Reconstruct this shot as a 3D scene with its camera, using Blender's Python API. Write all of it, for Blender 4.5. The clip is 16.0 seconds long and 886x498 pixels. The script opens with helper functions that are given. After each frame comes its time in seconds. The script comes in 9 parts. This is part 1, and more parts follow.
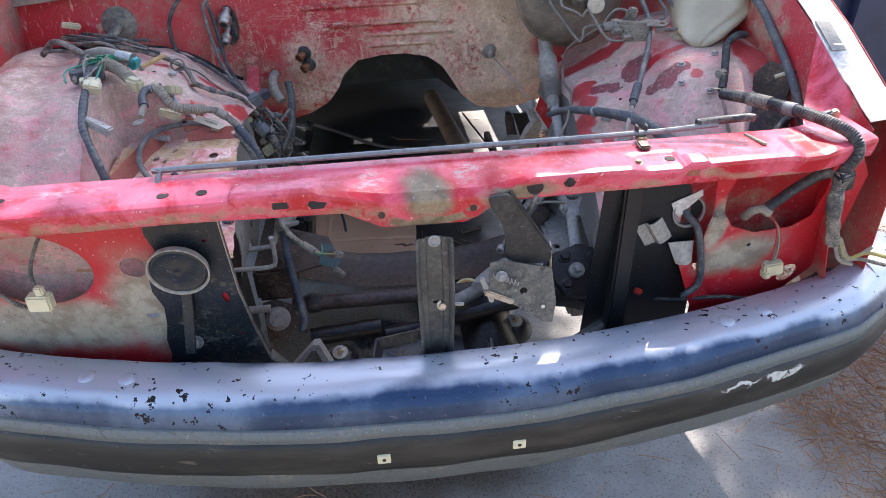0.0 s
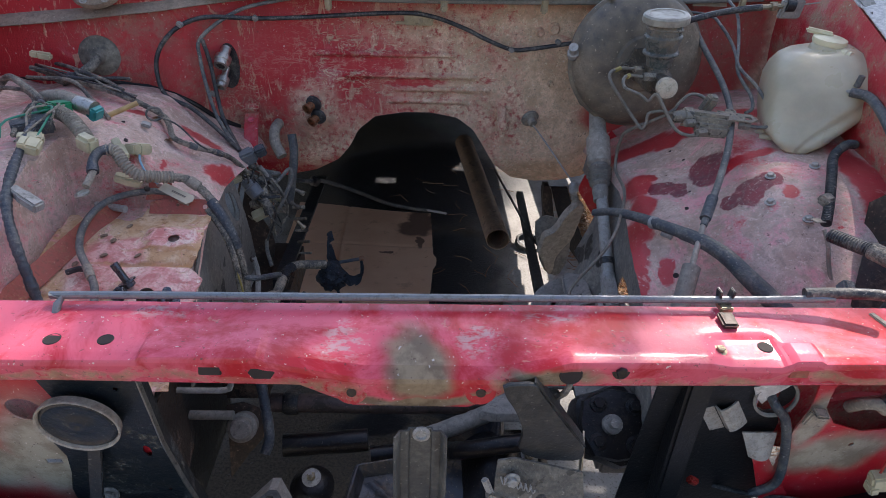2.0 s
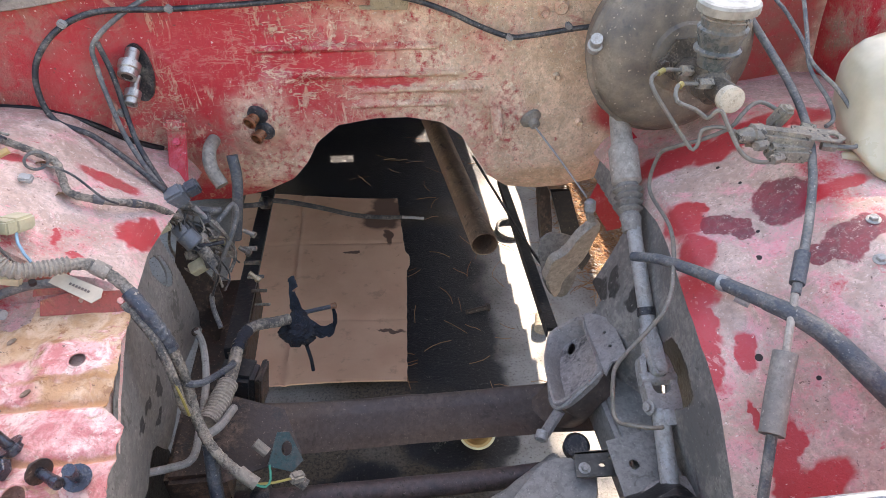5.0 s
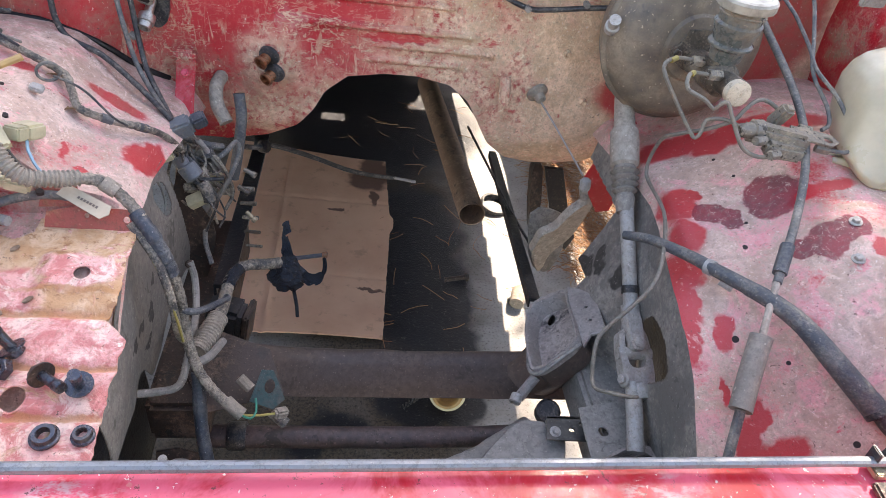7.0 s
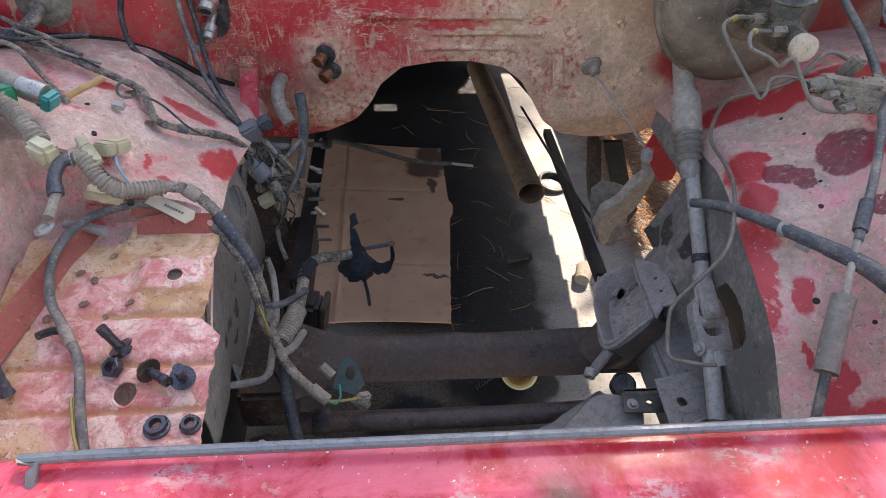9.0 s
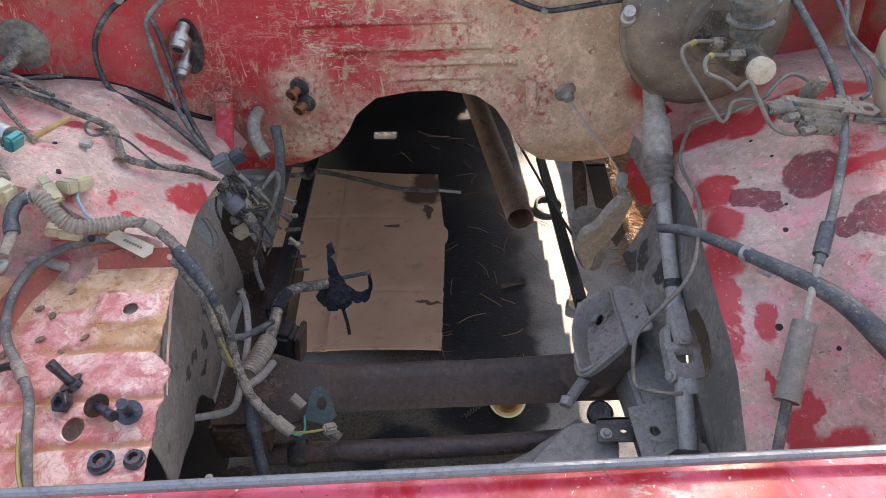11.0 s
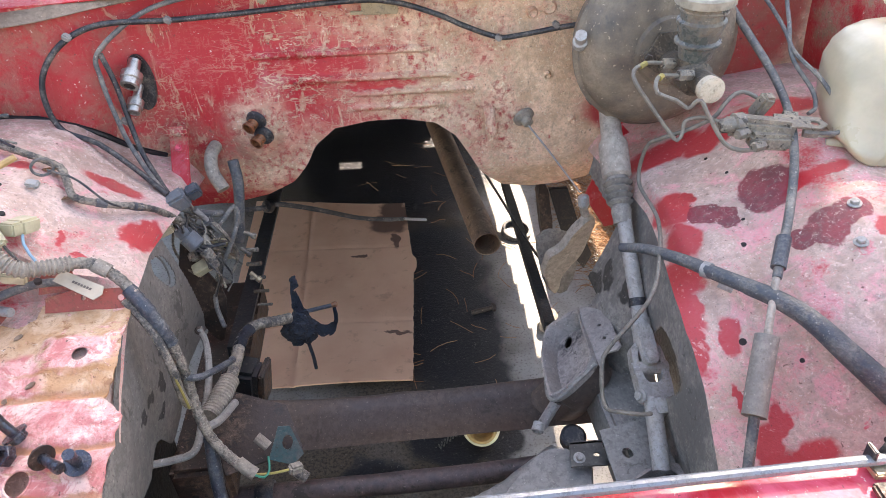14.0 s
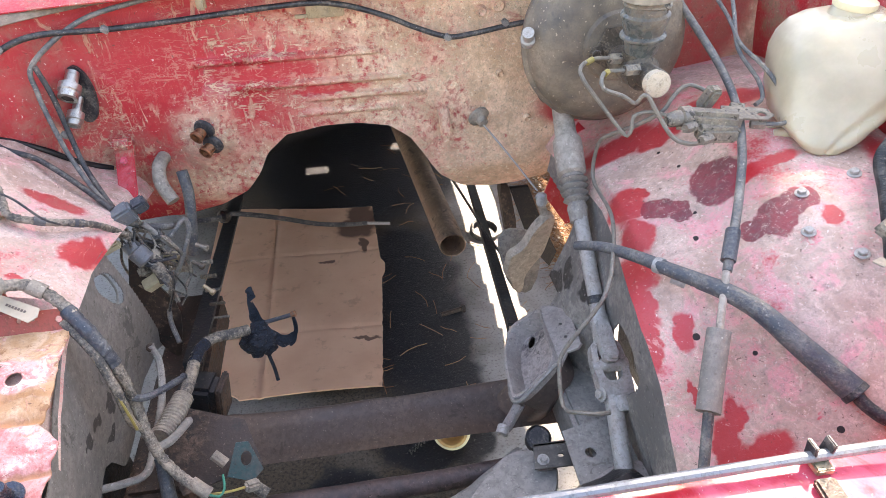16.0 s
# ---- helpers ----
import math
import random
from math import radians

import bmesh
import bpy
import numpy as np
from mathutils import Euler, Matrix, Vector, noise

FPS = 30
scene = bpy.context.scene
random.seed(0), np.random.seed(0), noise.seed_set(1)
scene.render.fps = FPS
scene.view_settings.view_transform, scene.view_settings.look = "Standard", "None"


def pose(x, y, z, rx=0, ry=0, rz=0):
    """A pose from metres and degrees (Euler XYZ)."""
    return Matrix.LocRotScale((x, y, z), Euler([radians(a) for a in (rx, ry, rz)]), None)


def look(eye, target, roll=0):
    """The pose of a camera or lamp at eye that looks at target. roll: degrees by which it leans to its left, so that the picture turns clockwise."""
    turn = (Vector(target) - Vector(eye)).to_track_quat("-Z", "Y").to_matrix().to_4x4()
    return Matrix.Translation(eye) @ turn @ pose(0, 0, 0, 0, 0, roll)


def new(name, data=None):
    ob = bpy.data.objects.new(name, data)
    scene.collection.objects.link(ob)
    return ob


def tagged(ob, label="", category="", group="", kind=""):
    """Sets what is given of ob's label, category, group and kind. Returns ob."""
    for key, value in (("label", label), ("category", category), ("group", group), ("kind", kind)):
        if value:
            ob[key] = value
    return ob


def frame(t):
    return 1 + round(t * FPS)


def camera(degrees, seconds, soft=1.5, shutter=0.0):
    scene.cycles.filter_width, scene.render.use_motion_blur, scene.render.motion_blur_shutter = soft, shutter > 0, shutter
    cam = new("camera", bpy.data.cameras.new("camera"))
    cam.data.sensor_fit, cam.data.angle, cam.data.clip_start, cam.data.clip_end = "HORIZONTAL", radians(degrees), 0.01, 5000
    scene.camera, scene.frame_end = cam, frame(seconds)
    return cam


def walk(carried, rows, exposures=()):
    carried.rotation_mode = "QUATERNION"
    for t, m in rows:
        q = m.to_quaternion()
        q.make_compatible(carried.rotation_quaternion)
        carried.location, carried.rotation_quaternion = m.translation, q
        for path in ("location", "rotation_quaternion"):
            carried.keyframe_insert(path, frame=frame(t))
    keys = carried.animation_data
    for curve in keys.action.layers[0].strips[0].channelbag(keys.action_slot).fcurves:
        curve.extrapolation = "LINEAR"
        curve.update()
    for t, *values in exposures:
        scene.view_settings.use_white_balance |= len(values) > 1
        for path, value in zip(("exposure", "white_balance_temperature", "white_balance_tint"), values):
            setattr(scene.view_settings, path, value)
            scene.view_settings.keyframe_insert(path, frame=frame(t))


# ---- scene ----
cam = camera(69.9, 16.0, soft=0.6)
PATH = [
    (0, (-0.039, -0.807, 1.175), (0.121, 0.873, 0.101), -2.1),
    (0.5, (-0.041, -0.767, 1.177), (0.148, 0.990, 0.240), 1.7),
    (1, (-0.023, -0.690, 1.190), (0.152, 1.029, 0.184), 2.8),
    (1.5, (0.023, -0.606, 1.197), (0.188, 1.120, 0.201), 2.8),
    (2, (0.015, -0.500, 1.195), (0.093, 1.208, 0.157), 2.1),
    (2.5, (-0.042, -0.393, 1.205), (0.159, 1.299, 0.158), 0.4),
    (3, (-0.057, -0.311, 1.202), (0.203, 1.340, 0.105), 2.4),
    (5.3, (-0.031, -0.167, 1.213), (0.183, 1.419, 0.004), 1.5),
    (5.5, (-0.027, -0.169, 1.218), (0.180, 1.415, 0.005), 1.3),
    (6, (-0.039, -0.174, 1.213), (0.181, 1.404, -0.006), 2.3),
    (6.5, (-0.050, -0.182, 1.202), (0.238, 1.363, -0.044), 5.1),
    (7, (-0.087, -0.197, 1.198), (0.241, 1.335, -0.056), 10.5),
    (7.5, (-0.084, -0.188, 1.208), (0.393, 1.251, -0.106), 8.7),
    (8, (-0.071, -0.195, 1.201), (0.488, 1.212, -0.116), 11.7),
    (8.5, (-0.079, -0.208, 1.202), (0.513, 1.180, -0.120), 13.3),
    (9, (-0.103, -0.210, 1.206), (0.047, 1.305, -0.102), 2.5),
    (9.5, (-0.080, -0.211, 1.211), (-0.055, 1.369, -0.025), -1.0),
    (10, (-0.060, -0.216, 1.209), (0.001, 1.352, -0.042), 2.6),
    (10.2, (-0.046, -0.220, 1.211), (0.021, 1.346, -0.042), 1.6),
    (12.3, (-0.010, -0.189, 1.215), (0.071, 1.395, -0.013), -1.4),
    (12.5, (-0.011, -0.194, 1.213), (0.061, 1.406, 0.005), -2.1),
    (13, (-0.018, -0.197, 1.211), (0.044, 1.416, 0.020), -2.2),
    (13.5, (-0.018, -0.205, 1.209), (0.085, 1.419, 0.036), -1.3),
    (14, (-0.002, -0.203, 1.207), (0.166, 1.409, 0.025), -0.6),
    (14.5, (-0.004, -0.202, 1.209), (0.192, 1.411, 0.033), -0.1),
    (15, (0.003, -0.190, 1.204), (0.195, 1.422, 0.025), 0.2),
    (15.5, (0.013, -0.192, 1.203), (0.209, 1.413, 0.016), -0.3),
    (16, (0.039, -0.192, 1.203), (0.267, 1.411, 0.019), -1.6),
]
EXPOSURES = ((0, 1.75, 6760, 13), (0.5, 1.45, 6760, 13), (1, 1.2, 6760, 13), (1.5, 1.06, 6760, 13), (3.0, 1.14, 7250, 15), (5.5, 2.6, 8050, 15), (7, 2.35, 8050, 15), (8, 1.9, 7650, 15), (9, 1.78, 7850, 15), (10, 1.8, 7950, 15), (12.5, 2.4, 8050, 15), (14.5, 2.62, 8050, 15), (16, 2.78, 8150, 15))
walk(cam, [(t, look(eye, target, roll)) for t, eye, target, roll in PATH], EXPOSURES)

# ---- light ----
SUN_HEIGHT, SUN_BEARING = 52.0, 35.0   # degrees above the ground; degrees from straight behind the car towards the steering side
sun_way = Vector((math.sin(radians(SUN_BEARING)) * math.cos(radians(SUN_HEIGHT)), math.cos(radians(SUN_BEARING)) * math.cos(radians(SUN_HEIGHT)), math.sin(radians(SUN_HEIGHT))))
world = bpy.data.worlds.new("sky")
world.use_nodes = True
scene.world = world
sky = world.node_tree.nodes.new("ShaderNodeTexSky")
sky.sky_type, sky.sun_disc = "NISHITA", False
sky.sun_elevation, sky.sun_rotation = radians(SUN_HEIGHT), radians(SUN_BEARING)
world.node_tree.nodes["Background"].inputs["Strength"].default_value = 0.15
world.node_tree.links.new(sky.outputs["Color"], world.node_tree.nodes["Background"].inputs["Color"])
sun = new("sun", bpy.data.lights.new("sun", "SUN"))
sun.data.energy, sun.data.angle, sun.data.color = 4.5, radians(0.6), (1.0, 0.97, 0.93)
sun.matrix_world = look(sun_way * 30, (0, 0, 0))


# ---- material tools ----
def surface(name):
    m = bpy.data.materials.new(name)
    m.use_nodes = True
    return m, m.node_tree, m.node_tree.nodes["Principled BSDF"]


def coords(nt):
    return nt.nodes.new("ShaderNodeTexCoord").outputs["Object"]


def grain(nt, scale, detail=4.0, rough=0.6, vec=None, stretch=None, warp=0.0):
    n = nt.nodes.new("ShaderNodeTexNoise")
    n.inputs["Scale"].default_value, n.inputs["Detail"].default_value, n.inputs["Roughness"].default_value = scale, detail, rough
    n.inputs["Distortion"].default_value = warp
    vec = vec or coords(nt)
    if stretch:
        mp = nt.nodes.new("ShaderNodeMapping")
        mp.inputs["Scale"].default_value = stretch
        nt.links.new(vec, mp.inputs["Vector"])
        vec = mp.outputs["Vector"]
    nt.links.new(vec, n.inputs["Vector"])
    return n.outputs["Fac"]


def feed(nt, socket, value):
    if isinstance(value, bpy.types.NodeSocket):
        nt.links.new(value, socket)
    elif isinstance(value, tuple):
        socket.default_value = (*value, 1.0) if len(socket.default_value) == 4 and len(value) == 3 else value
    else:
        socket.default_value = value


def calc(nt, op, a, b=0.0, clamp=False):
    n = nt.nodes.new("ShaderNodeMath")
    n.operation, n.use_clamp = op, clamp
    feed(nt, n.inputs[0], a), feed(nt, n.inputs[1], b)
    return n.outputs[0]


def band(nt, value, a, b):
    """0 below a, 1 above b, smooth between (b may lie below a)."""
    n = nt.nodes.new("ShaderNodeMapRange")
    n.interpolation_type = "SMOOTHSTEP"
    feed(nt, n.inputs["Value"], value)
    lo, hi = min(a, b), max(a, b)
    n.inputs["From Min"].default_value, n.inputs["From Max"].default_value = lo, hi
    n.inputs["To Min"].default_value, n.inputs["To Max"].default_value = (0, 1) if a < b else (1, 0)
    return n.outputs["Result"]


def blend(nt, fac, a, b):
    n = nt.nodes.new("ShaderNodeMix")
    n.data_type = "RGBA"
    feed(nt, n.inputs["Factor"], fac), feed(nt, n.inputs[6], a), feed(nt, n.inputs[7], b)
    return n.outputs[2]


def relief(nt, bsdf, height, strength=0.3, distance=0.002):
    n = nt.nodes.new("ShaderNodeBump")
    n.inputs["Strength"].default_value, n.inputs["Distance"].default_value = strength, distance
    nt.links.new(height, n.inputs["Height"])
    nt.links.new(n.outputs["Normal"], bsdf.inputs["Normal"])


def spot(nt, place, size, edge=0.5, wobble=0.03, scale=14.0):
    """1 inside an uneven patch round a place; size: its half-axes in metres."""
    vec = coords(nt)
    w = nt.nodes.new("ShaderNodeTexNoise")
    w.inputs["Scale"].default_value, w.inputs["Detail"].default_value = scale, 3.0
    nt.links.new(vec, w.inputs["Vector"])
    s = nt.nodes.new("ShaderNodeVectorMath")
    s.operation = "MULTIPLY_ADD"
    nt.links.new(w.outputs["Color"], s.inputs[0])
    s.inputs[1].default_value, s.inputs[2].default_value = (wobble * 2,) * 3, (-wobble,) * 3
    d = nt.nodes.new("ShaderNodeVectorMath")
    nt.links.new(vec, d.inputs[0]), nt.links.new(s.outputs[0], d.inputs[1])
    o = nt.nodes.new("ShaderNodeVectorMath")
    o.operation = "SUBTRACT"
    nt.links.new(d.outputs[0], o.inputs[0])
    o.inputs[1].default_value = place
    k = nt.nodes.new("ShaderNodeVectorMath")
    k.operation = "DIVIDE"
    nt.links.new(o.outputs[0], k.inputs[0])
    k.inputs[1].default_value = size
    n = nt.nodes.new("ShaderNodeVectorMath")
    n.operation = "LENGTH"
    nt.links.new(k.outputs[0], n.inputs[0])
    return band(nt, n.outputs["Value"], 1.0 + edge / 2, 1.0 - edge / 2)


def spots(nt, rows, **kw):
    total = None
    for place, size in rows:
        one = spot(nt, place, size, **kw)
        total = one if total is None else calc(nt, "MAXIMUM", total, one)
    return total


def axis_of(nt, i):
    s = nt.nodes.new("ShaderNodeSeparateXYZ")
    nt.links.new(coords(nt), s.inputs[0])
    return s.outputs[i]


def squiggle(nt, scale, width, warp=1.5, stretch=None):
    """Thin wandering lines."""
    n = grain(nt, scale, 3.0, 0.6, warp=warp, stretch=stretch)
    return band(nt, calc(nt, "ABSOLUTE", calc(nt, "SUBTRACT", n, 0.5)), width, width * 0.4)


def worn(name, base, dust, amount=0.5, scale=18.0, rough=0.55, metal=0.0, grime=(0.03, 0.026, 0.022), grimed=0.3, bump=0.25, soft=0.08, oil=()):
    """A used surface: base colour, dust in uneven clouds, dark grime in spots, fine grain."""
    m, nt, b = surface(name)
    cloud = grain(nt, scale, 6.0, 0.65)
    fine = grain(nt, scale * 9, 3.0, 0.6)
    f = band(nt, calc(nt, "ADD", calc(nt, "MULTIPLY", cloud, 0.66), calc(nt, "MULTIPLY", fine, 0.34)), 0.78 - amount * 0.56 - soft, 0.78 - amount * 0.56 + soft)
    dirt = calc(nt, "MULTIPLY", calc(nt, "MAXIMUM", band(nt, grain(nt, scale * 2.3, 5.0, 0.7, warp=0.4), 0.66 - grimed * 0.20, 0.69 - grimed * 0.18), band(nt, grain(nt, 75.0, 3.0, 0.6, warp=0.5), 0.70 - grimed * 0.12, 0.72 - grimed * 0.12)), min(0.9, grimed * 2))
    col = blend(nt, calc(nt, "MULTIPLY", f, 0.85), base, blend(nt, band(nt, grain(nt, 90.0, 5.0, 0.75), 0.42, 0.62), dust, tuple(c * 0.66 for c in dust)))
    col = blend(nt, dirt, col, grime)
    if oil:
        col = blend(nt, calc(nt, "MULTIPLY", spots(nt, oil, edge=0.25, wobble=0.03, scale=26.0), 0.92), col, grime)
    grit = band(nt, grain(nt, 130.0, 6.0, 0.85), 0.51, 0.60)
    col = blend(nt, calc(nt, "MULTIPLY", grit, 0.45), col, tuple(c * 0.35 for c in dust))
    speck = band(nt, grain(nt, 230.0, 2.0, 0.5), 0.68, 0.72)
    col = blend(nt, calc(nt, "MULTIPLY", speck, 0.55), col, tuple(min(1.0, c * 1.35 + 0.03) for c in dust))
    nt.links.new(col, b.inputs["Base Color"])
    nt.links.new(calc(nt, "ADD", calc(nt, "MULTIPLY", f, 0.9 - rough), rough, True), b.inputs["Roughness"])
    if metal:
        nt.links.new(calc(nt, "MULTIPLY", calc(nt, "SUBTRACT", 1.0, f), metal), b.inputs["Metallic"])
    relief(nt, b, calc(nt, "ADD", calc(nt, "ADD", fine, calc(nt, "MULTIPLY", f, 0.6)), calc(nt, "MULTIPLY", grain(nt, 300.0, 3.0, 0.7), 0.4)), bump * 2.0, 0.0016)
    return m


DUST = (0.58, 0.425, 0.29)
RED = (0.49, 0.016, 0.025)
FADED = (0.62, 0.20, 0.21)


def red_paint(name, cover, scratch=0.5, dark=(), bright=(), sandy=(), rust=(), east=0.0, gloss=0.35, faded=0.5, dust=DUST, bare=(), scuff=0.3, lines=None, spread=0.065, pale=FADED, steel=(), skin=0.0, bump=0.55, veil=(), primer=((0.30, 0.215, 0.135), (0.18, 0.12, 0.075))):
    """Old red paint under dust. cover: how much dust; east: more dust towards +x; dark, bright, sandy, rust, bare: patches;
    scuff: rubbed red marks; lines: patch in which fine cracks of dust run over the paint."""
    m, nt, b = surface(name)
    cloud = grain(nt, 6.0, 6.0, 0.6, warp=0.3)
    mid = grain(nt, 26.0, 6.0, 0.7)
    fine = grain(nt, 260.0, 4.0, 0.7)
    level = calc(nt, "ADD", calc(nt, "MULTIPLY", cloud, 0.45), calc(nt, "MULTIPLY", mid, 0.35))
    level = calc(nt, "ADD", level, calc(nt, "MULTIPLY", fine, 0.2))
    if east:
        level = calc(nt, "ADD", level, calc(nt, "MULTIPLY", axis_of(nt, 0), east))
    f = band(nt, level, 0.80 - cover * 0.6 - spread, 0.80 - cover * 0.6 + spread)
    if scratch:
        streak = grain(nt, 60.0, 4.0, 0.7, stretch=(1.0, 1.0, 0.28), warp=1.2)
        f = calc(nt, "MAXIMUM", f, calc(nt, "MULTIPLY", band(nt, streak, 0.60 - scratch * 0.1, 0.66 - scratch * 0.06), min(1.0, scratch * 1.2)))
    if lines:
        net = calc(nt, "MAXIMUM", calc(nt, "MULTIPLY", squiggle(nt, 34.0, 0.014, 0.5, (0.35, 1, 1.1)), 0.8), calc(nt, "MAXIMUM", band(nt, grain(nt, 62.0, 6.0, 0.85, stretch=(0.45, 1, 1.2)), 0.54, 0.60), band(nt, grain(nt, 75.0, 6.0, 0.85, stretch=(1.3, 1, 0.40)), 0.56, 0.62)))
        net = calc(nt, "MULTIPLY", net, band(nt, grain(nt, 9.0, 4.0, 0.65), 0.36, 0.56))
        f = calc(nt, "MAXIMUM", f, calc(nt, "MULTIPLY", calc(nt, "MULTIPLY", net, spots(nt, lines, edge=0.9, wobble=0.06)), 0.95))
    if sandy:
        f = calc(nt, "MAXIMUM", f, calc(nt, "MULTIPLY", calc(nt, "MULTIPLY", spots(nt, sandy, edge=1.3), band(nt, grain(nt, 70.0, 6.0, 0.75), 0.34, 0.53)), 0.97))
    if scuff:
        rub = calc(nt, "MULTIPLY", band(nt, grain(nt, 48.0, 5.0, 0.75, stretch=(0.45, 1.0, 0.8), warp=0.8), 0.60, 0.68), band(nt, grain(nt, 7.0, 3.0), 0.46, 0.58))
        f = calc(nt, "MULTIPLY", f, calc(nt, "SUBTRACT", 1.0, calc(nt, "MULTIPLY", rub, scuff * 2, True)))
    if bright:
        glow = spots(nt, bright, edge=0.35, wobble=0.012, scale=50.0)
        f = calc(nt, "MULTIPLY", f, calc(nt, "SUBTRACT", 1.0, calc(nt, "MULTIPLY", glow, 0.9)))
    pink = band(nt, grain(nt, 9.0, 6.0, 0.7, warp=0.5), 0.62 - faded * 0.3, 0.80 - faded * 0.3)
    paint = blend(nt, calc(nt, "MULTIPLY", pink, 0.75), RED, pale)
    if bright:
        paint = blend(nt, glow, paint, RED)
    tone = blend(nt, band(nt, mid, 0.36, 0.64), dust, tuple(c * k for c, k in zip(dust, (0.66, 0.62, 0.56))))
    tone = blend(nt, calc(nt, "MULTIPLY", band(nt, grain(nt, 17.0, 6.0, 0.7, warp=0.6), 0.50, 0.62), faded), tone, blend(nt, band(nt, fine, 0.4, 0.6), pale, tuple(min(1.0, c * 1.25) for c in pale)))
    tone = blend(nt, calc(nt, "MULTIPLY", band(nt, grain(nt, 34.0, 5.0, 0.75, warp=0.8), 0.60, 0.66), 0.5), tone, tuple(min(1.0, c * 1.3) for c in dust))
    tone = blend(nt, calc(nt, "MULTIPLY", band(nt, fine, 0.45, 0.62), 0.5), tone, tuple(c * 0.62 for c in dust))
    col = blend(nt, calc(nt, "MULTIPLY", f, 0.9), paint, tone)
    if lines:
        col = blend(nt, calc(nt, "MULTIPLY", calc(nt, "MULTIPLY", net, spots(nt, lines, edge=0.9, wobble=0.06)), 0.35), col, (0.66, 0.47, 0.33))
    if rust:
        col = blend(nt, calc(nt, "MULTIPLY", spots(nt, rust, edge=0.9, wobble=0.06, scale=24.0), 0.85), col, blend(nt, band(nt, mid, 0.38, 0.6), (0.66, 0.40, 0.17), (0.34, 0.14, 0.055)))
    if bare:
        col = blend(nt, spots(nt, bare, edge=0.7), col, blend(nt, band(nt, mid, 0.40, 0.6), *primer))
    if veil:
        col = blend(nt, calc(nt, "MULTIPLY", calc(nt, "MULTIPLY", spots(nt, veil, edge=1.2), band(nt, grain(nt, 30.0, 6.0, 0.75, warp=0.5), 0.36, 0.62)), 0.62), col, blend(nt, fine, (0.20, 0.085, 0.055), (0.42, 0.25, 0.17)))
    if steel:
        rubbed = calc(nt, "MULTIPLY", spots(nt, steel, edge=0.9, wobble=0.02, scale=30.0), band(nt, grain(nt, 90.0, 4.0, 0.75, stretch=(0.5, 1, 1)), 0.45, 0.6))
        col = blend(nt, calc(nt, "MULTIPLY", rubbed, 0.6), col, (0.50, 0.42, 0.40))
    if dark:
        wet = spots(nt, dark, edge=0.15, wobble=0.013, scale=45.0)
        col = blend(nt, calc(nt, "MULTIPLY", wet, 0.9), col, blend(nt, band(nt, mid, 0.42, 0.6), (0.25, 0.020, 0.034), (0.17, 0.028, 0.040)))
    grit = band(nt, grain(nt, 120.0, 6.0, 0.85), 0.50, 0.64)
    col = blend(nt, calc(nt, "MULTIPLY", calc(nt, "MULTIPLY", grit, f), 0.55), col, tuple(c * 0.40 for c in dust))
    pale_grit = band(nt, grain(nt, 105.0, 6.0, 0.85, warp=0.4), 0.56, 0.66)
    col = blend(nt, calc(nt, "MULTIPLY", calc(nt, "MULTIPLY", pale_grit, f), 0.55), col, tuple(min(1.0, c * 1.35 + 0.05) for c in dust))
    nicks = band(nt, grain(nt, 150.0, 4.0, 0.75), 0.645, 0.665)
    col = blend(nt, calc(nt, "MULTIPLY", nicks, 0.8), col, (0.09, 0.045, 0.035))
    chips = band(nt, grain(nt, 190.0, 3.0, 0.65, warp=0.3), 0.675, 0.695)
    col = blend(nt, calc(nt, "MULTIPLY", chips, 0.75), col, (0.74, 0.64, 0.56))
    if skin:
        lumps = calc(nt, "MULTIPLY", grain(nt, 85.0, 4.0, 0.7), f)
        col = blend(nt, calc(nt, "MULTIPLY", band(nt, lumps, 0.54, 0.64), 0.5 * skin), col, tuple(c * 0.45 for c in dust))
        mid = calc(nt, "ADD", mid, calc(nt, "MULTIPLY", lumps, 1.5 * skin))
    nt.links.new(col, b.inputs["Base Color"])
    streaks = calc(nt, "MULTIPLY", band(nt, grain(nt, 95.0, 4.0, 0.8, stretch=(0.3, 0.3, 1.0), warp=0.3), 0.60, 0.66), band(nt, grain(nt, 13.0, 3.0), 0.45, 0.60))
    nt.links.new(blend(nt, calc(nt, "MULTIPLY", streaks, 0.45 * faded), col, tuple(min(1.0, c * 1.2 + 0.08) for c in dust)), b.inputs["Base Color"])
    nt.links.new(calc(nt, "ADD", calc(nt, "MULTIPLY", f, 0.45), gloss, True), b.inputs["Roughness"])
    relief(nt, b, calc(nt, "ADD", calc(nt, "ADD", fine, calc(nt, "MULTIPLY", f, 0.8)), calc(nt, "MULTIPLY", mid, 1.0)), bump, 0.002)
    return m


def plain(name, base, rough=0.5, metal=0.0, tone=0.25, scale=40.0, milky=0.0):
    """A clean small part: one colour with slight uneven tone and grain."""
    m, nt, b = surface(name)
    f = grain(nt, scale, 5.0, 0.6)
    dull = tuple(c * (1 - tone) for c in base)
    nt.links.new(blend(nt, band(nt, f, 0.35, 0.7), base, dull), b.inputs["Base Color"])
    b.inputs["Metallic"].default_value = metal
    nt.links.new(calc(nt, "ADD", calc(nt, "MULTIPLY", f, 0.25), max(0.05, rough - 0.12)), b.inputs["Roughness"])
    if milky:
        b.inputs["Subsurface Weight"].default_value = milky
        b.inputs["Subsurface Radius"].default_value = (0.02, 0.014, 0.008)
    relief(nt, b, grain(nt, scale * 6, 2.0), 0.1, 0.0006)
    return m


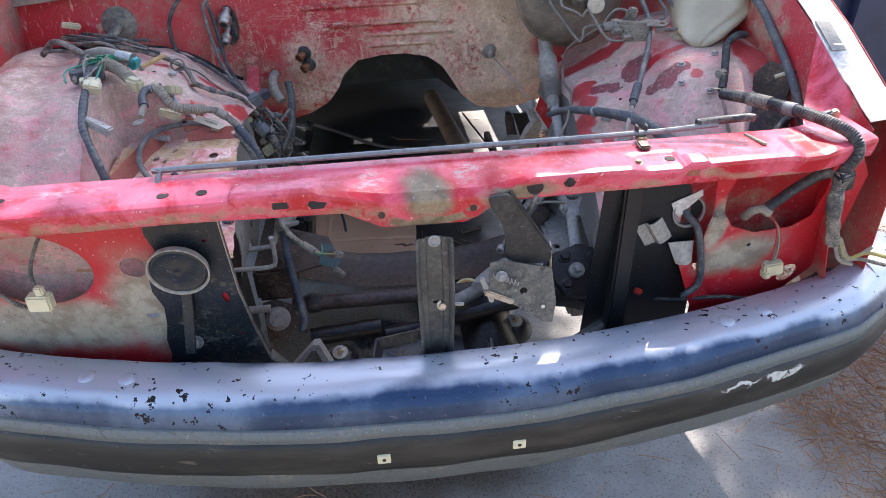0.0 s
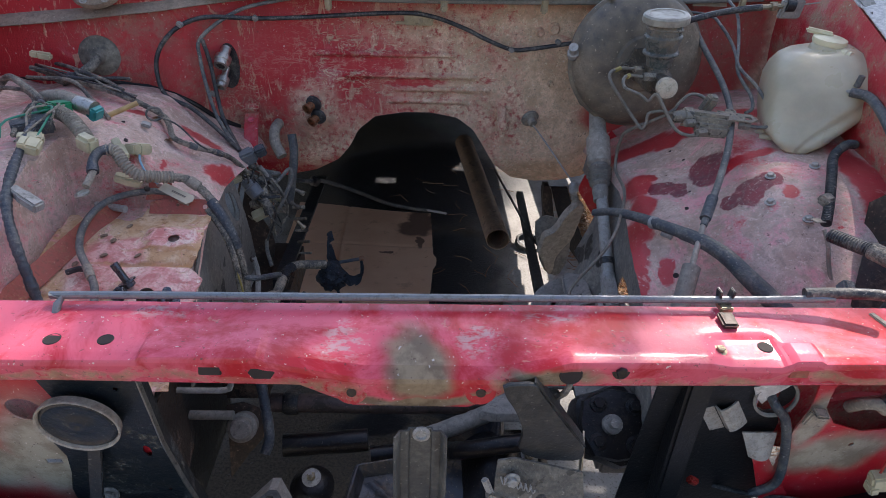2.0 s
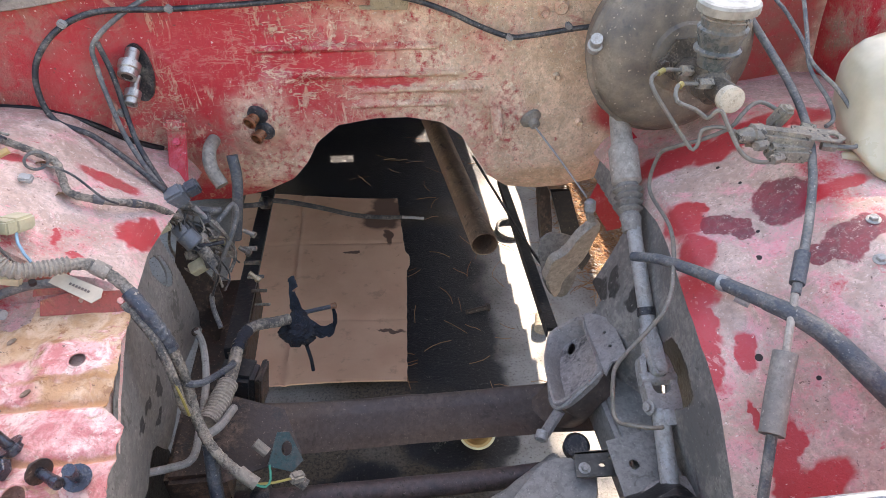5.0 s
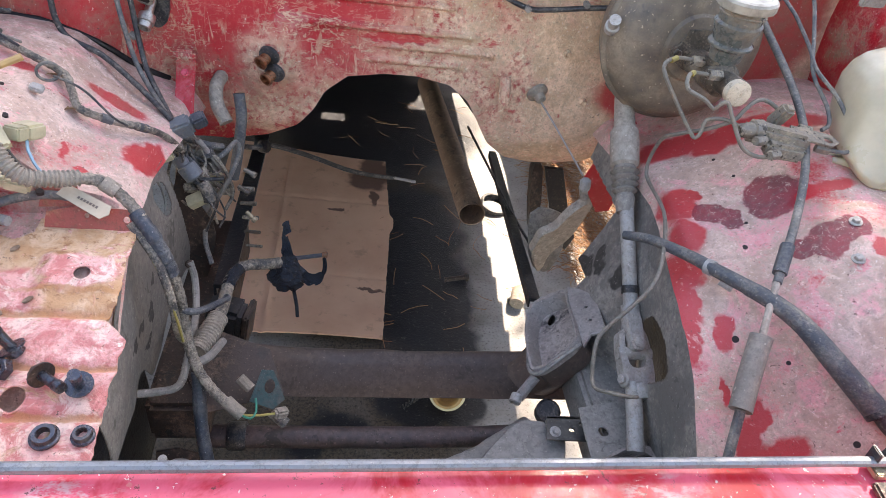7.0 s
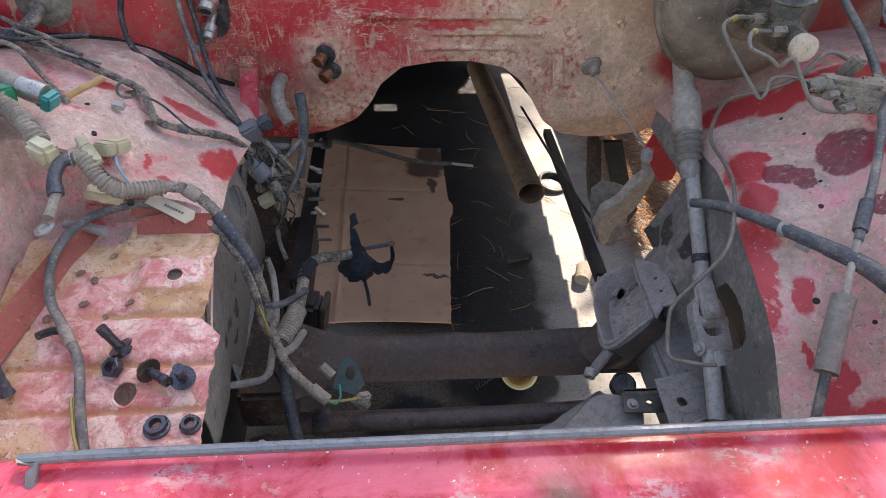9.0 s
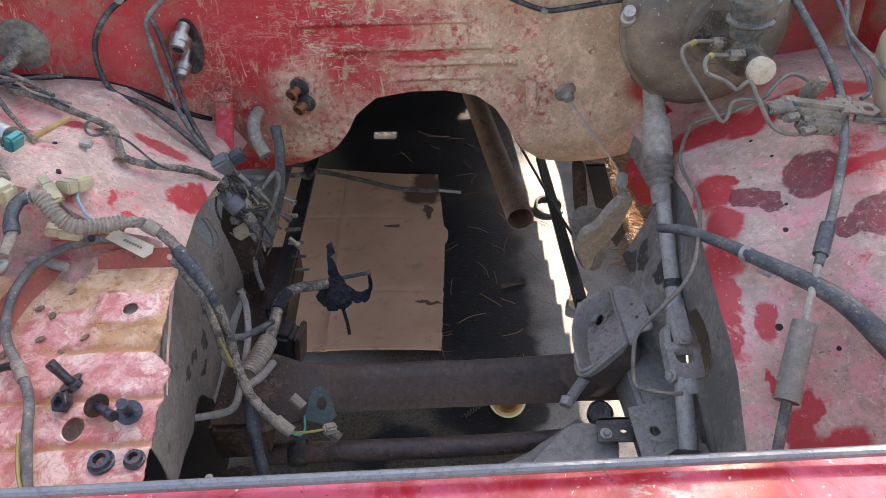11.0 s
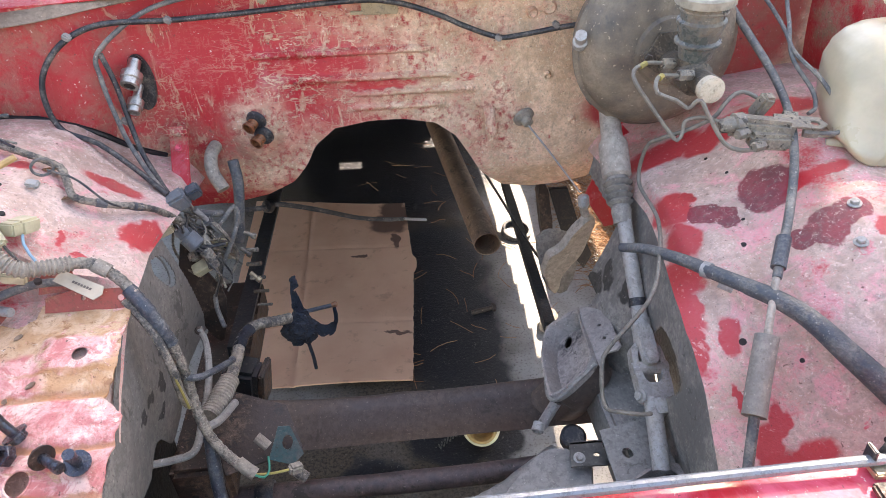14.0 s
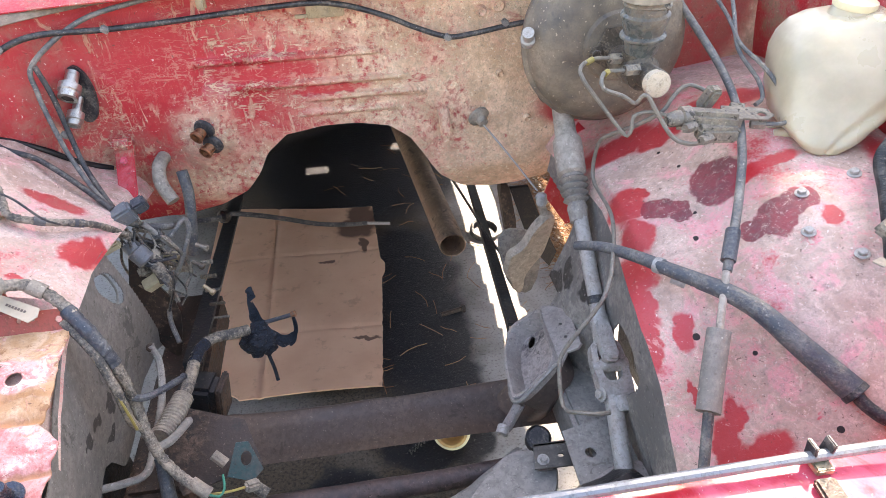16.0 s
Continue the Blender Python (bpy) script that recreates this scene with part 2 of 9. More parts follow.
# ---- shape tools ----
def thing(name, label, category, base=(0, 0, 0), group="", kind=""):
    ob = new(name)
    ob.location, ob.empty_display_size = base, 0.05
    return tagged(ob, label, category, group, kind)


def finish(name, bm, material, angle=35.0):
    bmesh.ops.recalc_face_normals(bm, faces=bm.faces)
    me = bpy.data.meshes.new(name)
    bm.to_mesh(me)
    bm.free()
    me.materials.append(material)
    me.shade_smooth()
    me.set_sharp_from_angle(angle=radians(angle))
    return me


def part(name, bm, material, parent, label="", angle=35.0):
    """One mesh in world metres, linked under its thing or part."""
    ob = new(name, finish(name, bm, material, angle))
    ob.parent, ob.matrix_parent_inverse = parent, Matrix.Translation(-Vector(parent.location))
    return tagged(ob, label)


def single(name, bm, material, label, category, group="", kind="", angle=35.0):
    return tagged(new(name, finish(name, bm, material, angle)), label, category, group, kind)


def smooth_line(points, step=0.006):
    """A round curve through the points, as a list of close places."""
    p = [Vector(q) for q in points]
    if len(p) == 2:
        n = max(1, int((p[1] - p[0]).length / step / 4))
        return [p[0].lerp(p[1], i / n) for i in range(n + 1)]
    ends = [2 * p[0] - p[1], *p, 2 * p[-1] - p[-2]]
    out = []
    for a, b, c, d in zip(ends, ends[1:], ends[2:], ends[3:]):
        n = max(2, int((c - b).length / step))
        for i in range(n):
            t = i / n
            out.append(0.5 * (2 * b + (c - a) * t + (2 * a - 5 * b + 4 * c - d) * t * t + (3 * b - a - 3 * c + d) * t ** 3))
    return out + [p[-1]]


def tube(points, r, seg=10, step=0.006, bm=None, ribs=0.0, pitch=0.006, r_end=None, straight=False, lumps=0.0):
    """A round bar or hose along the points; ribs: corrugation depth; lumps: uneven thickness; closed at both ends."""
    bm = bm or bmesh.new()
    line = [Vector(q) for q in points] if straight else smooth_line(points, pitch / 4 if ribs else step)
    total = sum((b - a).length for a, b in zip(line, line[1:])) or 1.0
    gone, rings, side = 0.0, [], None
    for i, c in enumerate(line):
        if i:
            gone += (c - line[i - 1]).length
        ahead = (line[min(i + 1, len(line) - 1)] - line[max(i - 1, 0)]).normalized()
        if side is None:
            side = ahead.orthogonal().normalized()
        side = (side - ahead * side.dot(ahead)).normalized()
        up = ahead.cross(side)
        rad = r if r_end is None else r + (r_end - r) * gone / total
        if ribs:
            rad += ribs * (1 if int(gone / pitch * 2) % 2 else -0.4)
        if lumps:
            rad *= 1 + lumps * noise.noise(c * 60)
        rings.append([bm.verts.new(c + (side * math.cos(2 * math.pi * k / seg) + up * math.sin(2 * math.pi * k / seg)) * rad) for k in range(seg)])
    for a, b in zip(rings, rings[1:]):
        for k in range(seg):
            bm.faces.new((a[k], a[(k + 1) % seg], b[(k + 1) % seg], b[k]))
    bm.faces.new(rings[0]), bm.faces.new(rings[-1])
    return bm


def lathe(profile, start, way, seg=24, bm=None, bite=None, cap=True):
    """Turned shape: (distance along the axis, radius) pairs from start along way."""
    bm = bm or bmesh.new()
    start, way = Vector(start), Vector(way).normalized()
    side = way.orthogonal().normalized()
    up = way.cross(side)
    rings = []
    for s, r in profile:
        r = max(r, 0.0001)
        rings.append([bm.verts.new(start + way * s + (side * math.cos(2 * math.pi * k / seg) + up * math.sin(2 * math.pi * k / seg)) * r * (bite(k, s) if bite else 1)) for k in range(seg)])
    for a, b in zip(rings, rings[1:]):
        for k in range(seg):
            bm.faces.new((a[k], a[(k + 1) % seg], b[(k + 1) % seg], b[k]))
    if cap:
        bm.faces.new(rings[0]), bm.faces.new(rings[-1])
    else:
        for k in range(seg):
            bm.faces.new((rings[-1][k], rings[-1][(k + 1) % seg], rings[0][(k + 1) % seg], rings[0][k]))
    return bm


def block(size, m, bevel=0.002, bm=None, taper=1.0):
    """A bevelled block of that size at pose m; taper narrows its top."""
    bm = bm or bmesh.new()
    made = bmesh.ops.create_cube(bm, size=1.0)["verts"]
    for v in made:
        k = taper if v.co.z > 0 else 1.0
        v.co = Vector((v.co.x * size[0] * k, v.co.y * size[1] * k, v.co.z * size[2]))
    if bevel:
        edges = list({e for v in made for e in v.link_edges})
        made = list({v for f in bmesh.ops.bevel(bm, geom=edges, offset=bevel, segments=2, affect="EDGES")["faces"] for v in f.verts} | {v for v in made if v.is_valid})
    for v in made:
        v.co = m @ v.co
    return bm


def sheet(fn, nu, nv, thick=0.0015, keep=None, bm=None, wrap=False):
    """A bent sheet of metal: fn(u, v), u and v from 0 to 1, gives places; keep(place) may cut cells away; it has real thickness."""
    bm = bm or bmesh.new()
    g = [[Vector(fn(i / nu, j / nv)) for j in range(nv + 1)] for i in range(nu + 1)]
    def slope(i, j):
        a = g[min(i + 1, nu)][j] - g[max(i - 1, 0)][j]
        b = g[i][min(j + 1, nv)] - g[i][max(j - 1, 0)]
        n = a.cross(b)
        return n.normalized() if n.length > 1e-12 else Vector((0, 0, 1))
    front = [[bm.verts.new(g[i][j]) for j in range(nv + 1)] for i in range(nu + 1)]
    back = [[bm.verts.new(g[i][j] - slope(i, j) * thick) for j in range(nv + 1)] for i in range(nu + 1)]
    cells = set()
    for i in range(nu):
        for j in range(nv):
            c = (g[i][j] + g[i + 1][j] + g[i][j + 1] + g[i + 1][j + 1]) / 4
            if keep is None or keep(c):
                cells.add((i, j))
    for i, j in cells:
        bm.faces.new((front[i][j], front[i + 1][j], front[i + 1][j + 1], front[i][j + 1]))
        bm.faces.new((back[i][j], back[i][j + 1], back[i + 1][j + 1], back[i + 1][j]))
        for (p, q), (a, b) in (((i, j - 1), ((i, j), (i + 1, j))), ((i, j + 1), ((i, j + 1), (i + 1, j + 1))), ((i - 1, j), ((i, j), (i, j + 1))), ((i + 1, j), ((i + 1, j), (i + 1, j + 1)))):
            if (p, q) not in cells:
                bm.faces.new((front[a[0]][a[1]], front[b[0]][b[1]], back[b[0]][b[1]], back[a[0]][a[1]]))
    loose = [v for v in bm.verts if not v.link_faces]
    bmesh.ops.delete(bm, geom=loose, context="VERTS")
    return bm


def ring2(cx, cy, rx, ry=None, n=24, turn=0.0):
    ry = ry or rx
    return [(cx + math.cos(2 * math.pi * k / n + turn) * rx, cy + math.sin(2 * math.pi * k / n + turn) * ry) for k in range(n)]


def plate(outline, place, thick=0.002, holes=(), bm=None):
    """A cut plate with real holes: outline and holes in a plane of their own, place(a, b, h) puts them into the room."""
    bm = bm or bmesh.new()
    flat = bmesh.new()
    loops = []
    for loop in (outline, *holes):
        vs = [flat.verts.new((a, b, 0)) for a, b in loop]
        loops.append(vs)
        for k in range(len(vs)):
            flat.edges.new((vs[k], vs[(k + 1) % len(vs)]))
    bmesh.ops.triangle_fill(flat, use_beauty=True, use_dissolve=False, edges=flat.edges[:], normal=(0, 0, 1))
    flat.verts.index_update()
    top = {v: bm.verts.new(place(v.co.x, v.co.y, 0.0)) for v in flat.verts}
    low = {v: bm.verts.new(place(v.co.x, v.co.y, -thick)) for v in flat.verts}
    for f in flat.faces:
        bm.faces.new([top[v] for v in f.verts])
        bm.faces.new([low[v] for v in reversed(f.verts)])
    for vs in loops:
        for k in range(len(vs)):
            a, b = vs[k], vs[(k + 1) % len(vs)]
            bm.faces.new((top[a], top[b], low[b], low[a]))
    flat.free()
    return bm


def softened(outline, rounds=2):
    """The closed outline with its corners cut round."""
    for _ in range(rounds):
        outline = [p for a, b in zip(outline, outline[1:] + outline[:1]) for p in ((a[0] * 0.8 + b[0] * 0.2, a[1] * 0.8 + b[1] * 0.2), (a[0] * 0.2 + b[0] * 0.8, a[1] * 0.2 + b[1] * 0.8))]
    return outline


def loft(rings, thick=0.0, cap=(True, True)):
    """A skin over closed rings of equal count."""
    bm = bmesh.new()
    made = [[bm.verts.new(p) for p in ring] for ring in rings]
    for a, b in zip(made, made[1:]):
        for k in range(len(a)):
            bm.faces.new((a[k], a[(k + 1) % len(a)], b[(k + 1) % len(a)], b[k]))
    if cap[0]:
        bm.faces.new(made[0])
    if cap[1]:
        bm.faces.new(made[-1])
    if thick:
        bmesh.ops.recalc_face_normals(bm, faces=bm.faces)
        bmesh.ops.solidify(bm, geom=bm.faces[:], thickness=thick)
    return bm


def inset(outline, k):
    cx, cy = sum(p[0] for p in outline) / len(outline), sum(p[1] for p in outline) / len(outline)
    return [(cx + (a - cx) * k, cy + (b - cy) * k) for a, b in outline]


def on_plane(origin, across, up):
    """A place() for plate(): a runs along across, b along up, h out of the plane."""
    o, a = Vector(origin), Vector(across).normalized()
    b = (Vector(up) - a * Vector(up).dot(a)).normalized()
    n = a.cross(b)
    return lambda s, t, h: o + a * s + b * t + n * h


def hexagon(start, way, r, high, bm=None):
    return lathe(((0, r * 0.92), (high * 0.15, r), (high * 0.85, r), (high, r * 0.88)), start, way, 6, bm)


def bolt_shape(start, way, r=0.008, bm=None):
    """A hex bolt head on its washer, seen from above."""
    bm = lathe(((0, r * 1.5), (r * 0.25, r * 1.5), (r * 0.3, r * 1.35)), start, way, 18, bm)
    w = Vector(way).normalized()
    return hexagon(Vector(start) + w * r * 0.3, way, r, r * 0.85, bm)


def lerp_table(v, table):
    """Straight-line value from rising (key, value) pairs."""
    if v <= table[0][0]:
        return table[0][1]
    for (a, p), (b, q) in zip(table, table[1:]):
        if v <= b:
            return p + (q - p) * (v - a) / (b - a)
    return table[-1][1]


def ease(v, a, b):
    s = min(1.0, max(0.0, (v - a) / (b - a)))
    return s * s * (3 - 2 * s)


# the bay's shape: heights of the inner wings over the plan, the bulkhead's depth over its face, the wing lips
def wing_z(x, y, side):
    """Height of the inner wing; side 1 is the steering side, -1 the battery side."""
    u = x - 0.035 if side > 0 else 0.035 - x
    z = lerp_table(u, ((0.36, 0.672), (0.37, 0.682), (0.43, 0.708), (0.47, 0.735), (0.52, 0.782), (0.56, 0.795), (0.61, 0.80), (0.70, 0.81)))
    z += lerp_table(y, ((-0.02, -0.27), (0.06, -0.23), (0.15, -0.15), (0.22, -0.09), (0.28, -0.04), (0.33, -0.012), (0.38, 0.0), (0.55, 0.012), (0.72, 0.0), (0.86, -0.02)))
    return z


def lip_z(y):
    return lerp_table(y, ((0.0, 0.785), (0.06, 0.806), (0.166, 0.855), (0.233, 0.886), (0.42, 0.955), (0.63, 1.02), (0.9, 1.07)))


def fire_y(x, z):
    """Depth of the bulkhead: nearly flat, wrapping forwards at the battery side, its foot tucked under."""
    y = 0.872 - 0.075 * ease(-x, 0.30, 0.52) - 0.02 * ease(-x, 0.5, 0.75) - 0.02 * ease(x, 0.42, 0.6)
    return y + 0.05 * (1 - ease(z, 0.5, 0.62)) + 0.012 * ease(z, 0.78, 0.95)


def fire_foot(x):
    """Lower edge of the bulkhead, with the arch of the open tunnel."""
    return lerp_table(x, ((-0.75, 0.66), (-0.50, 0.62), (-0.444, 0.60), (-0.375, 0.557), (-0.306, 0.543), (-0.229, 0.565), (-0.173, 0.60), (-0.143, 0.637), (-0.124, 0.675), (-0.085, 0.708), (-0.021, 0.718), (0.039, 0.718), (0.099, 0.707), (0.136, 0.680), (0.159, 0.645), (0.189, 0.595), (0.237, 0.550), (0.295, 0.538), (0.352, 0.542), (0.407, 0.560), (0.45, 0.61), (0.60, 0.66), (0.75, 0.68)))


def tray_z(x, y):
    z = lerp_table(y, ((0.08, 0.606), (0.157, 0.636), (0.21, 0.652), (0.29, 0.670), (0.345, 0.684), (0.42, 0.694), (0.47, 0.70)))
    for yc in (0.195, 0.245, 0.305):
        z -= 0.0055 * math.exp(-((y - yc) / 0.005) ** 2) * (1 if yc < 0.3 else ease(x, -0.45, -0.42))
    z += 0.006 * math.exp(-((max(abs(x + 0.365) - 0.03, 0) / 0.012) ** 2 + (max(abs(y - 0.357) - 0.018, 0) / 0.010) ** 2))
    return z + 0.002 * noise.noise(Vector((x * 22, y * 22, 4)))


# ---- materials ----
M_BULKHEAD = red_paint("bulkhead_paint", 0.42, 0.5, east=0.42, faded=0.2, gloss=0.42, dust=(0.90, 0.65, 0.44), scuff=0.4,
                       lines=(((-0.06, 0.87, 0.80), (0.24, 0.2, 0.14)), ((-0.36, 0.84, 0.72), (0.06, 0.1, 0.10)), ((0.05, 0.87, 0.90), (0.3, 0.1, 0.05))),
                       skin=0.8, bump=0.65, spread=0.045, sandy=(((0.10, 0.87, 0.80), (0.10, 0.1, 0.10)), ((0.14, 0.87, 0.90), (0.22, 0.1, 0.05)), ((0.12, 0.87, 0.76), (0.16, 0.1, 0.10)), ((-0.22, 0.87, 0.63), (0.09, 0.1, 0.05)), ((0.27, 0.87, 0.72), (0.17, 0.1, 0.17)), ((0.24, 0.87, 0.58), (0.16, 0.12, 0.05)), ((-0.13, 0.88, 0.63), (0.06, 0.1, 0.08)), ((-0.4, 0.84, 0.66), (0.05, 0.06, 0.06)), ((-0.21, 0.86, 0.72), (0.05, 0.06, 0.05))),
                       # the red patch at x 0.64 paints in the shadowed corner beside the booster
                       bright=(((-0.47, 0.8, 0.86), (0.14, 0.1, 0.08)), ((-0.10, 0.87, 0.822), (0.09, 0.1, 0.016)), ((0.0, 0.87, 0.786), (0.07, 0.1, 0.009)), ((-0.27, 0.86, 0.85), (0.07, 0.1, 0.08)), ((0.64, 0.87, 0.90), (0.11, 0.2, 0.14)), ((0.50, 0.87, 0.72), (0.12, 0.1, 0.06))),
                       # the veil at x 0.62 darkens that shadowed corner further
                       veil=(((-0.52, 0.82, 0.90), (0.16, 0.2, 0.04)), ((-0.43, 0.82, 0.76), (0.07, 0.2, 0.09)), ((-0.58, 0.8, 0.80), (0.07, 0.2, 0.07)), ((-0.30, 0.86, 0.68), (0.12, 0.2, 0.06)), ((0.62, 0.87, 0.92), (0.14, 0.2, 0.14))))
M_WING_L = red_paint("battery_side_wing_paint", 0.60, 0.15, faded=0.8, gloss=0.45, dust=(0.76, 0.58, 0.49), scuff=0.9, pale=(0.82, 0.40, 0.40),
                     bright=(((-0.355, 0.575, 0.70), (0.022, 0.03, 0.04)), ((-0.425, 0.52, 0.75), (0.006, 0.018, 0.02)), ((-0.50, 0.63, 0.8), (0.02, 0.012, 0.04)), ((-0.40, 0.50, 0.73), (0.012, 0.006, 0.02)), ((-0.50, 0.34, 0.72), (0.05, 0.03, 0.05)), ((-0.345, 0.60, 0.69), (0.016, 0.03, 0.04)), ((-0.40, 0.68, 0.74), (0.05, 0.016, 0.05)), ((-0.56, 0.585, 0.8), (0.03, 0.012, 0.05))),
                     # brown dirt, also painting in the shade gradient towards the bulkhead
                     veil=(((-0.55, 0.80, 0.80), (0.30, 0.14, 0.25)), ((-0.75, 0.60, 0.80), (0.14, 0.40, 0.25)), ((-0.40, 0.76, 0.74), (0.10, 0.08, 0.2))))
M_WING_R = red_paint("steering_side_wing_paint", 0.60, 0.0, bump=0.3, faded=0.7, gloss=0.33, dust=(0.68, 0.515, 0.425), scuff=0.5, pale=(0.78, 0.33, 0.35),
                     dark=(((0.516, 0.498, 0.754), (0.030, 0.040, 0.06)), ((0.536, 0.388, 0.763), (0.020, 0.030, 0.06)), ((0.562, 0.392, 0.785), (0.024, 0.022, 0.06)), ((0.512, 0.392, 0.74), (0.012, 0.020, 0.06)), ((0.446, 0.512, 0.71), (0.022, 0.022, 0.04)), ((0.466, 0.490, 0.718), (0.014, 0.024, 0.04))),
                     bright=(((0.417, 0.202, 0.581), (0.016, 0.030, 0.08)), ((0.449, 0.185, 0.580), (0.035, 0.020, 0.08)), ((0.397, 0.259, 0.616), (0.005, 0.018, 0.06)), ((0.431, 0.225, 0.607), (0.010, 0.016, 0.06)), ((0.418, 0.545, 0.70), (0.024, 0.040, 0.05)), ((0.440, 0.556, 0.71), (0.012, 0.014, 0.04)), ((0.409, 0.478, 0.69), (0.020, 0.036, 0.05)), ((0.388, 0.425, 0.68), (0.020, 0.040, 0.06)), ((0.376, 0.380, 0.67), (0.015, 0.05, 0.06)), ((0.366, 0.33, 0.66), (0.010, 0.05, 0.06)), ((0.404, 0.318, 0.66), (0.012, 0.024, 0.04)), ((0.45, 0.70, 0.72), (0.08, 0.035, 0.06)), ((0.52, 0.665, 0.76), (0.06, 0.03, 0.06)), ((0.60, 0.66, 0.80), (0.08, 0.03, 0.06)), ((0.446, 0.136, 0.54), (0.022, 0.06, 0.08)), ((0.56, 0.47, 0.79), (0.05, 0.012, 0.04)), ((0.58, 0.355, 0.79), (0.012, 0.016, 0.04)), ((0.63, 0.12, 0.6), (0.12, 0.05, 0.08)), ((0.70, 0.3, 0.8), (0.03, 0.2, 0.06))))
M_WING_DULL = red_paint("dull_wing_side_paint", 0.45, 0.0, faded=0.4, gloss=0.45, dust=(0.33, 0.22, 0.18), scuff=0.5, pale=(0.52, 0.20, 0.19))
M_WING_SIDE = red_paint("wing_side_paint", 0.40, 0.1, faded=0.3, gloss=0.4)
M_BAR = red_paint("front_bar_paint", 0.10, 0.0, faded=0.72, gloss=0.22, scuff=0.0, bump=0.10, pale=(0.80, 0.14, 0.20), dust=(0.46, 0.29, 0.18),
                  bare=(((0.016, -0.028, 0.770), (0.031, 0.05, 0.029)), ((0.016, -0.03, 0.732), (0.085, 0.03, 0.012)), ((0.15, -0.035, 0.768), (0.05, 0.01, 0.012))),
                  sandy=(((-0.40, -0.034, 0.762), (0.28, 0.01, 0.007)), ((0.42, -0.034, 0.762), (0.26, 0.01, 0.006)), ((-0.085, -0.034, 0.755), (0.04, 0.02, 0.012)), ((0.105, -0.034, 0.75), (0.02, 0.02, 0.02))),
                  steel=(((-0.062, -0.005, 0.785), (0.022, 0.02, 0.02)), ((0.078, -0.002, 0.785), (0.026, 0.016, 0.02)), ((-0.47, 0.02, 0.79), (0.05, 0.012, 0.02)), ((-0.25, 0.032, 0.79), (0.03, 0.01, 0.02)), ((0.16, 0.03, 0.79), (0.03, 0.01, 0.02))))
M_PANEL = red_paint("lamp_panel_paint", 0.22, 0.1, faded=0.3, gloss=0.3, pale=(0.62, 0.12, 0.14), dust=(0.50, 0.37, 0.26), bump=0.25, primer=((0.40, 0.345, 0.265), (0.27, 0.215, 0.155)),
                    bare=(((-0.60, 0.05, 0.54), (0.20, 0.06, 0.060)), ((-0.42, 0.05, 0.575), (0.07, 0.06, 0.11)), ((0.545, 0.05, 0.575), (0.075, 0.06, 0.040)), ((0.485, 0.02, 0.640), (0.016, 0.05, 0.05))))
M_GREY_DUST = worn("dusty_grey_undercoat", (0.20, 0.188, 0.172), (0.35, 0.318, 0.28), 0.58, 6.0, 0.6, grimed=0.20, bump=0.12, soft=0.22)
M_BLACK_PAINT = worn("black_underpaint", (0.014, 0.016, 0.019), (0.13, 0.115, 0.095), 0.34, 16.0, 0.42, grimed=0.2)
M_BLACK_GLOSS = worn("black_panel_paint", (0.006, 0.007, 0.009), (0.06, 0.055, 0.05), 0.14, 20.0, 0.45, grimed=0.1)
M_BROWN_STEEL = worn("oily_brown_steel", (0.045, 0.030, 0.024), (0.21, 0.14, 0.10), 0.40, 14.0, 0.5, metal=0.3, grimed=0.45)
M_WALL_L = worn("dusty_brown_grey_wall_undercoat", (0.125, 0.112, 0.100), (0.30, 0.268, 0.232), 0.52, 7.0, 0.6, grimed=0.26, bump=0.2, soft=0.20, oil=(((-0.34, 0.40, 0.55), (0.2, 0.016, 0.014)), ((-0.34, 0.45, 0.53), (0.2, 0.012, 0.020)), ((-0.34, 0.42, 0.50), (0.2, 0.010, 0.008)), ((-0.34, 0.36, 0.56), (0.2, 0.010, 0.012)), ((-0.34, 0.48, 0.57), (0.2, 0.008, 0.007))))
M_WALL_R = worn("dusty_grey_wall_undercoat", (0.145, 0.134, 0.122), (0.315, 0.282, 0.245), 0.52, 9.0, 0.6, grimed=0.2, bump=0.2, oil=(((0.40, 0.645, 0.49), (0.2, 0.030, 0.020)), ((0.40, 0.615, 0.525), (0.2, 0.022, 0.018)), ((0.40, 0.545, 0.56), (0.2, 0.028, 0.030))))
M_CROSS = worn("dark_brown_steel", (0.085, 0.060, 0.052), (0.20, 0.145, 0.115), 0.45, 7.0, 0.45, metal=0.1, grimed=0.22, bump=0.2, soft=0.25)
M_BARROD = worn("oily_brown_bar_steel", (0.045, 0.035, 0.036), (0.17, 0.115, 0.10), 0.45, 9.0, 0.35, metal=0.2, grimed=0.4, soft=0.2)
M_MOUNT = worn("dusty_mount_steel", (0.15, 0.12, 0.105), (0.44, 0.39, 0.355), 0.66, 10.0, 0.5, grimed=0.22, bump=0.2, soft=0.2)
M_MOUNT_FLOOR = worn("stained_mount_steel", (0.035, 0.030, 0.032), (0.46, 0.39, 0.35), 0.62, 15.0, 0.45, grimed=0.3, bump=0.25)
M_CAST = worn("grimy_cast_metal", (0.20, 0.175, 0.145), (0.37, 0.30, 0.22), 0.5, 34.0, 0.45, metal=0.35, grimed=0.42)
M_CAST_DARK = worn("oily_brown_cast_metal", (0.07, 0.055, 0.042), (0.27, 0.205, 0.145), 0.45, 30.0, 0.4, metal=0.2, grimed=0.4)
M_PIPE = worn("tarnished_pipe_steel", (0.17, 0.155, 0.13), (0.33, 0.275, 0.215), 0.45, 40.0, 0.38, metal=0.45, grimed=0.2, bump=0.12, soft=0.2)
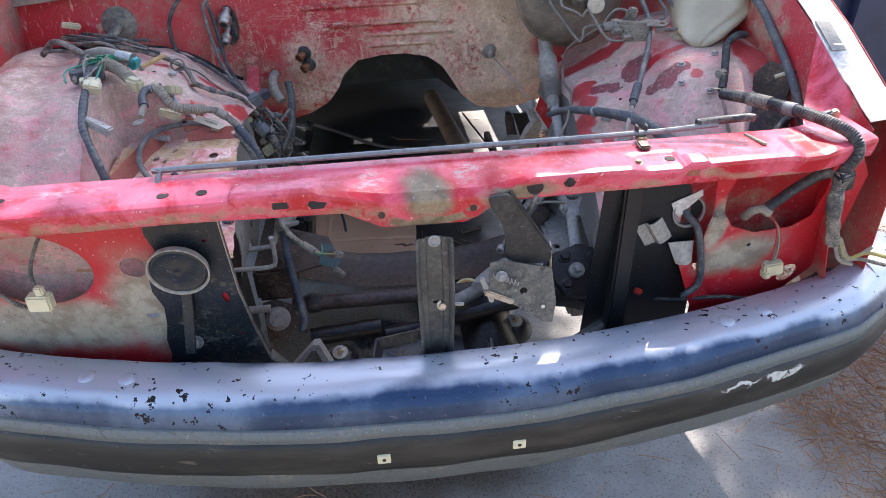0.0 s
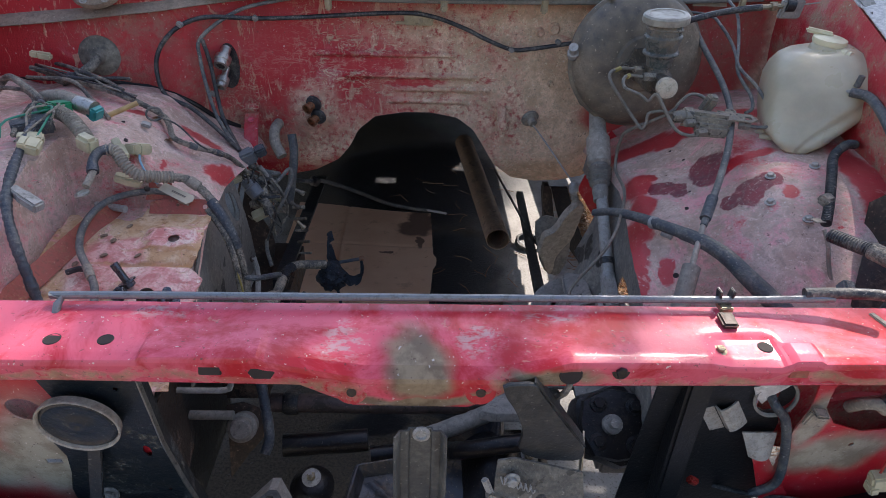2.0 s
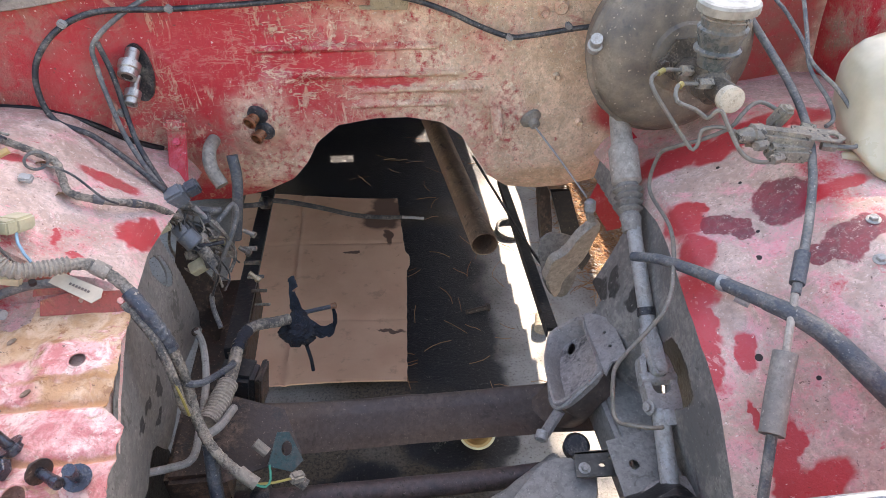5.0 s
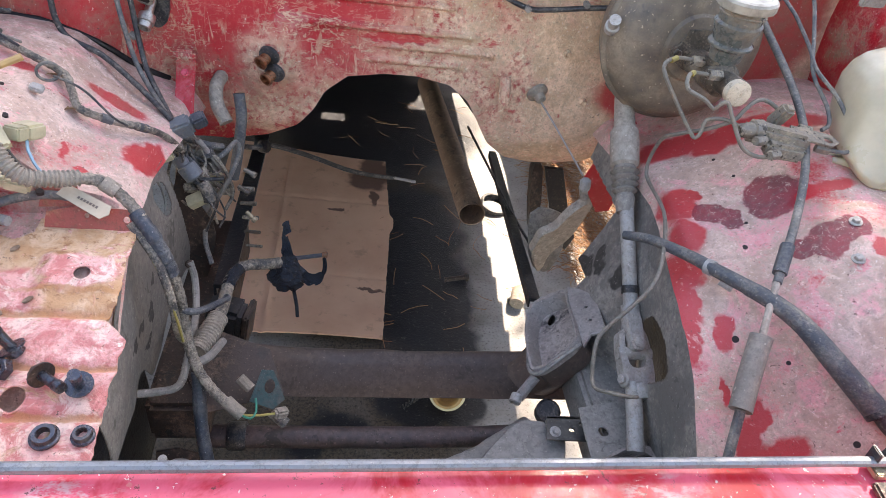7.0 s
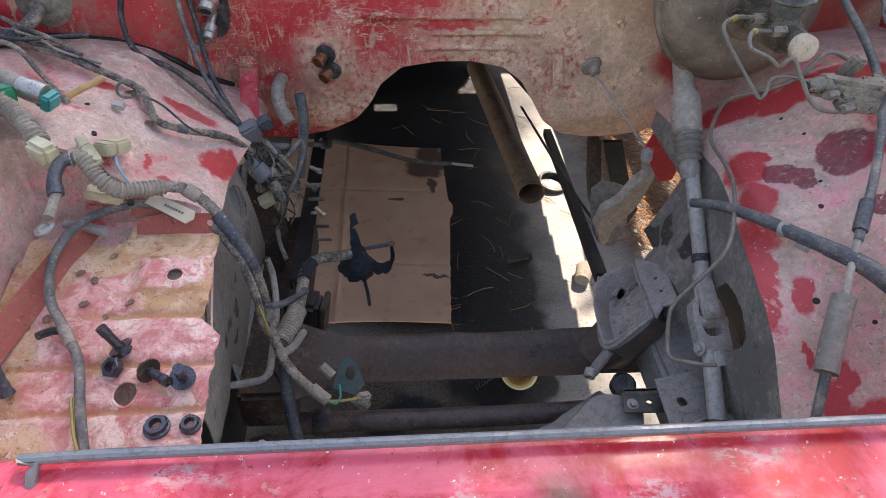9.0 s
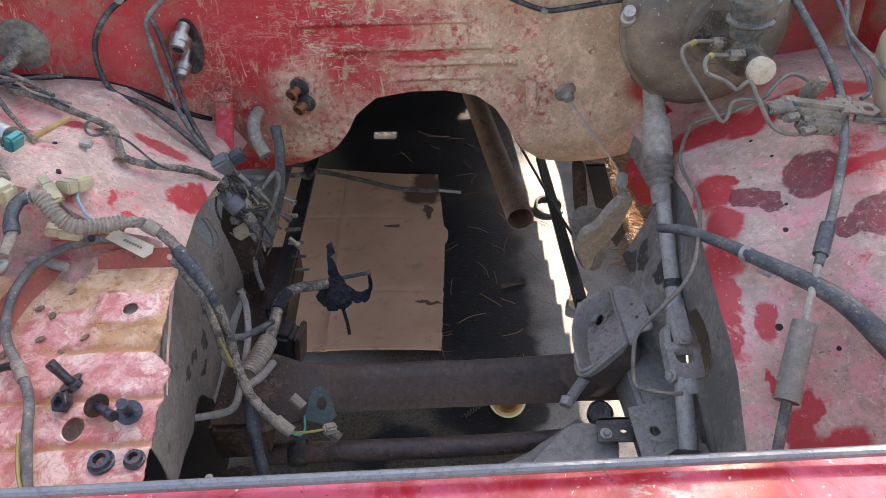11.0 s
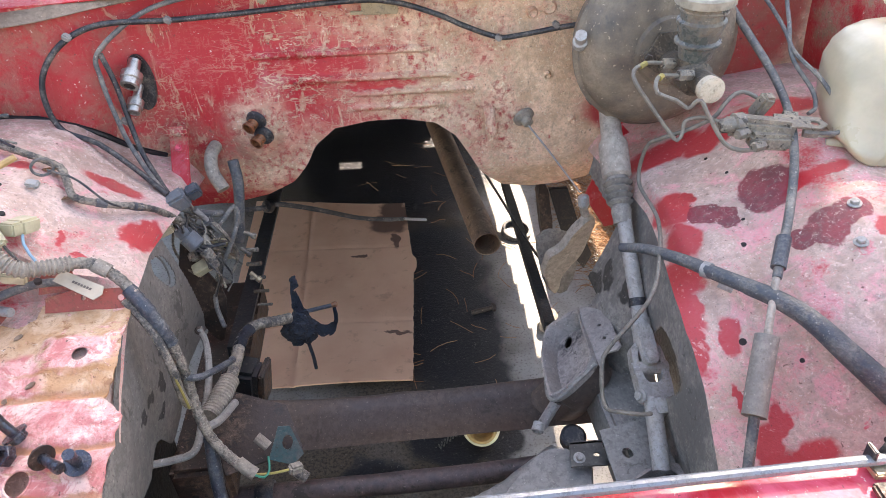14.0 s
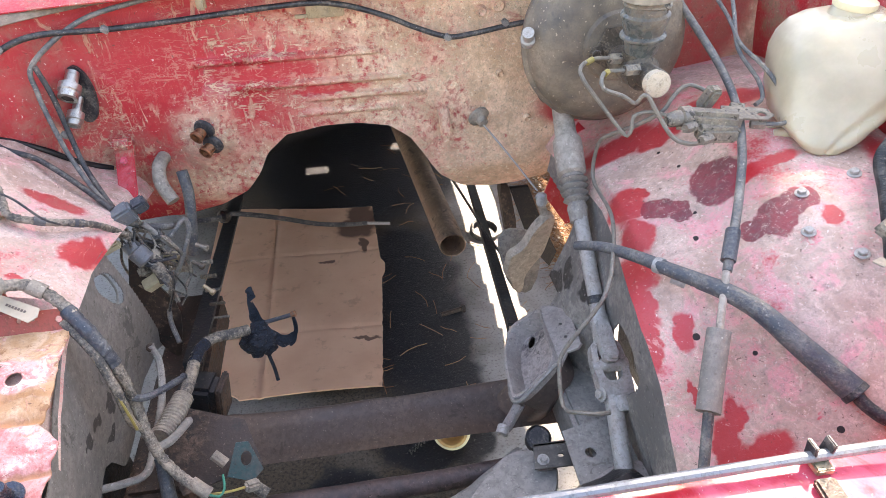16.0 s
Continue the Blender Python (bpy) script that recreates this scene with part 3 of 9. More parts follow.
M_GROMMET = worn("dust_covered_rubber", (0.035, 0.034, 0.033), (0.34, 0.285, 0.22), 0.5, 8.0, 0.65, grimed=0.2, soft=0.15)
M_OILY = worn("oily_black_steel", (0.014, 0.013, 0.015), (0.10, 0.08, 0.062), 0.26, 20.0, 0.34, metal=0.4, grimed=0.4)
M_STEEL = worn("dusty_steel", (0.36, 0.35, 0.335), (0.44, 0.39, 0.335), 0.52, 20.0, 0.42, metal=0.35, grimed=0.16, bump=0.15, soft=0.22)
M_ZINC = worn("zinc_plate", (0.50, 0.47, 0.42), (0.36, 0.30, 0.23), 0.25, 45.0, 0.3, metal=0.9, grimed=0.25)
M_BRASS = worn("tarnished_brass", (0.36, 0.29, 0.19), (0.34, 0.27, 0.19), 0.3, 60.0, 0.4, metal=0.7, grimed=0.2)
M_RUBBER = worn("dusty_black_rubber", (0.017, 0.018, 0.022), (0.27, 0.235, 0.195), 0.36, 34.0, 0.42, grimed=0.10, bump=0.2, soft=0.12)
M_RUBBER_GREY = worn("chalky_grey_rubber", (0.055, 0.062, 0.072), (0.25, 0.225, 0.195), 0.43, 30.0, 0.5, grimed=0.2, bump=0.25, soft=0.13)
M_LOOM = worn("dusty_cloth_tape_loom", (0.060, 0.056, 0.052), (0.42, 0.35, 0.27), 0.50, 36.0, 0.7, grimed=0.22, bump=0.4, soft=0.10)
M_LOOM_TAN = worn("mud_caked_loom", (0.22, 0.185, 0.145), (0.42, 0.35, 0.275), 0.55, 24.0, 0.75, grimed=0.16, bump=0.35, soft=0.22)
M_TAPE = worn("blue_black_tape", (0.035, 0.042, 0.055), (0.24, 0.23, 0.21), 0.38, 26.0, 0.36, grimed=0.18, bump=0.3, soft=0.15)
M_TAPE_BLACK = worn("crumpled_black_tape", (0.012, 0.018, 0.030), (0.07, 0.075, 0.085), 0.16, 60.0, 0.20, grimed=0.1, bump=0.8)
M_BOOSTER = worn("booster_shell_paint", (0.036, 0.032, 0.031), (0.38, 0.285, 0.195), 0.52, 5.0, 0.36, grimed=0.10, soft=0.17, bump=0.12)
M_WHITE_PLASTIC = plain("yellowed_plastic", (0.74, 0.66, 0.44), 0.42, tone=0.18)
M_CREAM = plain("cream_connector_plastic", (0.55, 0.48, 0.31), 0.45, tone=0.3)
M_TANK = plain("milky_tank_plastic", (0.53, 0.445, 0.31), 0.3, tone=0.2, scale=14.0, milky=0.3)
M_TEAL = plain("teal_connector_plastic", (0.03, 0.27, 0.26), 0.45, tone=0.4)
M_GREEN = plain("green_connector_plastic", (0.01, 0.22, 0.10), 0.4, tone=0.3)
M_GREY_PLASTIC = worn("grey_connector_plastic", (0.14, 0.15, 0.16), (0.32, 0.28, 0.23), 0.35, 60.0, 0.5, grimed=0.2)
M_GREEN_PAINT = worn("flaked_green_paint", (0.018, 0.062, 0.058), (0.17, 0.14, 0.12), 0.40, 20.0, 0.4, grimed=0.3, soft=0.15)
M_YELLOW_WIRE = plain("yellow_wire", (0.36, 0.28, 0.08), 0.45)
M_GREEN_WIRE = plain("green_wire", (0.03, 0.25, 0.16), 0.45)
M_BLUE_WIRE = plain("pale_blue_wire", (0.25, 0.42, 0.52), 0.45)
M_RED_WIRE = plain("red_wire", (0.42, 0.03, 0.02), 0.45)
M_CABLE_GREY = worn("grey_cable_sheath", (0.075, 0.077, 0.080), (0.36, 0.315, 0.26), 0.45, 40.0, 0.42, grimed=0.2, bump=0.2, soft=0.12)
M_BOLT = worn("blue_black_bolt_steel", (0.075, 0.082, 0.10), (0.30, 0.26, 0.22), 0.30, 45.0, 0.26, metal=0.75, grimed=0.2, bump=0.15, soft=0.12)
M_ROD = worn("bare_rod_steel", (0.22, 0.23, 0.245), (0.22, 0.205, 0.185), 0.36, 30.0, 0.32, metal=0.7, grimed=0.10, bump=0.1, soft=0.25)
M_COPPER = worn("tarnished_copper", (0.36, 0.15, 0.075), (0.20, 0.14, 0.10), 0.35, 60.0, 0.42, metal=0.8, grimed=0.35)
M_ORANGE = plain("orange_tan_plastic", (0.58, 0.36, 0.14), 0.45, tone=0.3)
M_LEAF = plain("dry_leaf", (0.36, 0.20, 0.10), 0.75, tone=0.5)
M_BLUE_BIN = plain("dark_blue_plastic", (0.012, 0.02, 0.06), 0.5, tone=0.4, scale=6.0)
M_PAPER = plain("printed_card_tag", (0.50, 0.41, 0.30), 0.8, tone=0.2)
M_INK = plain("faded_ink", (0.16, 0.12, 0.10), 0.8)
# near-black colour that paints the shade inside holes onto solid discs
M_HOLE_SHADE = plain("painted_hole_shade", (0.03, 0.02, 0.018), 0.8)
M_CAP_WHITE = plain("white_cap_plastic", (0.36, 0.32, 0.255), 0.45, tone=0.55, scale=40.0)
M_RESERVOIR = worn("smoky_reservoir_plastic", (0.085, 0.095, 0.09), (0.24, 0.19, 0.14), 0.48, 12.0, 0.22, grimed=0.2)
M_LIP = worn("faded_wing_flange_paint", (0.50, 0.42, 0.41), (0.70, 0.66, 0.62), 0.66, 6.0, 0.3, grimed=0.12, soft=0.2, bump=0.1)

M_RUST_RED = worn("rusted_red_lip", (0.36, 0.075, 0.05), (0.44, 0.20, 0.11), 0.34, 22.0, 0.55, grimed=0.2)
M_RUST_PIPE = worn("rusty_brown_pipe", (0.20, 0.12, 0.075), (0.36, 0.25, 0.17), 0.45, 14.0, 0.6, grimed=0.3)
M_PLATE = worn("blue_grey_oily_steel", (0.060, 0.062, 0.072), (0.20, 0.155, 0.115), 0.42, 14.0, 0.36, metal=0.4, grimed=0.35)
M_SHIELD = worn("speckled_black_shield_paint", (0.012, 0.016, 0.021), (0.16, 0.15, 0.125), 0.30, 14.0, 0.30, grimed=0.3)
M_TAN_DUST = worn("tan_dusted_steel", (0.25, 0.205, 0.165), (0.50, 0.42, 0.34), 0.60, 12.0, 0.6, grimed=0.14, soft=0.22, bump=0.15)
M_BOOT = worn("dust_caked_boot_rubber", (0.17, 0.15, 0.13), (0.40, 0.345, 0.285), 0.55, 14.0, 0.65, grimed=0.14, soft=0.25)
M_MUD = worn("caked_grey_mud", (0.065, 0.060, 0.053), (0.29, 0.255, 0.21), 0.48, 16.0, 0.7, grimed=0.32, bump=0.6, soft=0.18)
M_LATCH = worn("dirty_black_latch_steel", (0.030, 0.030, 0.030), (0.15, 0.135, 0.115), 0.34, 14.0, 0.42, metal=0.2, grimed=0.25, soft=0.16, bump=0.25)
M_LEDGE = worn("tan_dusty_cast_surface", (0.20, 0.135, 0.10), (0.34, 0.255, 0.185), 0.55, 14.0, 0.6, grimed=0.2, bump=0.3, soft=0.18)
M_STAY = worn("dusty_dark_steel", (0.042, 0.043, 0.042), (0.22, 0.20, 0.17), 0.42, 9.0, 0.40, metal=0.2, grimed=0.2, soft=0.22, bump=0.15)
M_TAN_PLUG = worn("tan_dusty_alloy", (0.60, 0.50, 0.37), (0.62, 0.50, 0.36), 0.5, 60.0, 0.5, grimed=0.12)


def bumper_chrome():
    m, nt, b = surface("dull_blue_black_chrome")
    cloud, fine = grain(nt, 5.0, 5.0, 0.6), grain(nt, 140.0, 4.0, 0.7)
    pit = band(nt, calc(nt, "ADD", calc(nt, "MULTIPLY", grain(nt, 60.0, 3.0, 0.7), 0.75), calc(nt, "MULTIPLY", cloud, 0.35)), 0.665, 0.69)
    col = blend(nt, band(nt, cloud, 0.42, 0.72), (0.022, 0.046, 0.100), (0.12, 0.165, 0.245))
    # sun and sky sheen painted pale along the top edge, with smeared patches below it
    top_sheen = calc(nt, "MULTIPLY", band(nt, calc(nt, "ADD", axis_of(nt, 2), calc(nt, "MULTIPLY", cloud, 0.035)), 0.513, 0.524), 0.8)
    col = blend(nt, top_sheen, col, (0.60, 0.62, 0.67))
    smear = band(nt, grain(nt, 9.0, 6.0, 0.75, stretch=(0.6, 1, 1.6), warp=0.5), 0.64, 0.72)
    col = blend(nt, calc(nt, "MULTIPLY", smear, 0.5), col, (0.50, 0.48, 0.46))
    col = blend(nt, calc(nt, "MULTIPLY", band(nt, fine, 0.62, 0.72), 0.35), col, (0.35, 0.33, 0.30))
    nt.links.new(blend(nt, pit, col, (0.020, 0.018, 0.016)), b.inputs["Base Color"])
    b.inputs["Metallic"].default_value = 0.45
    nt.links.new(calc(nt, "ADD", calc(nt, "ADD", calc(nt, "MULTIPLY", cloud, 0.30), 0.22), calc(nt, "MULTIPLY", pit, 0.4)), b.inputs["Roughness"])
    relief(nt, b, calc(nt, "SUBTRACT", cloud, calc(nt, "MULTIPLY", pit, 0.15)), 0.25, 0.01)
    return m


def rubbing_strip():
    m, nt, b = surface("scuffed_black_rubber_strip")
    cloud, fine = grain(nt, 14.0, 5.0, 0.6, stretch=(0.4, 1, 2)), grain(nt, 120.0, 3.0)
    col = blend(nt, band(nt, cloud, 0.4, 0.7), (0.014, 0.014, 0.013), (0.045, 0.04, 0.032))
    scuff = calc(nt, "MULTIPLY", spots(nt, (((0.585, -0.10, 0.425), (0.035, 0.06, 0.010)), ((0.50, -0.11, 0.43), (0.04, 0.06, 0.004))), edge=0.3, wobble=0.02, scale=40.0), band(nt, fine, 0.3, 0.5))
    scratch = calc(nt, "MULTIPLY", band(nt, grain(nt, 60.0, 4.0, 0.8, stretch=(0.25, 1, 1.5), warp=0.4), 0.62, 0.68), 0.5)
    col = blend(nt, scratch, col, (0.20, 0.17, 0.12))
    nt.links.new(blend(nt, scuff, col, (0.55, 0.53, 0.48)), b.inputs["Base Color"])
    b.inputs["Roughness"].default_value = 0.55
    relief(nt, b, fine, 0.25, 0.0008)
    return m


def ground_surface():
    m, nt, b = surface("dirty_old_concrete")
    big, mid, fine = grain(nt, 1.3, 5.0, 0.6), grain(nt, 11.0, 6.0, 0.65), grain(nt, 150.0, 4.0, 0.7)
    col = blend(nt, band(nt, mid, 0.35, 0.7), (0.36, 0.34, 0.32), (0.27, 0.25, 0.235))
    col = blend(nt, calc(nt, "MULTIPLY", band(nt, big, 0.4, 0.65), 0.5), col, (0.31, 0.285, 0.26))
    col = blend(nt, band(nt, fine, 0.52, 0.72), col, (0.12, 0.10, 0.08))
    # brown trodden earth in front of the car
    earth = blend(nt, band(nt, mid, 0.35, 0.65), (0.30, 0.235, 0.18), (0.20, 0.15, 0.11))
    earth = blend(nt, band(nt, fine, 0.50, 0.66), earth, (0.09, 0.068, 0.05))
    col = blend(nt, band(nt, calc(nt, "ADD", axis_of(nt, 1), calc(nt, "MULTIPLY", mid, 0.4)), 0.25, -0.05), col, earth)
    oil = spots(nt, (((0.13, 1.20, 0), (0.16, 0.42, 0.2)), ((0.20, 0.95, 0), (0.08, 0.22, 0.2)), ((0.05, 2.05, 0), (0.42, 0.42, 0.3)), ((0.12, 0.72, 0), (0.12, 0.07, 0.2)), ((0.22, 0.70, 0), (0.05, 0.08, 0.2)), ((-0.1, 0.62, 0), (0.10, 0.05, 0.2))), edge=0.45, wobble=0.10, scale=7.0)
    film = spots(nt, (((0.0, 1.6, 0), (0.30, 1.2, 0.3)), ((-0.2, 2.2, 0), (0.5, 0.8, 0.3)), ((-0.22, 0.40, 0), (0.36, 0.50, 0.3)), ((0.0, 0.30, 0), (0.36, 0.30, 0.3)), ((0.10, 0.9, 0), (0.18, 0.5, 0.3))), edge=0.8, wobble=0.12, scale=5.0)
    col = blend(nt, calc(nt, "MULTIPLY", film, 0.95), col, blend(nt, band(nt, fine, 0.42, 0.62), (0.085, 0.058, 0.039), (0.034, 0.023, 0.016)))
    col = blend(nt, calc(nt, "MULTIPLY", oil, 0.93), col, (0.012, 0.013, 0.017))
    # pale gravel specks that also paint the sparkle of wet ground
    stone_glints = band(nt, grain(nt, 95.0, 5.0, 0.8, warp=0.3), 0.60, 0.68)
    col = blend(nt, calc(nt, "MULTIPLY", stone_glints, 0.40), col, (0.26, 0.235, 0.21))
    nt.links.new(col, b.inputs["Base Color"])
    nt.links.new(calc(nt, "SUBTRACT", 0.92, calc(nt, "MULTIPLY", oil, 0.62)), b.inputs["Roughness"])
    b.inputs["Specular IOR Level"].default_value = 0.3
    relief(nt, b, calc(nt, "ADD", calc(nt, "ADD", fine, mid), stone_glints), 0.6, 0.004)
    return m


def cardboard_surface():
    m, nt, b = surface("oil_stained_cardboard")
    big, mid, fine = grain(nt, 4.0, 5.0), grain(nt, 26.0, 5.0, 0.7), grain(nt, 240.0, 2.0, stretch=(1, 0.25, 1))
    col = blend(nt, band(nt, big, 0.35, 0.7), (0.63, 0.36, 0.235), (0.53, 0.285, 0.18))
    col = blend(nt, calc(nt, "MULTIPLY", band(nt, mid, 0.56, 0.7), 0.35), col, (0.17, 0.105, 0.06))
    stain = spots(nt, (((0.0, 1.60, 0.01), (0.07, 0.06, 0.05)), ((0.02, 1.66, 0.01), (0.05, 0.09, 0.05)), ((0.0, 1.06, 0.01), (0.035, 0.006, 0.05)), ((0.02, 1.50, 0.01), (0.015, 0.04, 0.05)), ((-0.1, 1.42, 0.01), (0.02, 0.008, 0.05))), edge=0.4, wobble=0.03, scale=22.0)
    nt.links.new(blend(nt, calc(nt, "MULTIPLY", stain, 0.85), col, (0.055, 0.022, 0.016)), b.inputs["Base Color"])
    b.inputs["Roughness"].default_value = 0.8
    relief(nt, b, fine, 0.2, 0.0008)
    return m


def pine_surface(name, a, c):
    m, nt, b = surface(name)
    r = nt.nodes.new("ShaderNodeNewGeometry").outputs["Random Per Island"]
    nt.links.new(blend(nt, r, a, c), b.inputs["Base Color"])
    b.inputs["Roughness"].default_value = 0.75
    return m


def tray_surface():
    """Rusty sheet steel with what is left of its pink-red paint, cream scale and dark crumbs."""
    m, nt, b = surface("rusty_tray_steel")
    mid, fine, crust = grain(nt, 24.0, 6.0, 0.7, warp=0.6), grain(nt, 220.0, 4.0, 0.7), grain(nt, 55.0, 5.0, 0.75, warp=0.4)
    col = blend(nt, band(nt, mid, 0.38, 0.62), (0.70, 0.48, 0.31), (0.55, 0.30, 0.145))
    col = blend(nt, band(nt, crust, 0.56, 0.64), col, (0.38, 0.18, 0.08))
    flake = grain(nt, 15.0, 6.0, 0.7, warp=0.8)
    left = spots(nt, (((-0.365, 0.205, 0.65), (0.085, 0.075, 0.06)), ((-0.43, 0.22, 0.65), (0.07, 0.05, 0.06)), ((-0.45, 0.30, 0.67), (0.05, 0.06, 0.06)), ((-0.40, 0.27, 0.67), (0.09, 0.03, 0.06)), ((-0.36, 0.27, 0.67), (0.075, 0.035, 0.05)), ((-0.365, 0.357, 0.69), (0.045, 0.024, 0.05)), ((-0.360, 0.268, 0.67), (0.10, 0.026, 0.05)), ((-0.37, 0.215, 0.65), (0.10, 0.020, 0.05)), ((-0.355, 0.165, 0.64), (0.09, 0.016, 0.05)), ((-0.43, 0.335, 0.68), (0.025, 0.03, 0.05)), ((-0.345, 0.13, 0.63), (0.06, 0.012, 0.05))), edge=0.35, wobble=0.025, scale=22.0)
    paint = blend(nt, band(nt, grain(nt, 32.0, 5.0, 0.7, warp=0.7), 0.40, 0.60), (0.80, 0.43, 0.38), (0.62, 0.20, 0.175))
    paint = blend(nt, calc(nt, "MULTIPLY", band(nt, grain(nt, 21.0, 6.0, 0.75, warp=1.0), 0.50, 0.60), 0.75), paint, (0.90, 0.70, 0.58))
    keep = calc(nt, "MULTIPLY", left, band(nt, flake, 0.34, 0.44))
    keep = calc(nt, "MAXIMUM", keep, calc(nt, "MULTIPLY", band(nt, flake, 0.55, 0.60), 0.9))
    col = blend(nt, keep, col, paint)
    col = blend(nt, calc(nt, "MULTIPLY", band(nt, grain(nt, 40.0, 4.0, 0.7, warp=0.5), 0.66, 0.70), 0.9), col, (0.86, 0.76, 0.62))
    lines = spots(nt, (((-0.39, 0.195, 0.65), (0.12, 0.0035, 0.05)), ((-0.39, 0.245, 0.66), (0.12, 0.0035, 0.05)), ((-0.37, 0.305, 0.67), (0.10, 0.004, 0.05)), ((-0.365, 0.332, 0.68), (0.06, 0.003, 0.05))), edge=0.9, wobble=0.006, scale=60.0)
    col = blend(nt, calc(nt, "MULTIPLY", lines, 0.75), col, (0.52, 0.24, 0.09))
    col = blend(nt, calc(nt, "MULTIPLY", band(nt, grain(nt, 120.0, 4.0, 0.7), 0.66, 0.68), 0.85), col, (0.11, 0.06, 0.04))
    col = blend(nt, calc(nt, "MULTIPLY", band(nt, fine, 0.50, 0.66), 0.35), col, (0.30, 0.14, 0.08))
    nt.links.new(col, b.inputs["Base Color"])
    b.inputs["Roughness"].default_value = 0.6
    relief(nt, b, calc(nt, "ADD", calc(nt, "ADD", crust, calc(nt, "MULTIPLY", keep, 0.7)), calc(nt, "MULTIPLY", fine, 0.5)), 0.8, 0.0022)
    return m


M_TRAY = tray_surface()
M_BUMPER, M_STRIP, M_GROUND, M_CARD = bumper_chrome(), rubbing_strip(), ground_surface(), cardboard_surface()
M_VALANCE = worn("grey_plastic_valance", (0.13, 0.14, 0.135), (0.26, 0.23, 0.19), 0.32, 12.0, 0.5, grimed=0.2)
M_NEEDLES = pine_surface("dry_pine_needles", (0.22, 0.09, 0.04), (0.38, 0.22, 0.11))
M_GREENERY = pine_surface("dark_bush_leaves", (0.02, 0.045, 0.015), (0.06, 0.09, 0.03))


# ---- ground ----
ground = single("ground", sheet(lambda u, v: (-40 + 80 * u, -45 + 90 * v, 0.0), 8, 8, 0.05), M_GROUND, "dirty concrete yard stained black with oil", "ground", kind="structure")

# ---- body shell of the car ----
car = thing("car_body", "stripped red car front end with its engine taken out", "car", (0.03, 0.4, 0.3))


def bulkhead_place(u, v):
    x = -0.88 + 1.66 * u
    foot = fire_foot(x)
    z = foot + (0.955 + 0.035 * ease(x, 0.2, 0.7) - foot) * v
    y = fire_y(x, z)
    # pressed ribs and dents of the sheet
    for zc, x0, x1 in ((0.845, -0.20, 0.08), (0.80, -0.14, 0.12), (0.772, -0.03, 0.16), (0.745, -0.04, 0.10)):
        y -= 0.008 * math.exp(-((z - zc) / 0.0055) ** 4) * ease(x, x0 - 0.02, x0) * (1 - ease(x, x1, x1 + 0.02))
    y -= 0.02 * math.exp(-(((x + 0.215) / 0.045) ** 2 + ((z - 0.715) / 0.05) ** 2))
    y += 0.004 * noise.noise(Vector((x * 7, z * 9, 3)))
    return (x, y, z)


part("bulkhead", sheet(bulkhead_place, 240, 130, 0.002), M_BULKHEAD, car, "dusty red steel bulkhead with an open tunnel arch")
def wing_edge(y, side):
    """How far from the middle the inner edge of the wing lies."""
    if side > 0:
        return lerp_table(y, ((0.0, 0.325), (0.28, 0.331), (0.345, 0.329), (0.40, 0.336), (0.456, 0.346), (0.53, 0.358), (0.58, 0.363), (0.70, 0.364), (0.88, 0.36)))
    return lerp_table(y, ((0.0, 0.345), (0.28, 0.352), (0.42, 0.368), (0.56, 0.374), (0.70, 0.365), (0.88, 0.36)))


def wing_place(side, x_in, x_out, y0, y1):
    def place(u, v):
        y = y0 + (y1 - y0) * u
        edge = wing_edge(y, side)
        w = edge + (x_out - edge) * v
        x = 0.035 + side * w
        z = wing_z(x, y, side) - 0.018 * math.exp(-((w - edge) / 0.012) ** 2)
        z += 0.006 * noise.noise(Vector((x * 6, y * 6, side * 2)))
        if side < 0:
            z += (0.007 * math.sin(x * 46 + y * 9) + 0.005 * math.sin(x * 21 - y * 17)) * ease(-x, 0.56, 0.66)
        if side < 0 and -0.552 < x and y < 0.46:
            z = min(z, tray_z(x, y) - 0.012)
        z += 0.010 * math.exp(-(((w - 0.40) / 0.035) ** 2 + ((y - 0.44) / 0.06) ** 2))
        return (x, y, z)
    return place


inner_r = part("inner_wing", sheet(wing_place(1, 0.36, 0.74, 0.105, 0.868), 80, 46, 0.0015), M_WING_R, car, "dusty pink-red inner wing with dark wet patches")
inner_l = part("inner_wing", sheet(wing_place(-1, 0.36, 0.90, 0.105, 0.845), 80, 60, 0.0015, lambda c: c.x < -0.352 or c.y > 0.28), M_WING_L, car, "dust-covered faded red inner wing")


# solid dark discs on the wings, painted as the shade of drilled holes
for x, y, r in ((0.461, 0.427, 0.0038), (0.414, 0.307, 0.0042), (0.495, 0.623, 0.0026), (0.499, 0.566, 0.0026), (0.468, 0.270, 0.0028), (0.524, 0.178, 0.0038), (0.48, 0.47, 0.0024)):
    z = wing_z(x, y, 1) + 0.006 * noise.noise(Vector((x * 6, y * 6, 2)))
    k = 0.035 + wing_edge(y, 1)
    z += 0.010 * math.exp(-(((x - 0.435) / 0.035) ** 2 + ((y - 0.44) / 0.06) ** 2)) - 0.018 * math.exp(-((x - k) / 0.012) ** 2)
    part("wing_hole_disc", lathe(((-0.004, r), (0.0006, r * 1.08), (0.0009, r)), (x, y, z + 0.0012), ((wing_z(x - 0.01, y, 1) - wing_z(x + 0.01, y, 1)) / 0.02, (wing_z(x, y - 0.01, 1) - wing_z(x, y + 0.01, 1)) / 0.02, 1), 16), M_HOLE_SHADE, inner_r)
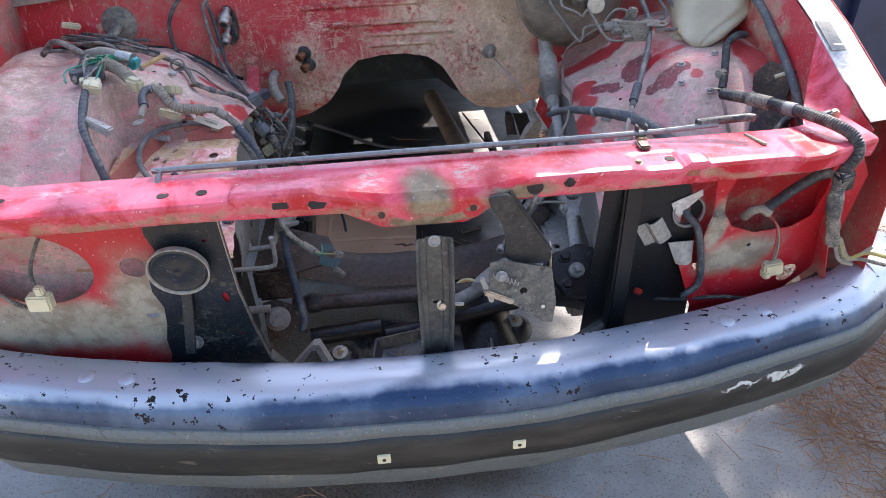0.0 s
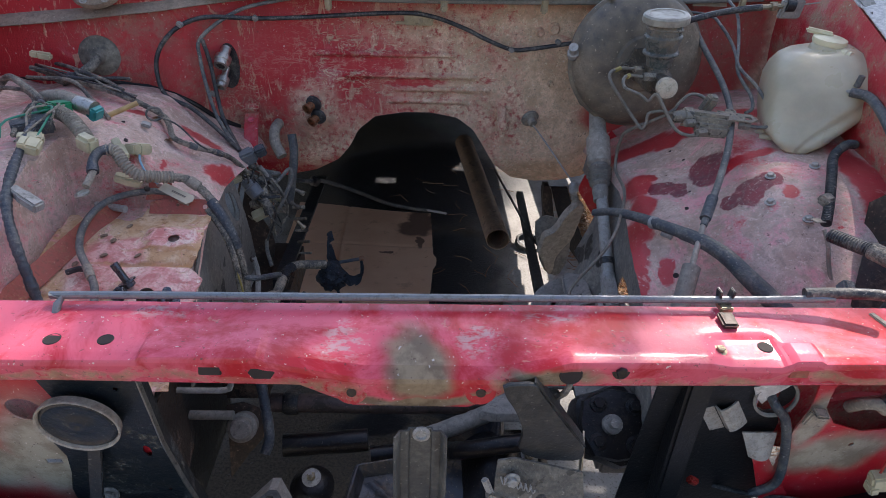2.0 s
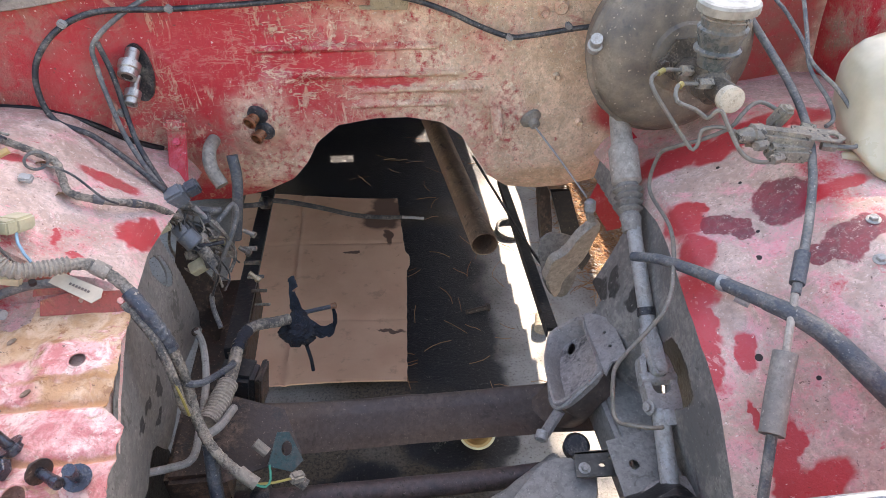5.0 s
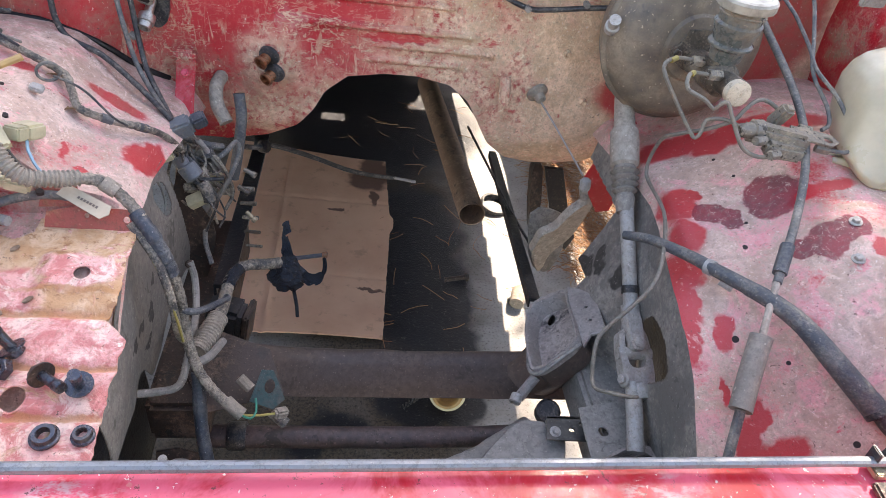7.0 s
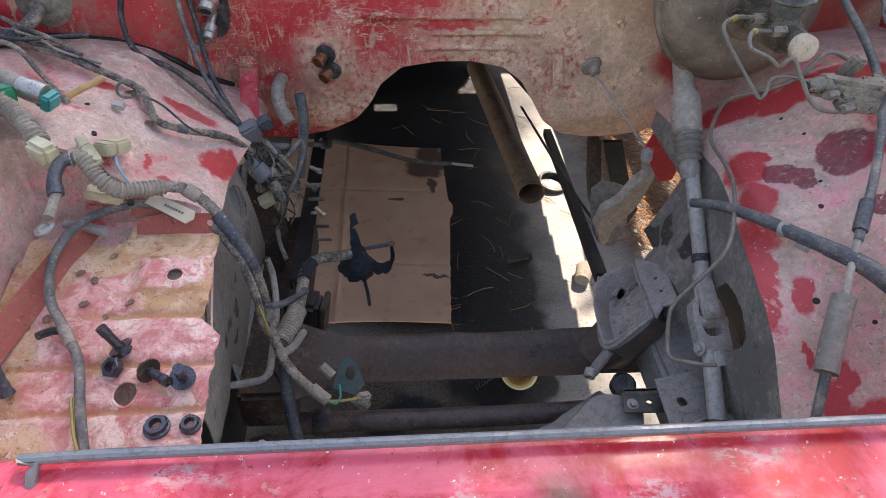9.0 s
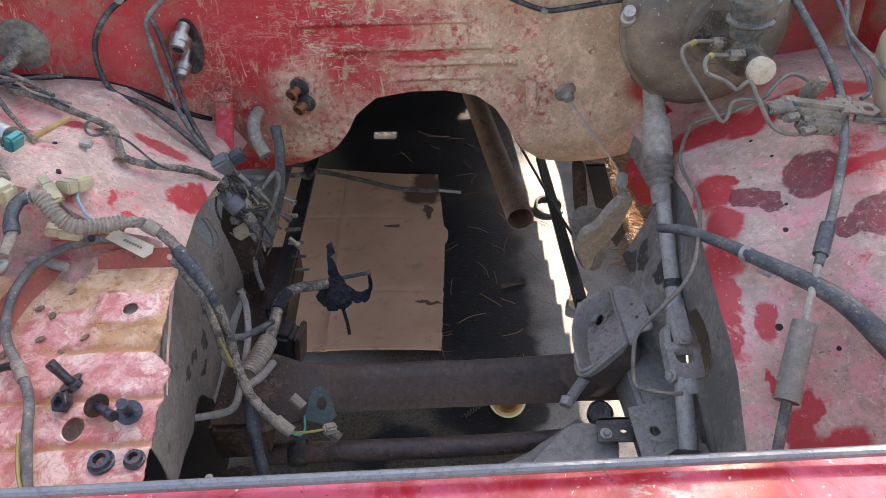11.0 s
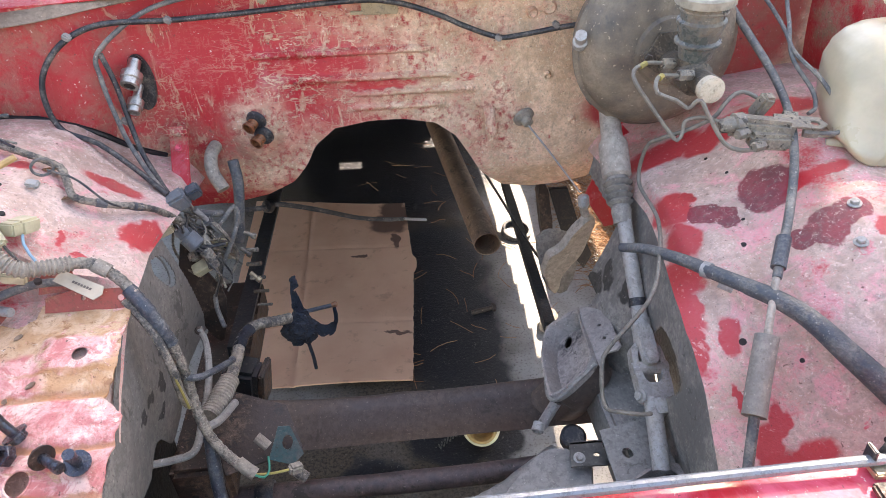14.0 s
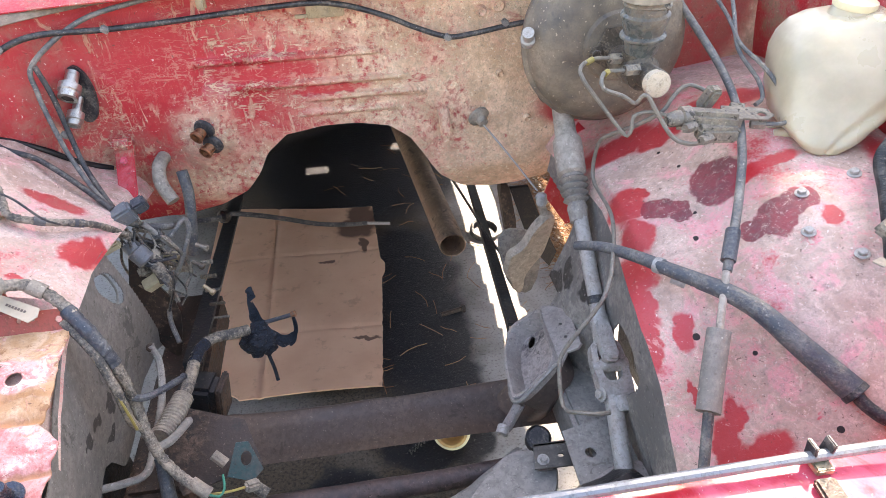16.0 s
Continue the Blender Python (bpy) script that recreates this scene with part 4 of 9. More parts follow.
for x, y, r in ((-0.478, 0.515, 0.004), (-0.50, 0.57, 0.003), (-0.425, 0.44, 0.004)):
    part("wing_hole_disc", lathe(((-0.004, r), (0.0006, r * 1.08), (0.0009, r)), (x, y, wing_z(x, y, -1) + 0.006 * noise.noise(Vector((x * 6, y * 6, -2)))), (0.2, -0.15, 1), 16), M_HOLE_SHADE, inner_l)


def wing_x(y, side=1):
    return (0.665 if side > 0 else 0.81) + 0.085 * y


for side, mat_side in ((1, M_WING_SIDE), (-1, M_WING_DULL)):
    def upright(u, v, side=side):
        y = 0.02 + 0.88 * u
        x = 0.035 + side * (wing_x(y, side) + 0.012 * (1 - v))
        z0 = wing_z(0.035 + side * 0.66, y, side) - 0.06
        return (x - side * 0.02 * math.sin(v * math.pi), y, z0 + (lip_z(y) - z0) * v)
    part("wing_side", sheet(upright, 60, 16, 0.0015), mat_side, car)
    def lip(u, v, side=side):
        y = 0.03 + 1.0 * u
        step = 0.004 * ease(math.sin(y * 26), 0.0, 0.35)
        return (0.035 + side * (wing_x(y, side) - 0.002 + 0.055 * v), y, lip_z(y) + step * (1 - ease(v, 0.55, 0.7)) + 0.006 * v)
    flange = part("wing_flange", sheet(lip, 120, 10, 0.002), M_LIP, car, "sun-bleached wing top flange with bolt slots")
    def skin(u, v, side=side):
        y = 0.03 + 1.0 * u
        return (0.035 + side * (wing_x(y, side) + 0.055 + 0.03 * math.sin(v * 1.5)), y, lip_z(y) + 0.008 - 0.45 * v * v - 0.03 * v)
    part("outer_wing", sheet(skin, 40, 12, 0.0015), M_WING_SIDE, car)
    for yb in (0.26, 0.43, 0.475, 0.56, 0.70):
        x = 0.035 + side * (wing_x(yb, side) + 0.012)
        # solid dark plate whose colour stands for the shade in an open slot
        part("slot", plate([(-0.007, -0.013), (0.007, -0.013), (0.007, 0.013), (-0.007, 0.013)], on_plane((x, yb, lip_z(yb) + 0.0062), (1, side * 0.08, 0), (0, 1, 0.38)), 0.002), M_HOLE_SHADE, flange)
    part("gutter", sheet(lambda u, v, side=side: (0.035 + side * (wing_x(0.18 + 0.66 * u, side) + 0.002 + 0.024 * v), 0.18 + 0.66 * u, lip_z(0.18 + 0.66 * u) + 0.0050), 40, 3, 0.0012), M_GREY_DUST, flange, "grey dusty gutter strip")
    for yb in (0.20, 0.365, 0.62):
        z = lip_z(yb) + 0.004
        part("bolt_slot", lathe(((0, 0.011), (0.0012, 0.011), (0.0013, 0.006), (0.0004, 0.0055)), (0.035 + side * (wing_x(yb, side) + 0.018), yb, z), (0, -0.3, 1), 16), M_ZINC, flange)


# inner walls that drop from the wing edges to the frame rails
def drop_wall(side):
    def place(u, v):
        y = 0.04 + 0.80 * u
        edge = wing_edge(y, side)
        if side < 0:
            top = wing_z(0.035 - 0.372, y, side) - 0.014 + 0.07 * (1 - ease(y, 0.14, 0.30))
            low = lerp_table(y, ((0.28, 0.50), (0.326, 0.482), (0.360, 0.488), (0.380, 0.486), (0.400, 0.470), (0.425, 0.426), (0.445, 0.418), (0.483, 0.416), (0.584, 0.435), (0.66, 0.428), (0.72, 0.40)))
            lean = 0.006 * (1 - v)
        else:
            top = wing_z(0.035 + edge, y, side) - 0.017
            low = 0.40 if y > 0.25 else 0.36
            lean = 0.018 * (1 - v) - 0.105 * (1 - v) ** 1.7 * ease(y, 0.42, 0.58)
        return (0.035 + side * (edge + 0.003 + lean - 0.006 * math.sin(v * 3.1)), y, low + (top - low) * v)
    return place


def within(poly, y, z):
    """True where (y, z) lies inside the closed outline."""
    odd = False
    for (y0, z0), (y1, z1) in zip(poly, poly[1:] + poly[:1]):
        if (z0 > z) != (z1 > z) and y < y0 + (z - z0) * (y1 - y0) / (z1 - z0):
            odd = not odd
    return odd


HOLE_L = softened([(0.558, 0.668), (0.595, 0.650), (0.613, 0.600), (0.600, 0.584), (0.577, 0.600), (0.547, 0.652)], 2)
HOLE_R = softened([(0.450, 0.548), (0.432, 0.578), (0.396, 0.592), (0.352, 0.590), (0.326, 0.570), (0.330, 0.548), (0.352, 0.515), (0.372, 0.488), (0.395, 0.468), (0.43, 0.48)], 2)


def wall_cut_l(c):
    return not (within(HOLE_L, c.y, c.z) or c.y > 0.612 + (0.655 - c.z) * 0.33 or c.y < 0.215)


def wall_cut_r(c):
    return not (within(HOLE_R, c.y, c.z) or (c.y > 0.665 and c.z < 0.60) or (c.y > 0.615 and c.z < 0.485))


part("inner_wall", sheet(drop_wall(-1), 230, 84, 0.0015, wall_cut_l), M_WALL_L, car, "grey dusty splash wall with a cut-out")
part("inner_wall", sheet(drop_wall(1), 230, 84, 0.0015, wall_cut_r), M_WALL_R, car, "grey dusty splash wall with a cut-out")
part("cut_rim", tube([(-0.3445, y, z) for y, z in HOLE_L[::2] + HOLE_L[:1]], 0.0016, 6, 0.003, straight=True), M_GREY_DUST, car)
# black sheet added behind the cut-out so that it looks dark inside
part("backing_sheet", sheet(lambda u, v: (0.50 - 0.02 * v, 0.26 + 0.38 * u, 0.30 + 0.27 * v), 10, 8, 0.002), M_BLACK_PAINT, car)
# grey sheet added so that this cut-out looks pale inside
part("backing_sheet", sheet(lambda u, v: (-0.42 + 0.03 * v, 0.55 + 0.13 * u, 0.54 + 0.12 * v), 10, 8, 0.002), M_GREY_DUST, car, "pale sheet added behind the splash wall cut-out")


# frame rails
def rail(x0, x1, z_top, y0, y1):
    bm = block((x1 - x0, y1 - y0, 0.085), pose((x0 + x1) / 2, (y0 + y1) / 2, z_top - 0.0425), 0.008)
    return bm


part("frame_rail", rail(-0.355, -0.268, 0.385, 0.40, 0.86), M_BROWN_STEEL, car, "brown grimy steel frame rail")
rail_r = part("frame_rail", rail(0.316, 0.398, 0.415, 0.20, 0.64), M_GREY_DUST, car, "grey dusty steel frame rail")
part("rail_lip", plate([(0, 0), (0.11, 0), (0.11, 0.16), (0.0, 0.14)], on_plane((0.288, 0.23, 0.42), (1, 0, 0), (0, 1, 0.1)), 0.003, [ring2(0.03, 0.1, 0.008)]), M_GREY_DUST, rail_r)


# cross member, sagging in the middle
def beam(u, v):
    x = -0.27 + 0.60 * u
    bow = abs((x - 0.03) / 0.30)
    z = 0.245 + 0.13 * bow ** 3
    y, dz = [lerp_table(v, t) for t in (((0, 0.646), (0.25, 0.638), (0.45, 0.627), (0.55, 0.616), (0.8, 0.588), (0.86, 0.579), (0.92, 0.577), (1, 0.570)), ((0, -0.06), (0.15, -0.024), (0.25, -0.005), (0.35, 0.006), (0.45, 0.011), (0.55, 0.009), (0.65, 0.003), (0.8, -0.018), (0.86, -0.032), (0.92, -0.038), (1, -0.052)))]
    return (x, y - 0.10 * bow ** 3, z + dz + 0.003 * noise.noise(Vector((x * 20, v * 4, 0))))


cross = part("cross_member", sheet(beam, 60, 30, 0.004), M_CROSS, car, "grimy brown pressed-steel cross member")
# dark disc painted as a drain hole's shade; the beam is not pierced
part("drain_disc", lathe(((0, 0.0075), (0.001, 0.0075)), (0.012, 0.597, 0.236), (0, -0.6, 0.8), 14), M_HOLE_SHADE, cross)

# toe boards and floor pan behind the bulkhead, with the shift hole and an open slot; slot and wedge are added gaps that
# let sun reach the ground
def floor_sun_cut(c):
    slot = max(0.52, 0.365 + 0.448 * min(c.z, 0.575)) < c.x < (0.84 if c.y < 1.2 else 0.68) and 0.90 < c.y < 2.60
    shift = abs(c.x - 0.055) < 0.045 and abs(c.y - 2.30) < 0.03
    sun_wedge = 0.35 < c.x < 0.47 and 2.42 < c.y < 2.42 + (c.x - 0.35) * 2.6
    return not (slot or shift or sun_wedge)


def floor_place(u, v):
    x, y = -0.80 + 1.66 * u, 0.878 + 2.12 * v * v
    foot = fire_foot(x) + 0.012 - 0.26 * (y - 0.87)
    return (x, max(y, fire_y(x, fire_foot(x)) + 0.003) if v < 0.02 else y + 0.04, max(0.41, foot))


part("floor_pan", sheet(floor_place, 150, 120, 0.003, floor_sun_cut), M_BLACK_PAINT, car, "dark underside of the floor pan")
# sheet down into the ground, added to keep sun out from under the car
part("rear_light_stop", sheet(lambda u, v: (-0.85 + 1.76 * u, 2.93, -0.01 + 0.47 * v), 6, 4, 0.01), M_BLACK_PAINT, car)

for x in (-0.83, 0.89):
    part("sill", sheet(lambda u, v, x=x: (x + 0.02 * math.sin(v * 3), 0.93 + 2.05 * u, 0.20 + 0.24 * v), 12, 6, 0.004), M_BLACK_PAINT, car, "dark body sill along the floor")


# ---- front bar over the radiator opening ----
def bar_place(u, v):
    x = -0.80 + 1.485 * u
    scoop = max(0.0, min(1.0, (x + 0.135) / 0.10, (0.165 - x) / 0.065))
    face = max(0.0, min(1.0, (x + 0.125) / 0.02, (0.168 - x) / 0.02))
    low = lerp_table(x, ((-0.66, 0.760), (-0.335, 0.762), (-0.10, 0.757), (-0.075, 0.744), (-0.048, 0.730), (0.068, 0.728), (0.088, 0.737), (0.107, 0.750), (0.147, 0.757), (0.68, 0.762)))
    end = ease(x, 0.55, 0.69) + ease(-x, 0.66, 0.80)
    bead = 0.004 * (ease(x, -0.252, -0.244) * (1 - ease(x, -0.140, -0.130)))
    ridge = 0.7885 + bead - 0.021 * scoop
    prof = ((0.052, 0.765), (0.054, 0.789), (0.051, 0.793), (0.040, 0.793), (0.024, 0.7925), (0.012 - 0.010 * (1 - face), 0.7915 + 0.5 * bead), (-0.026, 0.7905 + bead - 0.014 * scoop), (-0.0345, ridge), (-0.0355, ridge - 0.004), (-0.032, low + 0.005), (-0.030, low), (-0.012, low - 0.001))
    k = v * (len(prof) - 1)
    i = min(int(k), len(prof) - 2)
    y, z = [a + (b - a) * (k - i) for a, b in zip(prof[i], prof[i + 1])]
    top = ease(z, 0.772, 0.786)
    # raised left end, pressed step and sunk pocket towards the steering side
    z += 0.006 * top * (1 - ease(x, -0.575, -0.555))
    z += 0.004 * top * ease(x, 0.385, 0.390) * (1 - ease(x, 0.412, 0.418)) * (1 - ease(y, -0.012, -0.006))
    z -= 0.004 * top * ease(x, 0.300, 0.33) * (1 - ease(x, 0.376, 0.384)) * (1 - ease(y, 0.0, 0.012))
    z -= 0.0035 * ease(x, 0.545, 0.562) * (1 - ease(x, 0.588, 0.61)) * (1 - ease(y, 0.01, 0.03)) * top
    return (x, y - 0.001 + 0.025 * end * end, z - 0.004 + 0.006 * end + 0.0008 * noise.noise(Vector((x * 9, y * 20, z * 20))))


bar = part("front_bar", sheet(bar_place, 440, 66, 0.002), M_BAR, car, "faded red upper radiator support bar", angle=16)
BAR_HOLES = ((-0.447, -0.012, 0.7905, 0, 0, 1, 0.0075), (-0.339, -0.010, 0.7915, 0, 0, 1, 0.0075), (-0.288, -0.010, 0.7915, 0, 0, 1, 0.007), (-0.234, 0.0, 0.7925, 0, 0, 1, 0.0022), (-0.156, 0.0, 0.7925, 0, 0, 1, 0.0022), (0.369, -0.010, 0.7875, 0, 0, 1, 0.007), (0.066, -0.012, 0.7815, 0, -0.4, 0.9, 0.0058),
             (0.166, -0.0375, 0.772, 0, -1, 0.1, 0.0105), (-0.55, 0.0, 0.797, 0, 0, 1, 0.005), (0.20, 0.034, 0.7915, 0, 0, 1, 0.0018), (-0.40, 0.03, 0.7915, 0, 0, 1, 0.002))
# the bar is uncut: each hole is a dark disc coloured like its shade
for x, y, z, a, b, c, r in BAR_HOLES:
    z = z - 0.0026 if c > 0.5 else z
    part("bar_hole_disc", lathe(((0.0, r * 1.12), (0.0007, r * 1.1), (0.0010, r * 1.0), (0.0006, r * 0.96)), (x, y, z), (a, b, c), 20), M_HOLE_SHADE, bar)
# slots set on the face as blocks, the left one in hole-shade colour
for x, z, w in ((-0.183, 0.7745, 0.022), (0.394, 0.7745, 0.020)):
    part("square_slot_block", block((w, 0.003, 0.0115), pose(x, -0.0365, z, -4), 0.001), M_HOLE_SHADE if x < 0 else M_RUST_RED, bar)
# dark plate laid on, its colour in place of the slot's shade
part("oblong_slot_plate", plate([(-0.013, 0), (-0.008, 0.007), (0.008, 0.007), (0.013, 0), (0.008, -0.007), (-0.008, -0.007)], on_plane((-0.134, -0.038, 0.7725), (1, 0, 0), (0, 0.1, 1)), 0.003), M_HOLE_SHADE, bar)
part("bolt", bolt_shape((0.215, -0.036, 0.776), (0, -1, 0.2), 0.006), M_OILY, bar)
for x in (-0.049, 0.079):
    part("dimple", lathe(((0, 0.016), (0.0015, 0.0155), (0.002, 0.012), (0.0008, 0.009)), (x, -0.0350, 0.747), (0, -1, 0.1), 24), M_WING_SIDE, bar, "red-ringed bolt dimple")
    part("screw", lathe(((0, 0.005), (0.002, 0.005), (0.0025, 0.003)), (x, -0.0365, 0.747), (0, -1, 0.1), 12), M_BROWN_STEEL, bar)

# corner gussets between the bar and the wings
for side in (1, -1):
    def gusset(u, v, side=side):
        a = Vector((0.035 + side * (0.575 + 0.09 * u + (0.13 if side < 0 else 0.0)), 0.050 + 0.012 * u, 0.788))
        y = 0.23 - 0.17 * u
        b = Vector((0.035 + side * (wing_x(y, side) - 0.001), y, lip_z(y) + 0.001))
        return a.lerp(b, v) - Vector((0, 0, 0.040 * math.sin(v * 3.14) * (1 - 0.5 * u)))
    part("corner_gusset", sheet(gusset, 14, 14, 0.002), M_BAR, car)


# ---- lamp panels either side of the opening ----
def panel_y(z):
    return 0.012 + 0.14 * (0.76 - z)


def on_panel(x, z, h):
    return Vector((x, panel_y(z) - h - 0.01 * ease(abs(x - 0.03), 0.5, 0.75) * -3, z))


part("lamp_panel", plate([(-0.84, 0.762), (-0.62, 0.765), (-0.295, 0.765), (-0.292, 0.62), (-0.295, 0.48), (-0.288, 0.40), (-0.45, 0.40), (-0.62, 0.41), (-0.84, 0.43)], on_panel, 0.002,
                                  [ring2(-0.585, 0.662, 0.102, 0.07, 30), ring2(-0.425, 0.657, 0.020, None, 18), [(-0.437, 0.55), (-0.417, 0.55), (-0.417, 0.56), (-0.437, 0.56)], ring2(-0.33, 0.545, 0.006, 0.012, 12), ring2(-0.315, 0.50, 0.004, None, 10)]), M_PANEL, car, "red and primer-grey headlamp panel")
part("lamp_panel", plate([(0.462, 0.765), (0.70, 0.765), (0.745, 0.70), (0.745, 0.56), (0.715, 0.50), (0.66, 0.455), (0.58, 0.43), (0.492, 0.41), (0.486, 0.50), (0.476, 0.56), (0.474, 0.62), (0.478, 0.66), (0.470, 0.71)], on_panel, 0.002,
                                  [[(0.50, 0.733), (0.49, 0.70), (0.495, 0.665), (0.517, 0.635), (0.56, 0.617), (0.63, 0.615), (0.666, 0.632), (0.675, 0.68), (0.668, 0.735)], ring2(0.667, 0.503, 0.02, None, 16), ring2(0.56, 0.59, 0.004, None, 10)]), M_PANEL, car, "red headlamp panel with primer-grey patch")
# red sheet closing the lamp openings from behind
for x0, x1 in ((-0.80, -0.43), (0.455, 0.705)):
    part("lamp_bowl", sheet(lambda u, v, x0=x0, x1=x1: (x0 + (x1 - x0) * u, panel_y(0.52 + 0.24 * v) + 0.05 + 0.03 * math.sin(u * 3.1) * math.sin(v * 3.1), 0.52 + 0.24 * v), 16, 16, 0.0015), M_WING_SIDE if x0 > 0 else M_WING_L, car)
part("front_liner", sheet(lambda u, v: (-0.322 - 0.02 * u, 0.05 + 0.17 * u, 0.38 + (0.20 - 0.03 * u) * v), 8, 8, 0.002), M_BROWN_STEEL, car)
# black backing sheet added in the battery-side arch
part("backing_sheet", sheet(lambda u, v: (-0.40 - 0.01 * v, 0.10 + 0.45 * u, 0.12 + 0.42 * v), 10, 8, 0.002), M_BLACK_PAINT, car)
# black side shields of the radiator opening
random.seed(3)
shield_l = [(-0.283, 0.757), (-0.2835, 0.60), (-0.276, 0.515), (-0.268, 0.459), (-0.262, 0.42), (-0.41, 0.41)] + [(-0.428 + 0.05 * k / 9 + random.uniform(-0.012, 0.012), 0.43 + 0.325 * k / 9) for k in range(10)]
part("side_shield", plate(shield_l, lambda x, z, h: Vector((x, panel_y(z) - 0.006 - h, z)), 0.002, [ring2(-0.305, 0.585, 0.005, 0.011, 14), ring2(-0.298, 0.50, 0.003, None, 10), ring2(-0.300, 0.735, 0.004, None, 10), ring2(-0.31, 0.70, 0.003, None, 10)]), M_SHIELD, car, "speckled black-painted steel shield")
part("shield_edge", sheet(lambda u, v: (lerp_table(0.757 - 0.337 * u, ((0.42, -0.2605), (0.459, -0.2665), (0.515, -0.2745), (0.60, -0.282), (0.757, -0.2815))) + 0.001 * v, panel_y(0.757 - 0.337 * u) - 0.009 + 0.006 * v, 0.757 - 0.337 * u), 30, 2, 0.0018), M_ZINC, car, "bare bright edge of the shield")
part("shield_return", sheet(lambda u, v: (lerp_table(0.757 - 0.337 * u, ((0.42, -0.264), (0.459, -0.270), (0.515, -0.278), (0.60, -0.2855), (0.757, -0.285))) - 0.004 * v, panel_y(0.757 - 0.337 * u) + 0.022 * v, 0.757 - 0.337 * u), 20, 8, 0.0018), M_BLACK_PAINT, car)
shield_r = [(0.298, 0.757), (0.425, 0.757)] + [(0.430 + 0.005 * k + random.uniform(-0.006, 0.006), 0.735 - 0.018 * k) for k in range(9)] + [(0.478, 0.56), (0.490, 0.50), (0.505, 0.37), (0.30, 0.36)]
part("side_shield", plate(shield_r, lambda x, z, h: Vector((x, panel_y(z) + 0.022 - h, z)), 0.002, [ring2(0.446, 0.660, 0.024, 0.026, 24), ring2(0.345, 0.60, 0.003, 0.012, 10)]), M_BLACK_GLOSS, car, "glossy black painted steel shield")
part("shield_web", plate([(0.0, 0.0), (0.047, 0.022), (0.050, 0.012), (0.030, -0.012), (0.02, -0.03), (0.010, -0.02)], lambda a, b, h: Vector((0.412 + a, panel_y(0.68 + b) + 0.019 - h, 0.68 + b)), 0.0015), M_LIP, car, "bare grey torn paint edge")
post = part("side_post", block((0.030, 0.03, 0.38), pose(0.343, 0.045, 0.57), 0.004), M_BLACK_GLOSS, car, "black folded steel post")
part("round_rim", lathe(((0, 0.027), (0.003, 0.028), (0.005, 0.026), (0.003, 0.024), (0.0, 0.024)), (0.446, panel_y(0.660) + 0.021, 0.660), (0, -1, 0.1), 28, cap=False), M_GREY_DUST, car)

# lower radiator support: a thin lipped channel that curves up to the shields
def trough(u, v):
    x = -0.262 + 0.60 * u
    rise = 0.055 * ease(-x, 0.20, 0.27) ** 2 + 0.05 * ease(x, 0.25, 0.345)
    y, z = [lerp_table(v, t) for t in (((0, 0.045), (0.3, 0.043), (0.4, 0.047), (0.9, 0.068), (1, 0.070)), ((0, 0.355), (0.3, 0.391), (0.4, 0.394), (0.9, 0.390), (1, 0.372)))]
    return (x, y, z + rise)


part("lower_support", sheet(trough, 60, 14, 0.002), M_STAY, car, "dusty lower radiator support channel")


# pressed steel plate with a crossed rib under the opening, its rim sweeping up towards the steering box
def pressed(u, v):
    x = -0.115 + 0.285 * u + 0.03 * (v - 0.5)
    back = lerp_table(x, ((-0.13, 0.275), (-0.085, 0.292), (0.0, 0.31), (0.05, 0.345), (0.17, 0.375)))
    y = 0.13 + (back - 0.13) * v
    p, q = (u - 0.34) * 1.5, (v - 0.52)
    ridge = 0.006 * (math.exp(-((p - q) / 0.045) ** 2) + math.exp(-((p + q) / 0.045) ** 2)) * (abs(q) < 0.30)
    edge = min(u / 0.9, (1 - u) / 0.9, 1 - v)
    rim = 0.026 * (1 - ease(edge, 0.05, 0.10)) - 0.022 * (1 - ease(edge, 0.0, 0.03))
    return (x, y, 0.214 + 0.018 * v + ridge + rim + 0.06 * ease(u, 0.55, 1.0) * v)


part("pressed_plate", sheet(pressed, 90, 60, 0.003), M_PLATE, car, "blue-grey oily steel plate pressed with a cross")
part("plate_rim", tube([(0.03, 0.345, 0.262), (0.09, 0.352, 0.285), (0.15, 0.368, 0.30), (0.195, 0.395, 0.302), (0.25, 0.43, 0.30)], 0.017, 12, lumps=0.1), M_GREY_DUST, car, "dusty rolled edge of the lower plate")
part("black_sump", sheet(lambda u, v: (0.10 + 0.12 * u, 0.20 + 0.17 * v, 0.235 + 0.06 * math.sin(u * 3.14) * math.sin(v * 3.14) + 0.02 * v), 20, 20, 0.003), M_OILY, car)


# ---- bumper ----
bumper = thing("bumper", "blue-black chromed steel bumper with a black rubber strip", "bumper", (0.03, -0.1, 0.28))


def bumper_face(x):
    d = abs(x - 0.03)
    return -0.152 + 0.20 * d * d + 0.9 * max(0.0, d - 0.70) ** 1.5


def bumper_sheet(profile, x0=-0.84, x1=0.90, n=150):
    def place(u, v):
        x = x0 + (x1 - x0) * u
        k = v * (len(profile) - 1)
        i = min(int(k), len(profile) - 2)
        dy, z = [a + (b - a) * (k - i) for a, b in zip(profile[i], profile[i + 1])]
        dent = 0.004 * noise.noise(Vector((x * 8, z * 12, 5)))
        return (x, bumper_face(x) + dy + dent, z + 0.02 * (x - 0.03) ** 2 + 0.002 * noise.noise(Vector((x * 15, dy * 30, 1))))
    return sheet(place, n, (len(profile) - 1) * 3, 0.002)


